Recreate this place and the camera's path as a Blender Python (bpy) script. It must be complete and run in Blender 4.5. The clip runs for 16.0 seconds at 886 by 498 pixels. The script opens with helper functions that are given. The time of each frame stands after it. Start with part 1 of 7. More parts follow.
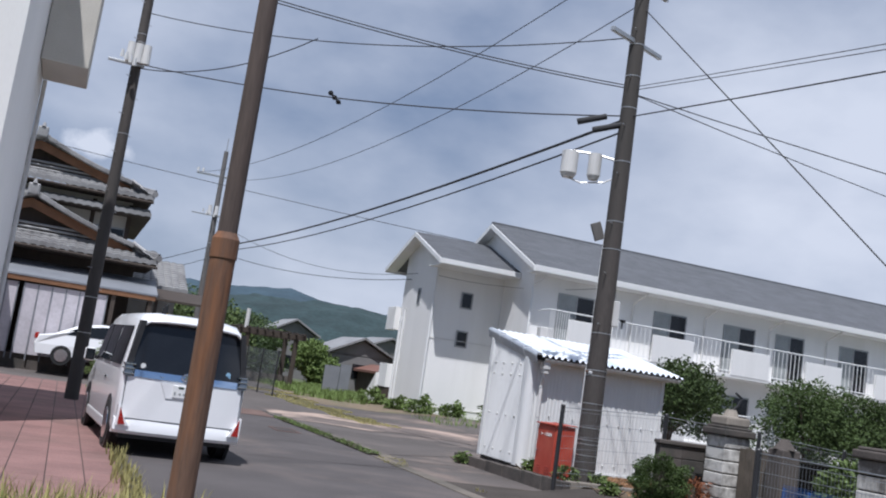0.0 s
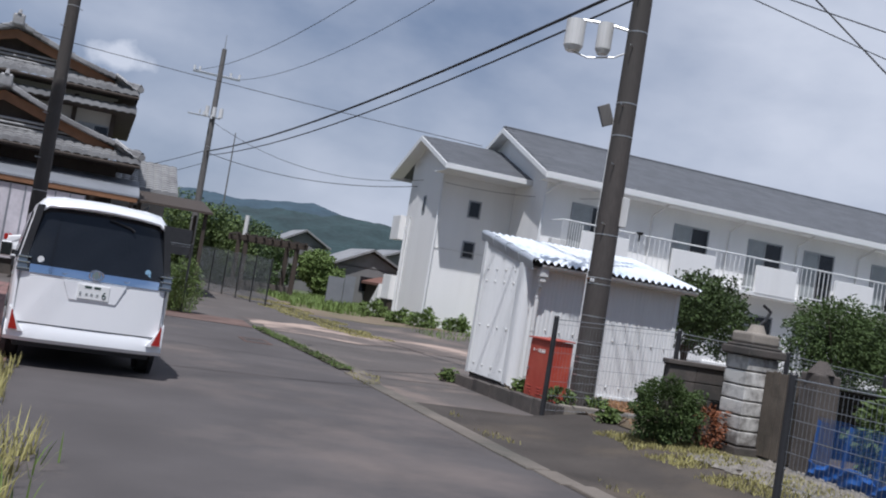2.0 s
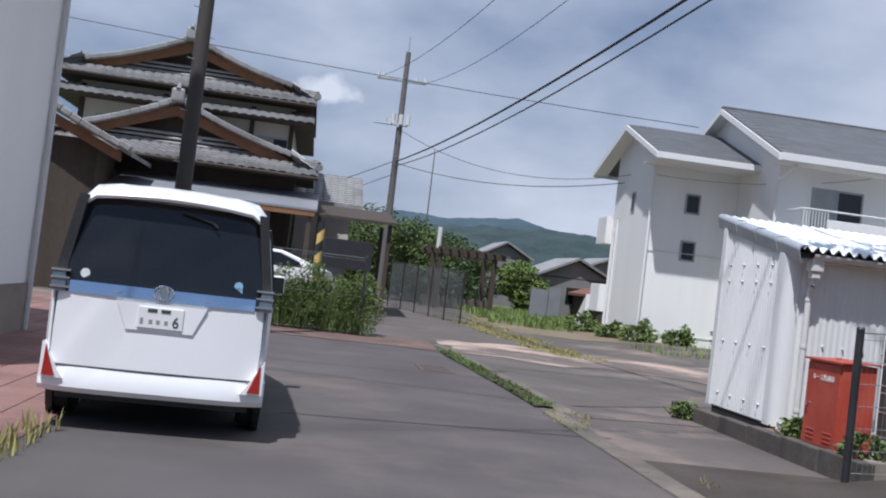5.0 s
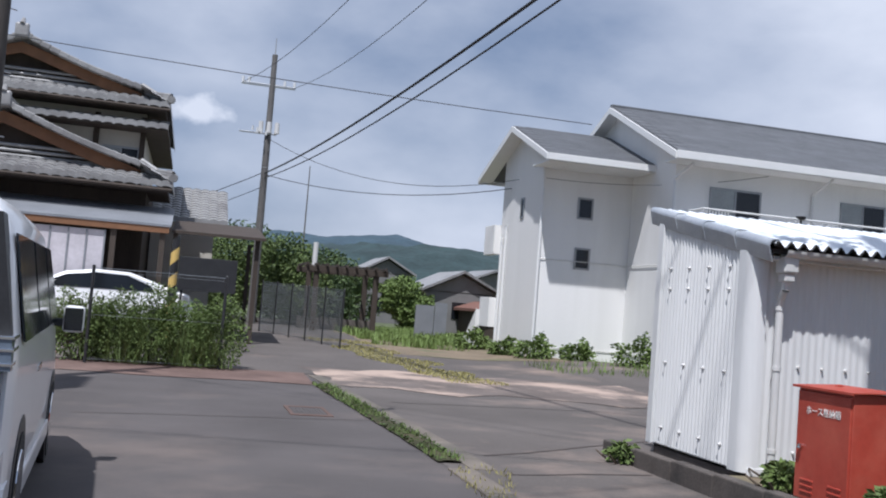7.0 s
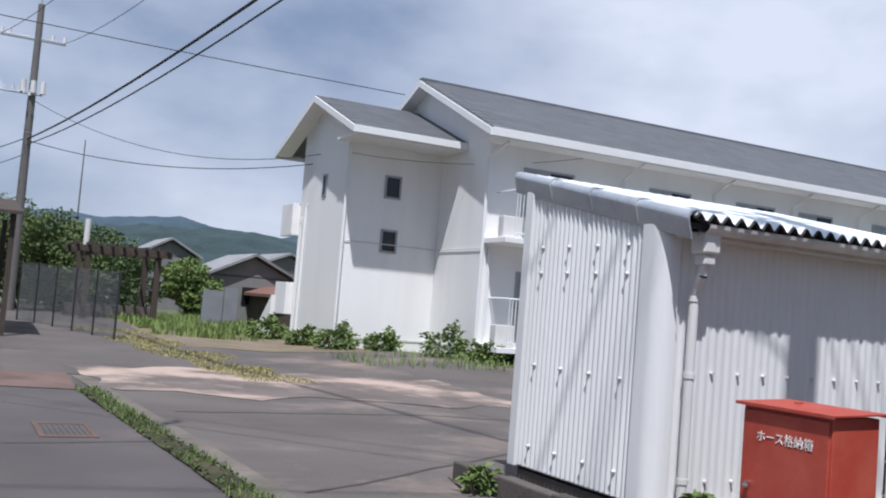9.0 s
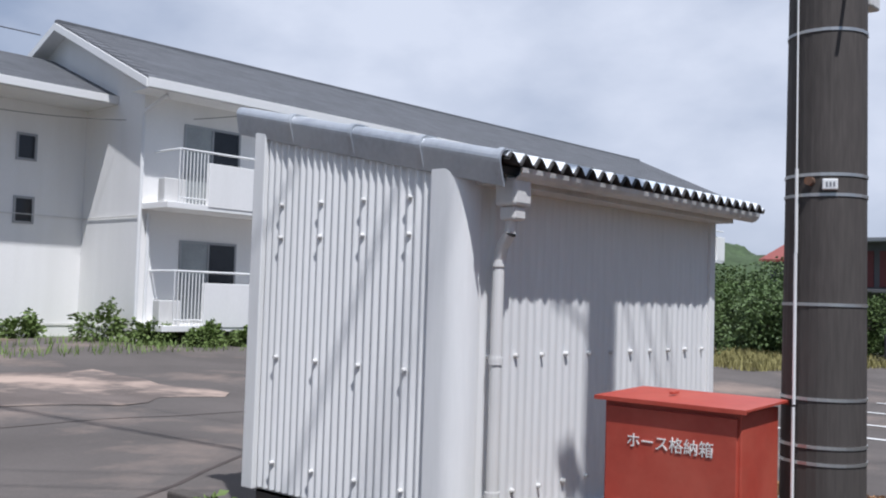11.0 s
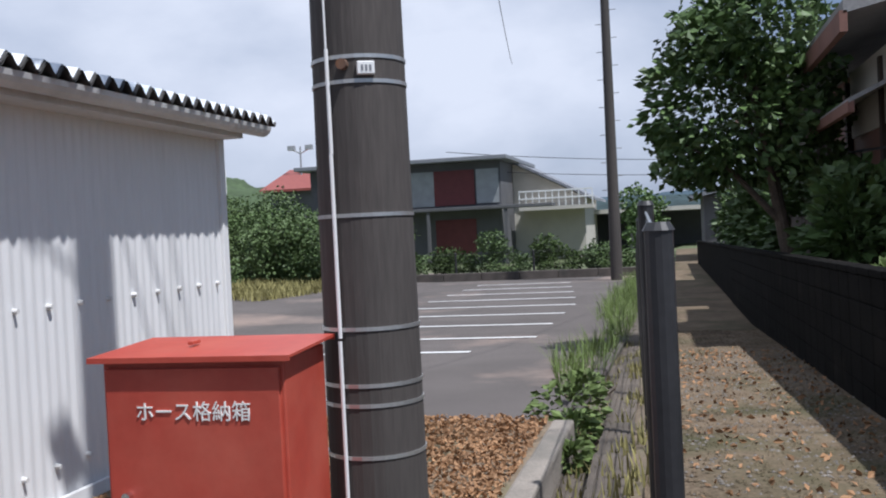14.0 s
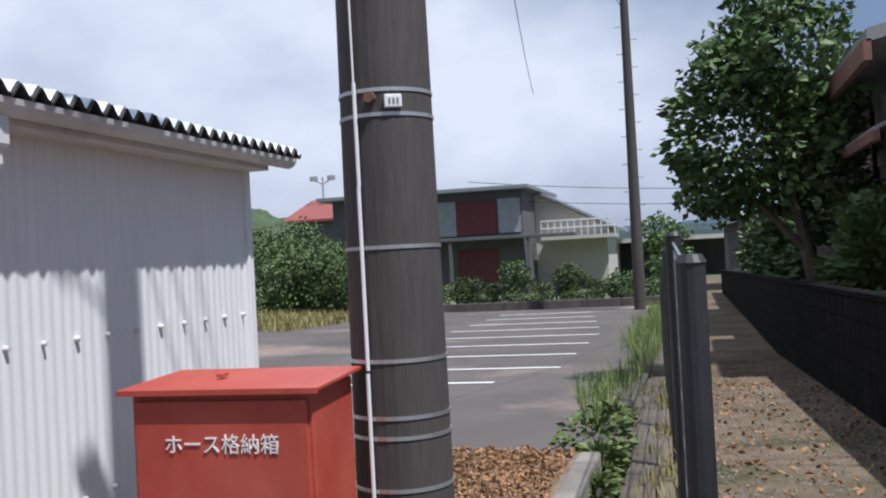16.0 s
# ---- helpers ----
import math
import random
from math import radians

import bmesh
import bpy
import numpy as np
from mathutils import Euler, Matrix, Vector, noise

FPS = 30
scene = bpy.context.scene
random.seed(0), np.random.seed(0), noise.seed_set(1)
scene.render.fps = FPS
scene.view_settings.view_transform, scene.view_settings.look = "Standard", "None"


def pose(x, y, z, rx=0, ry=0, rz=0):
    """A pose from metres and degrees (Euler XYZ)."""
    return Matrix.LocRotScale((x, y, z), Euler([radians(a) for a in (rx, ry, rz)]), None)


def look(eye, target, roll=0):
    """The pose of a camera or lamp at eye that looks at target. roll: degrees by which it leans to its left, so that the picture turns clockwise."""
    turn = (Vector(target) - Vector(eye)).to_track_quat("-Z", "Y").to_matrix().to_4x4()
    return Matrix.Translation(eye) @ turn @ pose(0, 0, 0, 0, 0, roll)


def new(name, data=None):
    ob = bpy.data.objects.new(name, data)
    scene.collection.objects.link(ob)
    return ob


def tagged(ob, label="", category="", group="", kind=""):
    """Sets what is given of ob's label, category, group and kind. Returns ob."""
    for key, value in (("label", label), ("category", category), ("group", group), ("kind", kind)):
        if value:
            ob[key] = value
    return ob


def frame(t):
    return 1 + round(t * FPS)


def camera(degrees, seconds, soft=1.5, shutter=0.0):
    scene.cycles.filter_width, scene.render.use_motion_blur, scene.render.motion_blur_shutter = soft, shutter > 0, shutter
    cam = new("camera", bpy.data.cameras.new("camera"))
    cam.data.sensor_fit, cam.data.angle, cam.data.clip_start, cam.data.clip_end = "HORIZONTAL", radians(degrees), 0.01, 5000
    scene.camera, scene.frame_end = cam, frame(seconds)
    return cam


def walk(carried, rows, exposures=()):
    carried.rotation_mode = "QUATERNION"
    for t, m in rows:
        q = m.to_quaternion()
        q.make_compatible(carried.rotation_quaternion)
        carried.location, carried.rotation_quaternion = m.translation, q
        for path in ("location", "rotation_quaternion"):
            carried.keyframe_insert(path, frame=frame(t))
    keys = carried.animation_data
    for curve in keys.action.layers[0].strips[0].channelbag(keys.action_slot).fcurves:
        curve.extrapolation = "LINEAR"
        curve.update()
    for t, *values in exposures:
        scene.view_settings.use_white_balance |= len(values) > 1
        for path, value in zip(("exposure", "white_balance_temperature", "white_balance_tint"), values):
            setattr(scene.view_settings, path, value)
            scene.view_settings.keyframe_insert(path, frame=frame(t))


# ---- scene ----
cam = camera(48.9, 16.0, soft=2.0)
KELVIN, TINT = 5780, 13
EXPOSURES = [(t, stops, KELVIN, TINT) for t, stops in ((0, -0.18), (1.2, -0.26), (2.5, -0.34), (5.5, -0.10), (8, -0.07), (10.5, 0.02), (11.5, -0.27), (12, -0.33), (12.5, -0.32), (13.5, -0.08), (14.5, 0.04), (16, 0.04))]
PATH = [
    (0, (0.363, 0.302, 1.559), (1.049, 2.162, 1.828), 8.4),
    (0.5, (0.76, 0.791, 1.531), (1.539, 2.617, 1.768), 9.2),
    (1, (1.187, 1.419, 1.513), (1.97, 3.254, 1.652), 9.2),
    (1.5, (1.511, 1.823, 1.512), (2.27, 3.667, 1.655), 8.9),
    (2, (1.914, 2.397, 1.515), (2.586, 4.279, 1.61), 9.3),
    (2.5, (2.27, 2.99, 1.494), (2.886, 4.892, 1.541), 8.7),
    (3, (2.522, 3.724, 1.519), (2.907, 5.686, 1.545), 8.5),
    (3.2, (2.617, 3.973, 1.506), (2.965, 5.943, 1.501), 9.5),
    (5.3, (3.209, 6.728, 1.47), (3.468, 8.71, 1.538), 6.7),
    (5.5, (3.279, 7.041, 1.492), (3.606, 9.013, 1.56), 6.7),
    (6, (3.463, 7.879, 1.492), (3.815, 9.845, 1.605), 6.4),
    (6.5, (3.492, 8.459, 1.503), (3.971, 10.398, 1.608), 7.1),
    (7, (3.626, 9.15, 1.506), (4.125, 11.082, 1.628), 4.6),
    (7.5, (3.678, 9.802, 1.509), (4.241, 11.717, 1.621), 5.7),
    (8, (3.886, 10.442, 1.503), (4.58, 12.312, 1.642), 4.5),
    (8.2, (3.938, 10.686, 1.519), (4.676, 12.54, 1.65), 5.3),
    (10.3, (4.361, 12.986, 1.526), (5.57, 14.574, 1.652), 2.5),
    (10.5, (4.426, 13.168, 1.553), (5.697, 14.708, 1.672), 3.6),
    (11, (4.6, 13.61, 1.555), (6.079, 14.953, 1.654), 1.8),
    (11.5, (4.863, 13.976, 1.562), (6.485, 15.142, 1.649), 1.6),
    (12, (5.056, 14.279, 1.542), (6.871, 15.118, 1.582), 4.0),
    (12.5, (5.19, 14.405, 1.536), (7.094, 15.018, 1.512), 4.1),
    (13, (5.329, 14.326, 1.533), (7.266, 14.823, 1.519), 0.7),
    (13.5, (5.476, 14.211, 1.517), (7.425, 14.657, 1.459), -1.8),
    (14, (5.519, 14.146, 1.508), (7.462, 14.619, 1.468), -2.8),
    (14.5, (5.544, 14.123, 1.507), (7.488, 14.593, 1.485), -3.3),
    (15, (5.523, 14.165, 1.51), (7.452, 14.694, 1.478), -1.5),
    (15.5, (5.517, 14.172, 1.512), (7.444, 14.708, 1.505), -1.9),
    (16, (5.514, 14.166, 1.517), (7.447, 14.679, 1.54), -3.0),
]
walk(cam, [(t, look(eye, target, roll)) for t, eye, target, roll in PATH], EXPOSURES)

# ---- world, sun ----
SUN = Vector((-0.23, -0.39, 0.89)).normalized()
sun = new("sun", bpy.data.lights.new("sun", "SUN"))
sun.data.energy, sun.data.angle, sun.data.color = 5.0, radians(0.9), (1.0, 0.95, 0.87)
sun.matrix_world = look((0, 0, 60), Vector((0, 0, 60)) - SUN)

world = bpy.data.worlds.new("sky")
scene.world = world
world.use_nodes = True
wn, wl = world.node_tree.nodes, world.node_tree.links
wn.clear()
w_out, w_bg = wn.new("ShaderNodeOutputWorld"), wn.new("ShaderNodeBackground")
w_sky = wn.new("ShaderNodeTexSky")
w_sky.sky_type, w_sky.sun_disc = "NISHITA", False
w_sky.sun_elevation = math.asin(SUN.z)
w_sky.sun_rotation = math.atan2(SUN.x, SUN.y)
w_sky.air_density, w_sky.dust_density, w_sky.ozone_density = 1.3, 0.7, 2.0
w_co, w_map = wn.new("ShaderNodeTexCoord"), wn.new("ShaderNodeMapping")
w_map.inputs["Scale"].default_value = (1.0, 1.0, 1.9)
w_map.inputs["Location"].default_value = (0.3, 0.1, 0.05)
w_n1 = wn.new("ShaderNodeTexNoise")
w_n1.inputs["Scale"].default_value, w_n1.inputs["Detail"].default_value, w_n1.inputs["Roughness"].default_value = 2.1, 8, 0.5
w_ramp = wn.new("ShaderNodeValToRGB")
w_ramp.color_ramp.elements[0].position, w_ramp.color_ramp.elements[1].position = 0.43, 0.74
w_ramp.color_ramp.elements[0].color, w_ramp.color_ramp.elements[1].color = (0.02, 0.02, 0.02, 1), (0.95, 0.95, 0.95, 1)
w_mix = wn.new("ShaderNodeMix")
w_mix.data_type = "RGBA"
w_mix.inputs["B"].default_value = (9.2, 9.4, 9.8, 1)
wl.new(w_co.outputs["Generated"], w_map.inputs["Vector"])
wl.new(w_map.outputs["Vector"], w_n1.inputs["Vector"])
w_sep = wn.new("ShaderNodeSeparateXYZ")
wl.new(w_co.outputs["Generated"], w_sep.inputs["Vector"])
# cloud cover grows from the hills in the north towards the east and thins again in the south-east
w_cover = wn.new("ShaderNodeValToRGB")
w_cover.color_ramp.interpolation = "B_SPLINE"
for pos, val in ((0.2, 0.0), (0.42, 0.17), (0.72, 0.19)):
    w_cover.color_ramp.elements.new(pos).color = (val, val, val, 1)
w_cover.color_ramp.elements[0].color = (0, 0, 0, 1)
w_cover.color_ramp.elements[-1].color = (0.16, 0.16, 0.16, 1)
wl.new(w_sep.outputs["X"], w_cover.inputs["Fac"])
w_clear = wn.new("ShaderNodeMapRange")
w_clear.inputs["From Min"].default_value, w_clear.inputs["From Max"].default_value = -0.12, 0.22
w_clear.inputs["To Min"].default_value, w_clear.inputs["To Max"].default_value = -0.20, 0.0
wl.new(w_sep.outputs["Y"], w_clear.inputs["Value"])
w_cov2 = wn.new("ShaderNodeMath")
w_cov2.operation = "ADD"
wl.new(w_cover.outputs["Color"], w_cov2.inputs[0])
wl.new(w_clear.outputs["Result"], w_cov2.inputs[1])
# one small white cumulus over the old house
w_dist, w_puff, w_wob = wn.new("ShaderNodeVectorMath"), wn.new("ShaderNodeMapRange"), wn.new("ShaderNodeMath")
w_dist.operation = "DISTANCE"
w_dist.inputs[1].default_value = (-0.003, 0.984, 0.332)
w_flat = wn.new("ShaderNodeMapping")
w_flat.inputs["Scale"].default_value = (1.0, 1.0, 1.9)
wl.new(w_co.outputs["Generated"], w_flat.inputs["Vector"])
wl.new(w_flat.outputs["Vector"], w_dist.inputs[0])
w_n2 = wn.new("ShaderNodeTexNoise")
w_n2.inputs["Scale"].default_value, w_n2.inputs["Detail"].default_value = 45, 5
wl.new(w_co.outputs["Generated"], w_n2.inputs["Vector"])
w_wob.operation = "MULTIPLY_ADD"
w_wob.inputs[1].default_value = 0.045
wl.new(w_n2.outputs["Fac"], w_wob.inputs[0])
wl.new(w_dist.outputs["Value"], w_wob.inputs[2])
w_puff.inputs["From Min"].default_value, w_puff.inputs["From Max"].default_value = 0.055, 0.034
w_puff.inputs["To Min"].default_value, w_puff.inputs["To Max"].default_value = 0.0, 0.28
wl.new(w_wob.outputs[0], w_puff.inputs["Value"])
w_cov3, w_bank = wn.new("ShaderNodeMath"), wn.new("ShaderNodeMath")
w_cov3.operation, w_bank.operation = "ADD", "ADD"
wl.new(w_cov2.outputs[0], w_cov3.inputs[0])
wl.new(w_puff.outputs["Result"], w_cov3.inputs[1])
wl.new(w_cov3.outputs[0], w_bank.inputs[0])
w_high = wn.new("ShaderNodeMath")
w_high.operation = "MULTIPLY_ADD"
w_high.inputs[1].default_value = 0.16
wl.new(w_sep.outputs["Z"], w_high.inputs[0])
wl.new(w_n1.outputs["Fac"], w_high.inputs[2])
wl.new(w_high.outputs[0], w_bank.inputs[1])
wl.new(w_bank.outputs[0], w_ramp.inputs["Fac"])
wl.new(w_ramp.outputs["Color"], w_mix.inputs["Factor"])
w_haze = wn.new("ShaderNodeMix")
w_haze.data_type = "RGBA"
w_haze.inputs["Factor"].default_value = 0.8
w_haze.inputs["B"].default_value = (2.2, 2.95, 4.35, 1)
wl.new(w_sky.outputs["Color"], w_haze.inputs["A"])
wl.new(w_haze.outputs["Result"], w_mix.inputs["A"])
wl.new(w_mix.outputs["Result"], w_bg.inputs["Color"])
w_bg.inputs["Strength"].default_value = 0.088
wl.new(w_bg.outputs["Background"], w_out.inputs["Surface"])


# ---- materials ----
def mat(name, col, rough=0.7, metal=0.0, var=0.25, scale=3.0, fine=60.0, bump=0.15, dirt=None, dirt_at=(0.5, 0.7), rand=0.0, coat=0.0, streak=False, coords="Object", spec=0.5):
    m = bpy.data.materials.new(name)
    m.use_nodes = True
    n, l = m.node_tree.nodes, m.node_tree.links
    b = n["Principled BSDF"]
    b.inputs["Roughness"].default_value, b.inputs["Metallic"].default_value = rough, metal
    b.inputs["Coat Weight"].default_value = coat
    b.inputs["Specular IOR Level"].default_value = spec
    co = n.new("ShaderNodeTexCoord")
    src = co.outputs[coords]
    if coords == "Object":
        geo = n.new("ShaderNodeNewGeometry")
        src = geo.outputs["Position"]
    if streak:
        mp = n.new("ShaderNodeMapping")
        mp.inputs["Scale"].default_value = (1, 1, 0.12)
        l.new(src, mp.inputs["Vector"])
        src = mp.outputs["Vector"]
    n1, n2 = n.new("ShaderNodeTexNoise"), n.new("ShaderNodeTexNoise")
    n1.inputs["Scale"].default_value, n1.inputs["Detail"].default_value = scale, 6
    n2.inputs["Scale"].default_value, n2.inputs["Detail"].default_value = fine, 4
    l.new(src, n1.inputs["Vector"]), l.new(src, n2.inputs["Vector"])
    add = n.new("ShaderNodeMath")
    add.operation = "ADD"
    l.new(n1.outputs["Fac"], add.inputs[0]), l.new(n2.outputs["Fac"], add.inputs[1])
    rg = n.new("ShaderNodeMapRange")
    rg.inputs["From Min"].default_value, rg.inputs["From Max"].default_value = 0.6, 1.4
    rg.inputs["To Min"].default_value, rg.inputs["To Max"].default_value = 1 - var, 1 + var
    l.new(add.outputs[0], rg.inputs["Value"])
    mul = n.new("ShaderNodeMix")
    mul.data_type, mul.blend_type = "RGBA", "MULTIPLY"
    mul.inputs["Factor"].default_value = 1
    mul.inputs["A"].default_value = (*col, 1)
    l.new(rg.outputs["Result"], mul.inputs["B"])
    out = mul.outputs["Result"]
    if dirt:
        n3, rp, mx = n.new("ShaderNodeTexNoise"), n.new("ShaderNodeMapRange"), n.new("ShaderNodeMix")
        n3.inputs["Scale"].default_value, n3.inputs["Detail"].default_value, n3.inputs["Roughness"].default_value = scale * 0.43, 8, 0.65
        l.new(src, n3.inputs["Vector"])
        rp.inputs["From Min"].default_value, rp.inputs["From Max"].default_value = dirt_at
        l.new(n3.outputs["Fac"], rp.inputs["Value"])
        mx.data_type = "RGBA"
        mx.inputs["B"].default_value = (*dirt, 1)
        l.new(rp.outputs["Result"], mx.inputs["Factor"]), l.new(out, mx.inputs["A"])
        out = mx.outputs["Result"]
    if rand:
        oi, gi, h = n.new("ShaderNodeObjectInfo"), n.new("ShaderNodeNewGeometry"), n.new("ShaderNodeHueSaturation")
        ad, r2 = n.new("ShaderNodeMath"), n.new("ShaderNodeMapRange")
        l.new(oi.outputs["Random"], ad.inputs[0]), l.new(gi.outputs["Random Per Island"], ad.inputs[1])
        r2.inputs["From Max"].default_value = 2
        r2.inputs["To Min"].default_value, r2.inputs["To Max"].default_value = 1 - rand, 1 + rand
        l.new(ad.outputs[0], r2.inputs["Value"]), l.new(r2.outputs["Result"], h.inputs["Value"]), l.new(out, h.inputs["Color"])
        out = h.outputs["Color"]
    l.new(out, b.inputs["Base Color"])
    if bump:
        bp = n.new("ShaderNodeBump")
        bp.inputs["Strength"].default_value, bp.inputs["Distance"].default_value = bump, 0.01
        l.new(add.outputs[0], bp.inputs["Height"]), l.new(bp.outputs["Normal"], b.inputs["Normal"])
    return m


M_ASPHALT = mat("asphalt", (0.098, 0.088, 0.086), 0.92, var=0.32, scale=0.7, fine=110, bump=0.35, dirt=(0.175, 0.145, 0.13), dirt_at=(0.50, 0.72), spec=0.3)
M_VERGE = mat("dark mossy asphalt", (0.072, 0.062, 0.054), 0.95, var=0.45, scale=1.1, fine=80, bump=0.5, dirt=(0.125, 0.10, 0.075), dirt_at=(0.5, 0.72), spec=0.25)
M_PALEDUST = mat("pale dusty asphalt", (0.15, 0.125, 0.112), 0.95, var=0.35, scale=1.0, fine=60, bump=0.4, dirt=(0.44, 0.34, 0.28), dirt_at=(0.46, 0.60), spec=0.25)
M_REDSTRIP = mat("reddish worn strip", (0.14, 0.095, 0.082), 0.95, var=0.35, scale=1.0, fine=60, bump=0.4, dirt=(0.22, 0.15, 0.125), dirt_at=(0.48, 0.7), spec=0.25)
M_MOSS = mat("mossy gutter soil", (0.055, 0.055, 0.032), 0.97, var=0.5, scale=5, fine=60, bump=0.7, dirt=(0.10, 0.085, 0.055), spec=0.1)
# the shade inside the roof waves is put into this dark colour
M_ROOFUNDER = mat("shade-dark sheet underside", (0.075, 0.072, 0.07), 0.9, var=0.3, scale=5, fine=30, bump=0.1, spec=0.2)
M_RUSTLEAF = mat("rusty shrub leaves", (0.24, 0.085, 0.035), 0.7, var=0.3, scale=3, fine=12, bump=0, rand=0.4)
M_EFFLO = mat("white stained block", (0.17, 0.155, 0.14), 0.92, var=0.4, scale=3, fine=50, bump=0.5, dirt=(0.62, 0.60, 0.56), dirt_at=(0.47, 0.58), rand=0.15)
M_ASPHALT_OLD = mat("worn asphalt", (0.118, 0.104, 0.096), 0.92, var=0.35, scale=0.5, fine=90, bump=0.4, dirt=(0.27, 0.21, 0.175), dirt_at=(0.54, 0.68), spec=0.3)
M_EARTH = mat("dry earth", (0.20, 0.155, 0.105), 0.95, var=0.4, scale=1.2, fine=40, bump=0.6, dirt=(0.10, 0.13, 0.05))
M_FIELD = mat("far ground", (0.10, 0.12, 0.055), 0.95, var=0.4, scale=0.1, fine=3, bump=0.3)
M_GRAVEL = mat("gravel", (0.155, 0.118, 0.08), 0.97, var=0.55, scale=2.0, fine=45, bump=0.9, dirt=(0.085, 0.08, 0.045), dirt_at=(0.48, 0.68), rand=0.3, spec=0.15)
M_REDPAVE = mat("red paving", (0.24, 0.135, 0.12), 0.9, var=0.3, scale=1.0, fine=50, bump=0.3, dirt=(0.16, 0.10, 0.085), rand=0.15)
M_KERB = mat("worn kerb concrete", (0.17, 0.145, 0.12), 0.92, var=0.35, scale=1.5, fine=60, bump=0.4, dirt=(0.09, 0.085, 0.07), dirt_at=(0.45, 0.65))
M_JOINT = mat("dark joint", (0.07, 0.055, 0.05), 0.95, var=0.3)
M_CONC = mat("concrete", (0.29, 0.255, 0.215), 0.9, var=0.3, scale=2.0, fine=70, bump=0.35, dirt=(0.14, 0.13, 0.11), dirt_at=(0.5, 0.72))
M_CONC_DARK = mat("stained concrete", (0.10, 0.085, 0.075), 0.92, var=0.45, scale=2.5, fine=60, bump=0.4, dirt=(0.05, 0.05, 0.045), rand=0.15)
# near-black: the shade on the wall's path side is put into the colour
M_BLACKBLOCK = mat("stained block with shade in its colour", (0.0105, 0.0098, 0.009), 1.0, var=0.45, scale=2.5, fine=60, bump=0.4, dirt=(0.026, 0.023, 0.019), dirt_at=(0.56, 0.78), rand=0.2, spec=0.06)
M_BOARD = mat("weathered board", (0.115, 0.095, 0.075), 0.9, var=0.45, scale=3, fine=70, bump=0.5, dirt=(0.05, 0.045, 0.035), rand=0.2)
M_LINE = mat("line paint", (0.72, 0.72, 0.70), 0.8, var=0.15, scale=3, fine=40, dirt=(0.3, 0.29, 0.28), dirt_at=(0.58, 0.8))
M_SHEDWHITE = mat("white painted sheet", (0.78, 0.78, 0.77), 0.5, var=0.05, scale=2, fine=30, bump=0.05, dirt=(0.62, 0.62, 0.60), dirt_at=(0.55, 0.85), streak=True)
M_ROOFWHITE = mat("white roof sheet", (0.80, 0.83, 0.86), 0.45, var=0.08, scale=2, fine=20, bump=0.05, dirt=(0.42, 0.58, 0.75), dirt_at=(0.52, 0.8))
M_GALV = mat("galvanised sheet", (0.50, 0.53, 0.57), 0.42, 0.6, var=0.15, scale=3, fine=25, bump=0.08, dirt=(0.62, 0.64, 0.66), dirt_at=(0.4, 0.7))
M_PIPE = mat("grey white pipe", (0.68, 0.67, 0.65), 0.5, var=0.08, scale=4, fine=30, bump=0.03, dirt=(0.5, 0.49, 0.47), streak=True)
M_BOXRED = mat("faded red enamel", (0.43, 0.062, 0.038), 0.45, var=0.12, scale=3, fine=20, bump=0.04, dirt=(0.55, 0.14, 0.09), dirt_at=(0.45, 0.8))
M_CHROME = mat("chrome", (0.75, 0.76, 0.78), 0.15, 1.0, var=0.05, bump=0)
M_WHITEINK = mat("white lettering", (0.80, 0.78, 0.74), 0.7, var=0.1, bump=0)
M_POLE = mat("pole concrete", (0.072, 0.062, 0.056), 0.8, var=0.35, scale=2.5, fine=60, bump=0.25, streak=True, dirt=(0.055, 0.05, 0.045), dirt_at=(0.45, 0.65))
M_POLE_FAR = mat("grey pole concrete", (0.14, 0.132, 0.125), 0.8, var=0.3, scale=2, fine=40, bump=0.2, streak=True)
M_STEELBAND = mat("steel band", (0.55, 0.55, 0.54), 0.4, 0.8, var=0.15, bump=0)
M_BLACK = mat("black paint", (0.028, 0.028, 0.030), 0.45, var=0.3, scale=5, fine=40, bump=0.05)
M_WIRE = mat("mesh wire", (0.34, 0.36, 0.38), 0.4, 0.7, var=0.2, bump=0)
M_CABLE = mat("cable", (0.03, 0.03, 0.033), 0.7, var=0.2, bump=0)
M_RUST = mat("rusted steel", (0.13, 0.075, 0.05), 0.85, var=0.4, scale=4, fine=50, bump=0.4, dirt=(0.36, 0.13, 0.035), dirt_at=(0.42, 0.62), streak=True)
M_RUSTDARK = mat("dark rusted steel", (0.085, 0.062, 0.052), 0.8, var=0.35, scale=4, fine=50, bump=0.3, dirt=(0.17, 0.085, 0.045), dirt_at=(0.5, 0.72), streak=True)
M_STUCCO = mat("white stucco", (0.85, 0.84, 0.82), 0.85, var=0.06, scale=1.0, fine=80, bump=0.2, dirt=(0.75, 0.74, 0.71), dirt_at=(0.5, 0.8), streak=True)
M_WHITEPAINT = mat("white paint", (0.80, 0.80, 0.79), 0.5, var=0.04, bump=0.03)
M_SLATE = mat("grey slate", (0.115, 0.12, 0.13), 0.75, var=0.25, scale=1.5, fine=30, bump=0.2, rand=0.18)
M_KAWARA = mat("smoked roof tile", (0.27, 0.265, 0.26), 0.45, var=0.3, scale=2, fine=25, bump=0.15, rand=0.2, dirt=(0.16, 0.15, 0.15))
M_DARKWOOD = mat("dark aged wood", (0.06, 0.045, 0.035), 0.8, var=0.35, scale=3, fine=40, bump=0.25, streak=True)
M_BROWNWOOD = mat("brown fascia wood", (0.20, 0.095, 0.045), 0.7, var=0.3, scale=3, fine=40, bump=0.2)
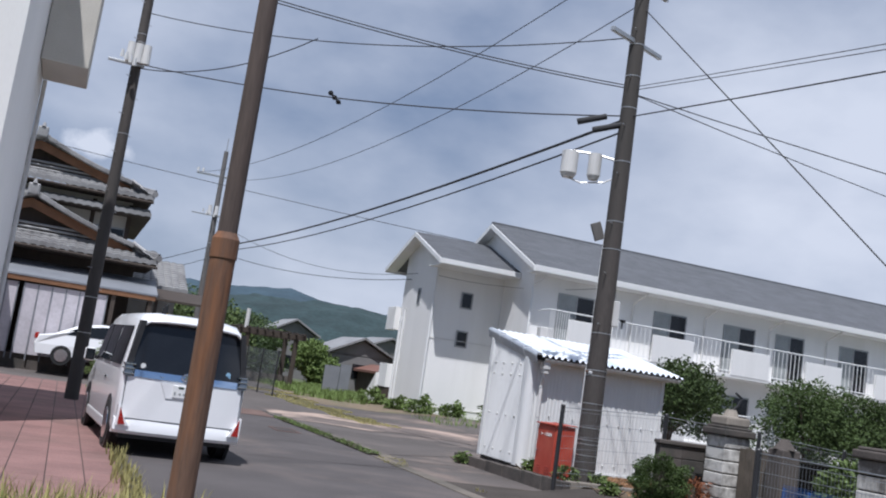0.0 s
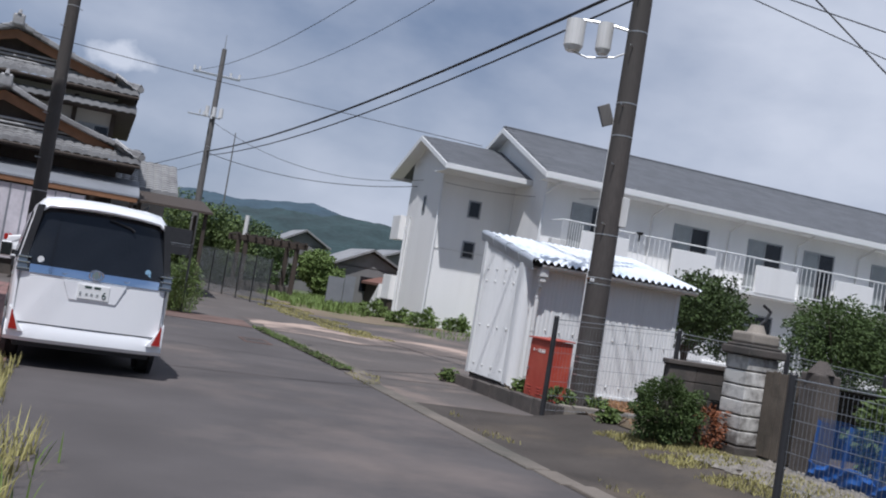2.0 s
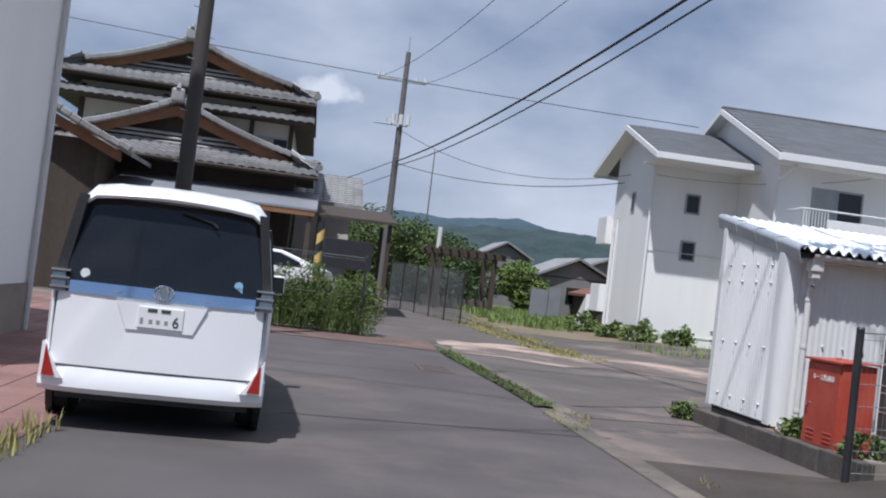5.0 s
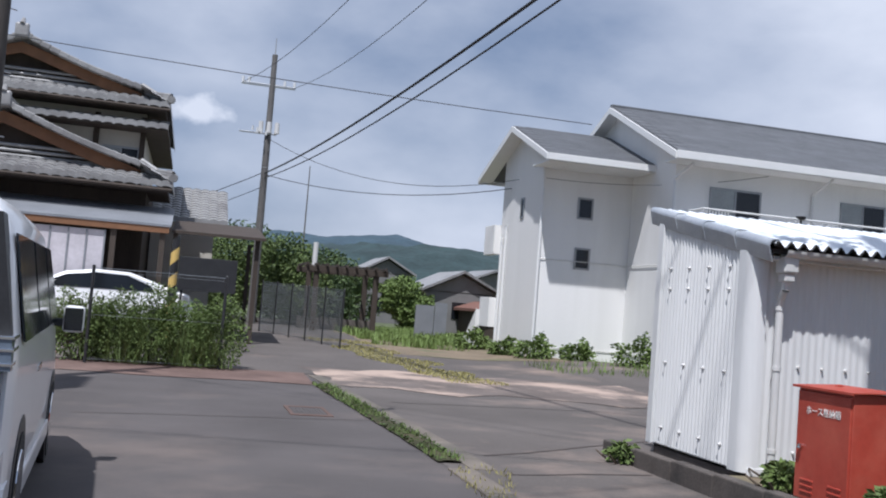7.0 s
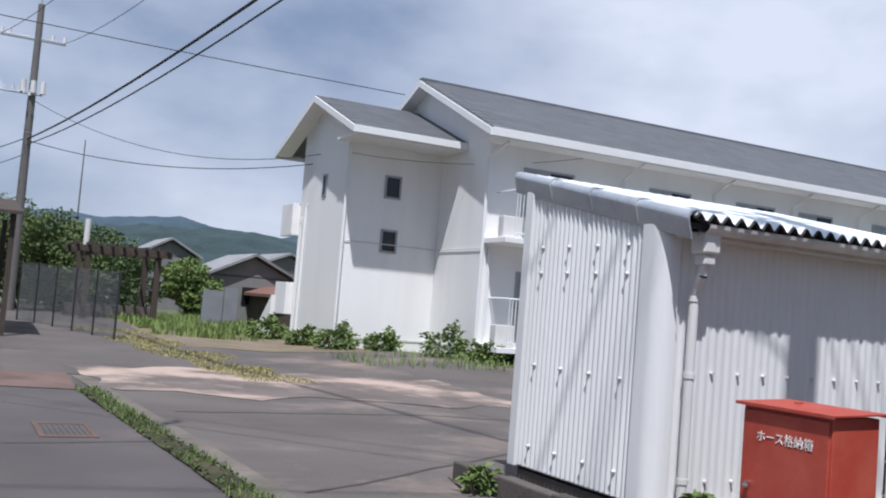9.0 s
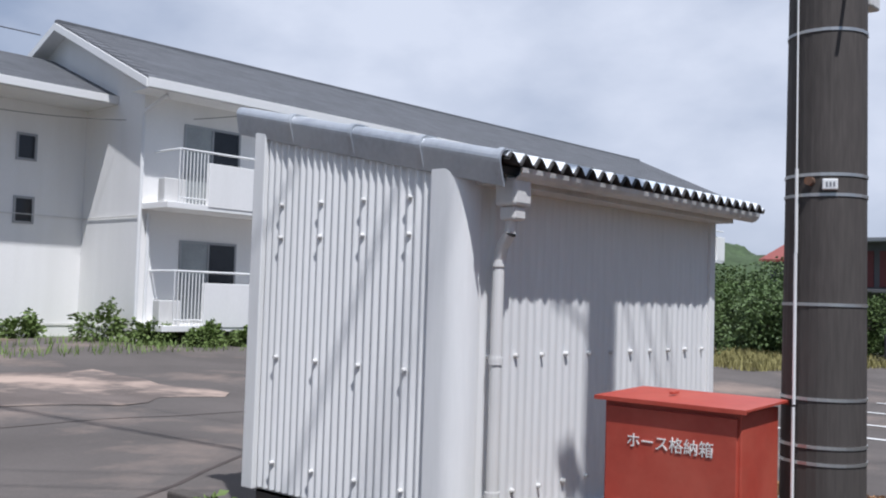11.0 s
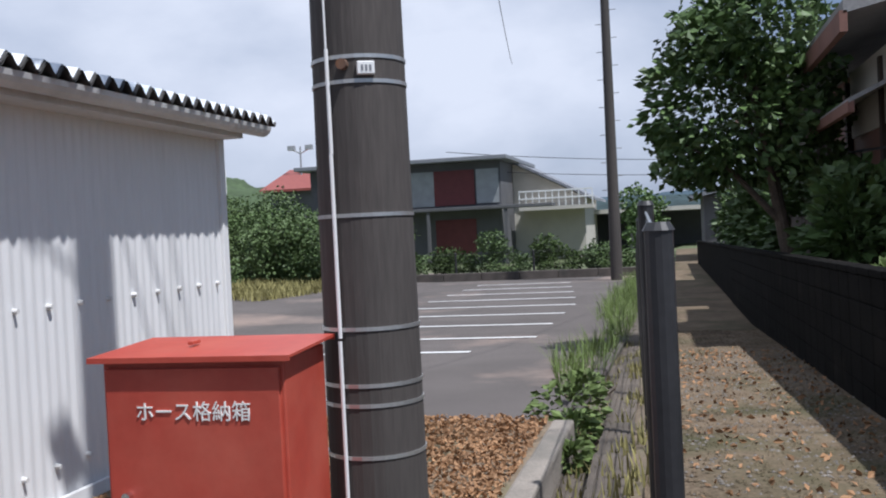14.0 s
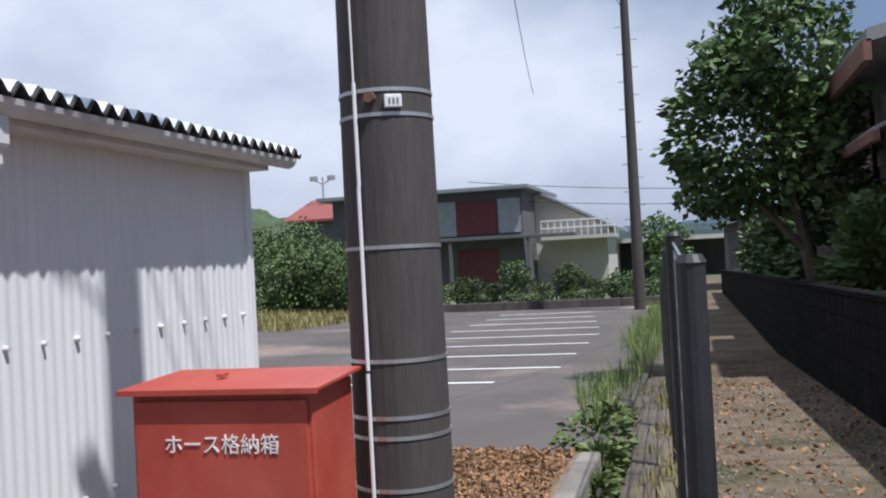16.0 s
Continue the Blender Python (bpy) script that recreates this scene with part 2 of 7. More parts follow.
M_DRAB = mat("drab grey plaster", (0.20, 0.195, 0.19), 0.9, var=0.2, scale=1.5, fine=30, bump=0.15)
M_CREAM = mat("cream plaster", (0.55, 0.52, 0.46), 0.85, var=0.12, scale=1.5, fine=40, bump=0.15)
M_GREYSHEET = mat("grey sheet", (0.22, 0.23, 0.25), 0.55, var=0.2, scale=1.5, fine=20, bump=0.1)
M_LILAC = mat("pale curtain sheet", (0.52, 0.49, 0.52), 0.6, var=0.15, scale=2, fine=12, bump=0.15)
M_GLASS = mat("dark window glass", (0.014, 0.016, 0.02), 0.08, var=0.2, bump=0)
M_CURTAIN = mat("curtained window", (0.30, 0.32, 0.32), 0.15, var=0.25, scale=2, bump=0)
M_ALU = mat("window aluminium", (0.36, 0.36, 0.36), 0.4, 0.7, var=0.1, bump=0)
M_CARWHITE = mat("pearl white car paint", (0.88, 0.88, 0.88), 0.28, var=0.02, bump=0, coat=0.6)
M_TRIMCHROME = mat("blue tinted chrome", (0.62, 0.74, 0.92), 0.10, 1.0, var=0.05, bump=0)
M_TYRE = mat("tyre rubber", (0.02, 0.02, 0.02), 0.85, var=0.3, bump=0.1)
M_LAMPRED = mat("red lamp lens", (0.36, 0.02, 0.015), 0.15, var=0.1, bump=0, coat=0.5)
M_LAMPCLEAR = mat("smoked lamp lens", (0.16, 0.20, 0.26), 0.12, 0.3, var=0.2, bump=0)
M_PLATE = mat("number plate white", (0.78, 0.78, 0.76), 0.5, var=0.03, bump=0)
M_INKGREEN = mat("dark green lettering", (0.03, 0.06, 0.045), 0.6, var=0.1, bump=0)
M_STICKBLUE = mat("blue sticker", (0.30, 0.50, 0.68), 0.5, var=0.1, bump=0)
M_TARP = mat("blue tarpaulin", (0.022, 0.095, 0.32), 0.5, var=0.3, scale=4, fine=20, bump=0.3)
M_YELLOW = mat("yellow stripe", (0.65, 0.45, 0.14), 0.6, var=0.15, bump=0)
M_REDSHUT = mat("dark red shutter", (0.15, 0.035, 0.035), 0.6, var=0.2, scale=3, fine=30, bump=0.1)
M_REDROOF = mat("red roof", (0.27, 0.07, 0.055), 0.6, var=0.2, bump=0.1)
M_GREYWALL = mat("grey rendered wall", (0.115, 0.115, 0.12), 0.85, var=0.25, scale=1, fine=30, bump=0.2, dirt=(0.11, 0.11, 0.115))
M_BROWNWALL = mat("brown sheet wall", (0.20, 0.10, 0.075), 0.7, var=0.2, scale=2, fine=30, bump=0.15)
M_CARRED = mat("red car paint", (0.35, 0.03, 0.03), 0.3, var=0.05, bump=0, coat=0.5)
M_BARK = mat("bark", (0.10, 0.075, 0.055), 0.9, var=0.4, scale=6, fine=40, bump=0.6)
M_LEAF = mat("dark leaves", (0.075, 0.125, 0.035), 0.55, var=0.3, scale=1.5, fine=9, bump=0, rand=0.45)
M_LEAF_BRIGHT = mat("bright leaves", (0.115, 0.165, 0.042), 0.7, var=0.3, scale=1.5, fine=9, bump=0, rand=0.4)
M_LEAF_DARK = mat("dark garden leaves", (0.066, 0.10, 0.03), 0.65, var=0.35, scale=1.5, fine=9, bump=0, rand=0.5, spec=0.25)
M_LEAF_BUSH = mat("weed leaves", (0.085, 0.135, 0.04), 0.6, var=0.3, scale=2, fine=9, bump=0, rand=0.4)
M_GRASS = mat("dry grass", (0.30, 0.27, 0.10), 0.8, var=0.35, scale=1.5, fine=10, bump=0, rand=0.4)
M_GRASSGREEN = mat("green grass", (0.14, 0.20, 0.05), 0.7, var=0.3, scale=1.5, fine=10, bump=0, rand=0.4)
M_DEADLEAF = mat("fallen leaves", (0.33, 0.185, 0.09), 0.8, var=0.35, scale=4, fine=20, bump=0, rand=0.45)
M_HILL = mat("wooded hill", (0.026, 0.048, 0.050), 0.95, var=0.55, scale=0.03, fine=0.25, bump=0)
M_STONE = mat("pebbles", (0.20, 0.18, 0.155), 0.85, var=0.3, scale=6, fine=30, bump=0.2, rand=0.35)


# ---- builders ----
def thing(name, m, label, category, group="", kind=""):
    ob = new(name)
    ob.matrix_world = m if isinstance(m, Matrix) else pose(*m)
    ob.empty_display_size = 0.2
    return tagged(ob, label, category, group, kind)


def mesh_of(name, bm, material):
    me = bpy.data.meshes.new(name)
    bmesh.ops.recalc_face_normals(bm, faces=bm.faces)
    bm.to_mesh(me)
    bm.free()
    for x in material if isinstance(material, (list, tuple)) else [material]:
        me.materials.append(x)
    return me


def part(name, bm, material, parent, label="", smooth=False, at=None):
    me = bm if isinstance(bm, bpy.types.Mesh) else mesh_of(name, bm, material)
    if smooth:
        me.shade_smooth()
        me.set_sharp_from_angle(angle=radians(38))
    ob = new(name, me)
    ob.parent = parent
    if at is not None:
        ob.matrix_local = at
    return tagged(ob, label)


def whole(name, bm, material, label, category, group="", kind="", smooth=False, m=None):
    me = bm if isinstance(bm, bpy.types.Mesh) else mesh_of(name, bm, material)
    if smooth:
        me.shade_smooth()
        me.set_sharp_from_angle(angle=radians(38))
    ob = new(name, me)
    if m is not None:
        ob.matrix_world = m
    return tagged(ob, label, category, group, kind)


def B():
    return bmesh.new()


def box(bm, x0, x1, y0, y1, z0, z1, bev=0.0, m=None):
    r = bmesh.ops.create_cube(bm, size=1)
    vs = r["verts"]
    bmesh.ops.scale(bm, vec=(x1 - x0, y1 - y0, z1 - z0), verts=vs)
    bmesh.ops.translate(bm, vec=((x0 + x1) / 2, (y0 + y1) / 2, (z0 + z1) / 2), verts=vs)
    if bev:
        es = list({e for v in vs for e in v.link_edges})
        vs = bmesh.ops.bevel(bm, geom=es, offset=bev, segments=2, affect="EDGES", profile=0.5)["verts"]
    if m is not None:
        bmesh.ops.transform(bm, matrix=m, verts=list({v for v in vs}))
    return bm


def rod(bm, a, b, r0, r1=None, seg=10, caps=True):
    a, b = Vector(a), Vector(b)
    d = b - a
    q = d.to_track_quat("Z", "Y").to_matrix().to_4x4()
    r = bmesh.ops.create_cone(bm, cap_ends=caps, segments=seg, radius1=r0, radius2=r0 if r1 is None else r1, depth=d.length)
    bmesh.ops.transform(bm, matrix=Matrix.Translation((a + b) / 2) @ q, verts=r["verts"])
    return bm


def prism(bm, pts, axis, a, b):
    """A polygon given in the plane across the axis, pushed out from a to b."""
    def p3(u, v, w):
        return {"x": (w, u, v), "y": (u, w, v), "z": (u, v, w)}[axis]
    r0, r1 = [bm.verts.new(p3(u, v, a)) for u, v in pts], [bm.verts.new(p3(u, v, b)) for u, v in pts]
    k = len(pts)
    bm.faces.new(r0), bm.faces.new(r1[::-1])
    for i in range(k):
        bm.faces.new((r0[i], r0[(i + 1) % k], r1[(i + 1) % k], r1[i]))
    return bm


def tube(bm, pts, r, seg=6):
    for a, b in zip(pts, pts[1:]):
        rod(bm, a, b, r, seg=seg, caps=False)
    return bm


def sag(a, b, drop, n=14):
    a, b = Vector(a), Vector(b)
    return [a.lerp(b, i / n) - Vector((0, 0, 4 * drop * (i / n) * (1 - i / n))) for i in range(n + 1)]


def corrugated(bm, length, width, pitch, depth, thick=0.004, bow=None):
    """A waved sheet: waves across x (0..length), straight along y (0..width), heights in z."""
    n = max(2, int(length / pitch) * 12)
    def row(off):
        out = []
        for j in range(2):
            out.append([bm.verts.new((length * i / n, width * j, depth * 0.5 * math.sin(2 * math.pi * i / 12.0) + off)) for i in range(n + 1)])
        return out
    t, b = row(thick), row(0)
    for i in range(n):
        bm.faces.new((t[0][i], t[0][i + 1], t[1][i + 1], t[1][i]))
        bm.faces.new((b[0][i], b[1][i], b[1][i + 1], b[0][i + 1]))
    return bm


def leaves_mesh(name, centres, size, material, seed=1, droop=0.3, long=1.6, jitter=0.35):
    """Many small folded leaves, each of two triangles pairs, one at every centre."""
    rng = np.random.default_rng(seed)
    c = np.asarray(centres, float)
    n = len(c)
    d = rng.normal(size=(n, 3))
    d[:, 2] = d[:, 2] * 0.6 - droop
    d /= np.linalg.norm(d, axis=1)[:, None]
    u = np.cross(d, rng.normal(size=(n, 3)))
    u /= np.linalg.norm(u, axis=1)[:, None] + 1e-9
    nn = np.cross(d, u)
    s = size * (1 + jitter * rng.uniform(-1, 1, n))[:, None]
    a, b = c - d * s * long / 2, c + d * s * long / 2
    l, r = c + u * s * 0.5 + nn * s * 0.18, c - u * s * 0.5 + nn * s * 0.18
    v = np.stack([a, l, b, r], 1).reshape(-1, 3)
    k = np.arange(n) * 4
    f = np.concatenate([np.stack([k, k + 1, k + 2], 1), np.stack([k, k + 2, k + 3], 1)])
    me = bpy.data.meshes.new(name)
    me.from_pydata(v.tolist(), [], f.tolist())
    me.materials.append(material)
    return me


def blobs(seed, lumps, n, hollow=0.55):
    """Points spread through several uneven lumps (x, y, z, rx, ry, rz), denser to their skin."""
    rng = np.random.default_rng(seed)
    w = np.array([l[3] * l[4] + l[4] * l[5] + l[3] * l[5] for l in lumps])
    out = []
    for l, k in zip(lumps, (n * w / w.sum()).astype(int)):
        d = rng.normal(size=(k, 3))
        d /= np.linalg.norm(d, axis=1)[:, None]
        r = hollow + (1.08 - hollow) * rng.uniform(0, 1, k) ** 0.6
        wob = 1 + 0.16 * np.sin(d[:, 0] * 7 + l[0]) * np.cos(d[:, 1] * 6 + l[1] * 3) + 0.10 * np.sin(d[:, 2] * 11 + l[2] * 5)
        out.append(np.array(l[:3]) + d * (r * wob)[:, None] * np.array(l[3:]))
    return np.concatenate(out)


def blades_mesh(name, pts, height, material, seed=3, width=0.02, lean=0.5):
    rng = np.random.default_rng(seed)
    c = np.asarray(pts, float)
    n = len(c)
    a = rng.uniform(0, 2 * np.pi, n)
    h = height * rng.uniform(0.45, 1.15, n)
    side = np.stack([np.cos(a), np.sin(a), 0 * a], 1) * width
    tip = np.stack([-np.sin(a) * lean * h * rng.uniform(0, 1, n), np.cos(a) * lean * h * rng.uniform(-1, 1, n), h], 1)
    mid = tip * 0.55 + np.array([0, 0, 0.1]) * h[:, None]
    v = np.stack([c - side, c + side, c + mid + side * 0.7, c + mid - side * 0.7, c + tip], 1).reshape(-1, 3)
    k = np.arange(n) * 5
    f = [[i, i + 1, i + 2, i + 3] for i in k.tolist()] + [[i + 3, i + 2, i + 4] for i in k.tolist()]
    me = bpy.data.meshes.new(name)
    me.from_pydata(v.tolist(), [], f)
    me.materials.append(material)
    return me


def smooth01(a, b, v):
    t = min(1, max(0, (v - a) / (b - a)))
    return t * t * (3 - 2 * t)


def h(x, y):
    """The height of the ground."""
    z = 0.0
    if y < 16:
        near = 1 - smooth01(14.3, 14.9, y)
        z += (0.24 * smooth01(6.6, 8.8, x)) * near
    z -= 0.42 * min(1, max(0, (x - 10.5) / 10.5)) * (1 - smooth01(22, 32, y))
    z += 0.35 * smooth01(30, 46, y) * (1 - smooth01(9, 16, x)) * smooth01(0, 5, x) * 0.8
    z += 0.25 * smooth01(30, 36, y) * smooth01(11, 16, x)
    return z


def sheet(name, x0, x1, y0, y1, dz, material, label, category, step=0.5, edge=0.0, kind="structure", seed=1):
    bm = B()
    nx, ny = max(2, int((x1 - x0) / step)), max(2, int((y1 - y0) / step))
    g = []
    for i in range(nx + 1):
        col = []
        for j in range(ny + 1):
            x, y = x0 + (x1 - x0) * i / nx, y0 + (y1 - y0) * j / ny
            z = h(x, y) + dz
            if edge:
                w = noise.noise((x * 0.8 + seed, y * 0.8, seed * 3.1))
                if i in (0, nx):
                    x += edge * w
                if j in (0, ny):
                    y += edge * noise.noise((x * 0.9, y * 0.7 + seed, seed))
            col.append(bm.verts.new((x, y, z)))
        g.append(col)
    for i in range(nx):
        for j in range(ny):
            bm.faces.new((g[i][j], g[i + 1][j], g[i + 1][j + 1], g[i][j + 1]))
    return whole(name, bm, material, label, category, kind=kind, smooth=True)


# ---- ground ----
def build_ground():
    bm = B()
    xs = [-3000, -900, -300, -120, -60, -30] + [-20 + 1.0 * i for i in range(81)] + [75, 100, 180, 400, 1000, 3000]
    ys = [-3000, -900, -200, -60, -25] + [-12 + 1.0 * i for i in range(77)] + [75, 100, 160, 300, 700, 1400, 3000]
    g = [[bm.verts.new((x, y, h(x, y) - 0.03)) for y in ys] for x in xs]
    for i in range(len(xs) - 1):
        for j in range(len(ys) - 1):
            bm.faces.new((g[i][j], g[i + 1][j], g[i + 1][j + 1], g[i][j + 1]))
    whole("ground", bm, M_FIELD, "green and brown open ground reaching the hills", "ground", kind="structure", smooth=True)


build_ground()
sheet("road", 1.2, 6.30, -14, 29, 0.0, M_ASPHALT, "grey asphalt lane with worn patches", "road", edge=0.12)
sheet("road_entry", -6, 1.22, -14, 2.3, 0.004, M_ASPHALT, "grey asphalt widening of the lane", "road", edge=0.1, seed=3)
sheet("pavement_apron", 6.22, 46, 14.9, 37.0, 0.004, M_ASPHALT_OLD, "worn asphalt parking yard with pale stains", "yard", step=0.7, edge=0.15, seed=4)
sheet("pavement_strip", 1.25, 6.0, 26.3, 28.75, 0.010, M_REDSTRIP, "reddish brown worn strip across the lane end", "road", edge=0.25, seed=21)
sheet("pavement_dust", 6.3, 13.5, 26.0, 30.5, 0.013, M_PALEDUST, "pale dusty worn asphalt in the yard entrance", "yard", edge=0.9, seed=22)
sheet("pavement_verge", 6.25, 8.9, -14, 15.2, 0.006, M_VERGE, "dark asphalt verge beside the lane", "pavement", seed=2)
sheet("pavement_drive", -4, 9.6, 28.6, 60, 0.009, M_ASPHALT_OLD, "stained asphalt driveway rising past the fence", "driveway", seed=6, edge=0.2)
sheet("pavement_earth", 9.4, 15.0, 36.5, 60, 0.014, M_EARTH, "dry earth and grass beside the apartment block", "ground", edge=0.3, seed=7)
sheet("path_gravel", 8.6, 60, 12.0, 14.35, 0.012, M_GRAVEL, "pale brown gravel footpath beside a wall", "path", edge=0.06, seed=8)
sheet("pavement_yard", 8.8, 30, -14, 12.1, 0.01, M_EARTH, "earth yard behind the mesh fence", "yard", edge=0.06, seed=12)


def scatter(n, x0, x1, y0, y1, seed, dz=0.0, keep=None):
    rng = np.random.default_rng(seed)
    out = []
    for x, y in zip(rng.uniform(x0, x1, n), rng.uniform(y0, y1, n)):
        if keep is None or keep(x, y):
            out.append((x, y, h(x, y) + dz))
    return np.array(out)


def paving():
    """Red paving bricks left of the lane, seen only from above."""
    base = thing("pavement_brick", (0, 0, 0), "worn reddish brick paving beside the lane", "pavement", kind="structure")
    bm = B()
    box(bm, -9, 1.25, 9.0, 31.0, -0.08, 0.002)
    part("bed", bm, M_JOINT, base)
    bm = B()
    box(bm, -0.195, 0.195, -0.195, 0.195, -0.03, 0.012, 0.006)
    me = mesh_of("paver", bm, M_REDPAVE)
    k = 0
    for i in range(10):
        for j in range(30):
            part("paver", me, None, base, at=pose(1.05 - 0.4 * i, 9.2 + 0.4 * j, 0.002 * noise.noise((i * 1.7, j * 2.3, 0))))
    verts, faces = [], []
    for i in range(25):
        for j in range(54):
            if i < 10 and j < 30:
                continue
            x, y = 1.05 - 0.4 * i, 9.2 + 0.4 * j
            b = len(verts)
            verts += [(x + a, y + c, z) for z in (-0.02, 0.012) for a, c in ((-0.19, -0.19), (0.19, -0.19), (0.19, 0.19), (-0.19, 0.19))]
            faces += [(b + 4, b + 5, b + 6, b + 7)] + [(b + q, b + (q + 1) % 4, b + 4 + (q + 1) % 4, b + 4 + q) for q in range(4)]
    me = bpy.data.meshes.new("far_pavers")
    me.from_pydata(verts, [], faces)
    me.materials.append(M_REDPAVE)
    tagged(part("far_pavers", me, None, base), kind="stuff")


def gutter_x(y):
    """The line of the gutter beside the lane."""
    return 6.28 - 0.038 * max(0, y - 19.5) + 0.4 * (1 - smooth01(8.0, 11.5, y)) if y < 11.5 else 6.28 - 0.038 * max(0, y - 19.5)


def gutter():
    base = thing("kerb", (0, 0, 0), "low worn concrete gutter edge along the lane", "kerb", kind="structure")
    bm = B()
    box(bm, -0.13, 0.13, -0.295, 0.295, -0.1, 0.02, 0.012)
    me = mesh_of("kerb_stone", bm, M_KERB)
    for j in range(66):
        y = -11 + 0.6 * j
        x = gutter_x(y) + (0.24 if y > 18.3 else 0.0)
        part("kerb_stone", me, None, base, at=pose(x, y, 0.008 * noise.noise((j * 3.1, 0, 0)), 0, 0, (2.3 if y > 19.5 else 0) + noise.noise((j * 1.3, 5, 0))))
    bm = B()
    rows = []
    for j in range(37):
        y = 18.45 + 0.21 * j
        w = 0.13 + 0.05 * noise.noise((y * 1.3, 4, 0))
        rows.append([bm.verts.new((gutter_x(y) + w * u, y, 0.018 + 0.022 * (1 - u * u) + 0.02 * noise.noise((u * 3, y * 4, 1)))) for u in (-1, -0.5, 0, 0.5, 1)])
    for a, b in zip(rows, rows[1:]):
        for k in range(4):
            bm.faces.new((a[k], a[k + 1], b[k + 1], b[k]))
    whole("gutter_soil", bm, M_MOSS, "dark mossy soil filling the gutter", "soil", kind="structure", smooth=True)
    pts = scatter(5200, 5.6, 6.9, 18.5, 26.2, 5, 0.02, lambda x, y: abs(x - gutter_x(y)) < 0.16 and noise.noise((x * 3, y * 1.1, 3)) > -0.15)
    whole("gutter_weeds", blades_mesh("gutter_weeds", pts, 0.075, M_GRASSGREEN, 5, 0.006, 0.9), None, "low green weeds growing along the gutter", "weeds", kind="stuff")
    pts = scatter(5200, 5.9, 7.2, 6.5, 18.4, 25, 0.012, lambda x, y: noise.noise((x * 1.2, y * 0.75, 7)) > 0.2 and noise.noise((x * 5, y * 5, 2)) > -0.1 and abs(x - gutter_x(y) - 0.12) < 0.34)
    whole("kerb_grass", blades_mesh("kerb_grass", pts, 0.05, M_GRASS, 25, 0.005, 0.9), None, "tufts of dry grass along the worn kerb", "grass", kind="stuff")
    pts = scatter(3200, 5.6, 6.9, 18.5, 26.2, 15, 0.035, lambda x, y: abs(x - gutter_x(y)) < 0.15)
    whole("gutter_moss", leaves_mesh("gutter_moss", pts, 0.028, M_LEAF_DARK, 6), None, "dark moss and small leaves in the gutter", "moss", kind="stuff")
    g = thing("drain_cover", pose(5.33, 22.25, 0.0) @ Matrix.Diagonal((0.66, 1.4, 1.0, 1.0)), "rusty square iron drain cover set in asphalt", "drain cover")
    bm = B()
    for a, b, c, d in ((-0.42, 0.42, -0.36, -0.28), (-0.42, 0.42, 0.28, 0.36), (-0.42, -0.34, -0.28, 0.28), (0.34, 0.42, -0.28, 0.28)):
        box(bm, a, b, c, d, -0.02, 0.012)
    part("frame", bm, M_REDSTRIP, g)
    bm = B()
    box(bm, -0.34, 0.34, -0.28, 0.28, -0.02, 0.006)
    part("plate", bm, M_ASPHALT, g)
    for i in range(8):
        bm = B()
        box(bm, -0.30 + 0.08 * i, -0.28 + 0.08 * i, -0.26, 0.26, 0.006, 0.012)
        part("plate_rib", bm, M_ASPHALT, g)


gutter()


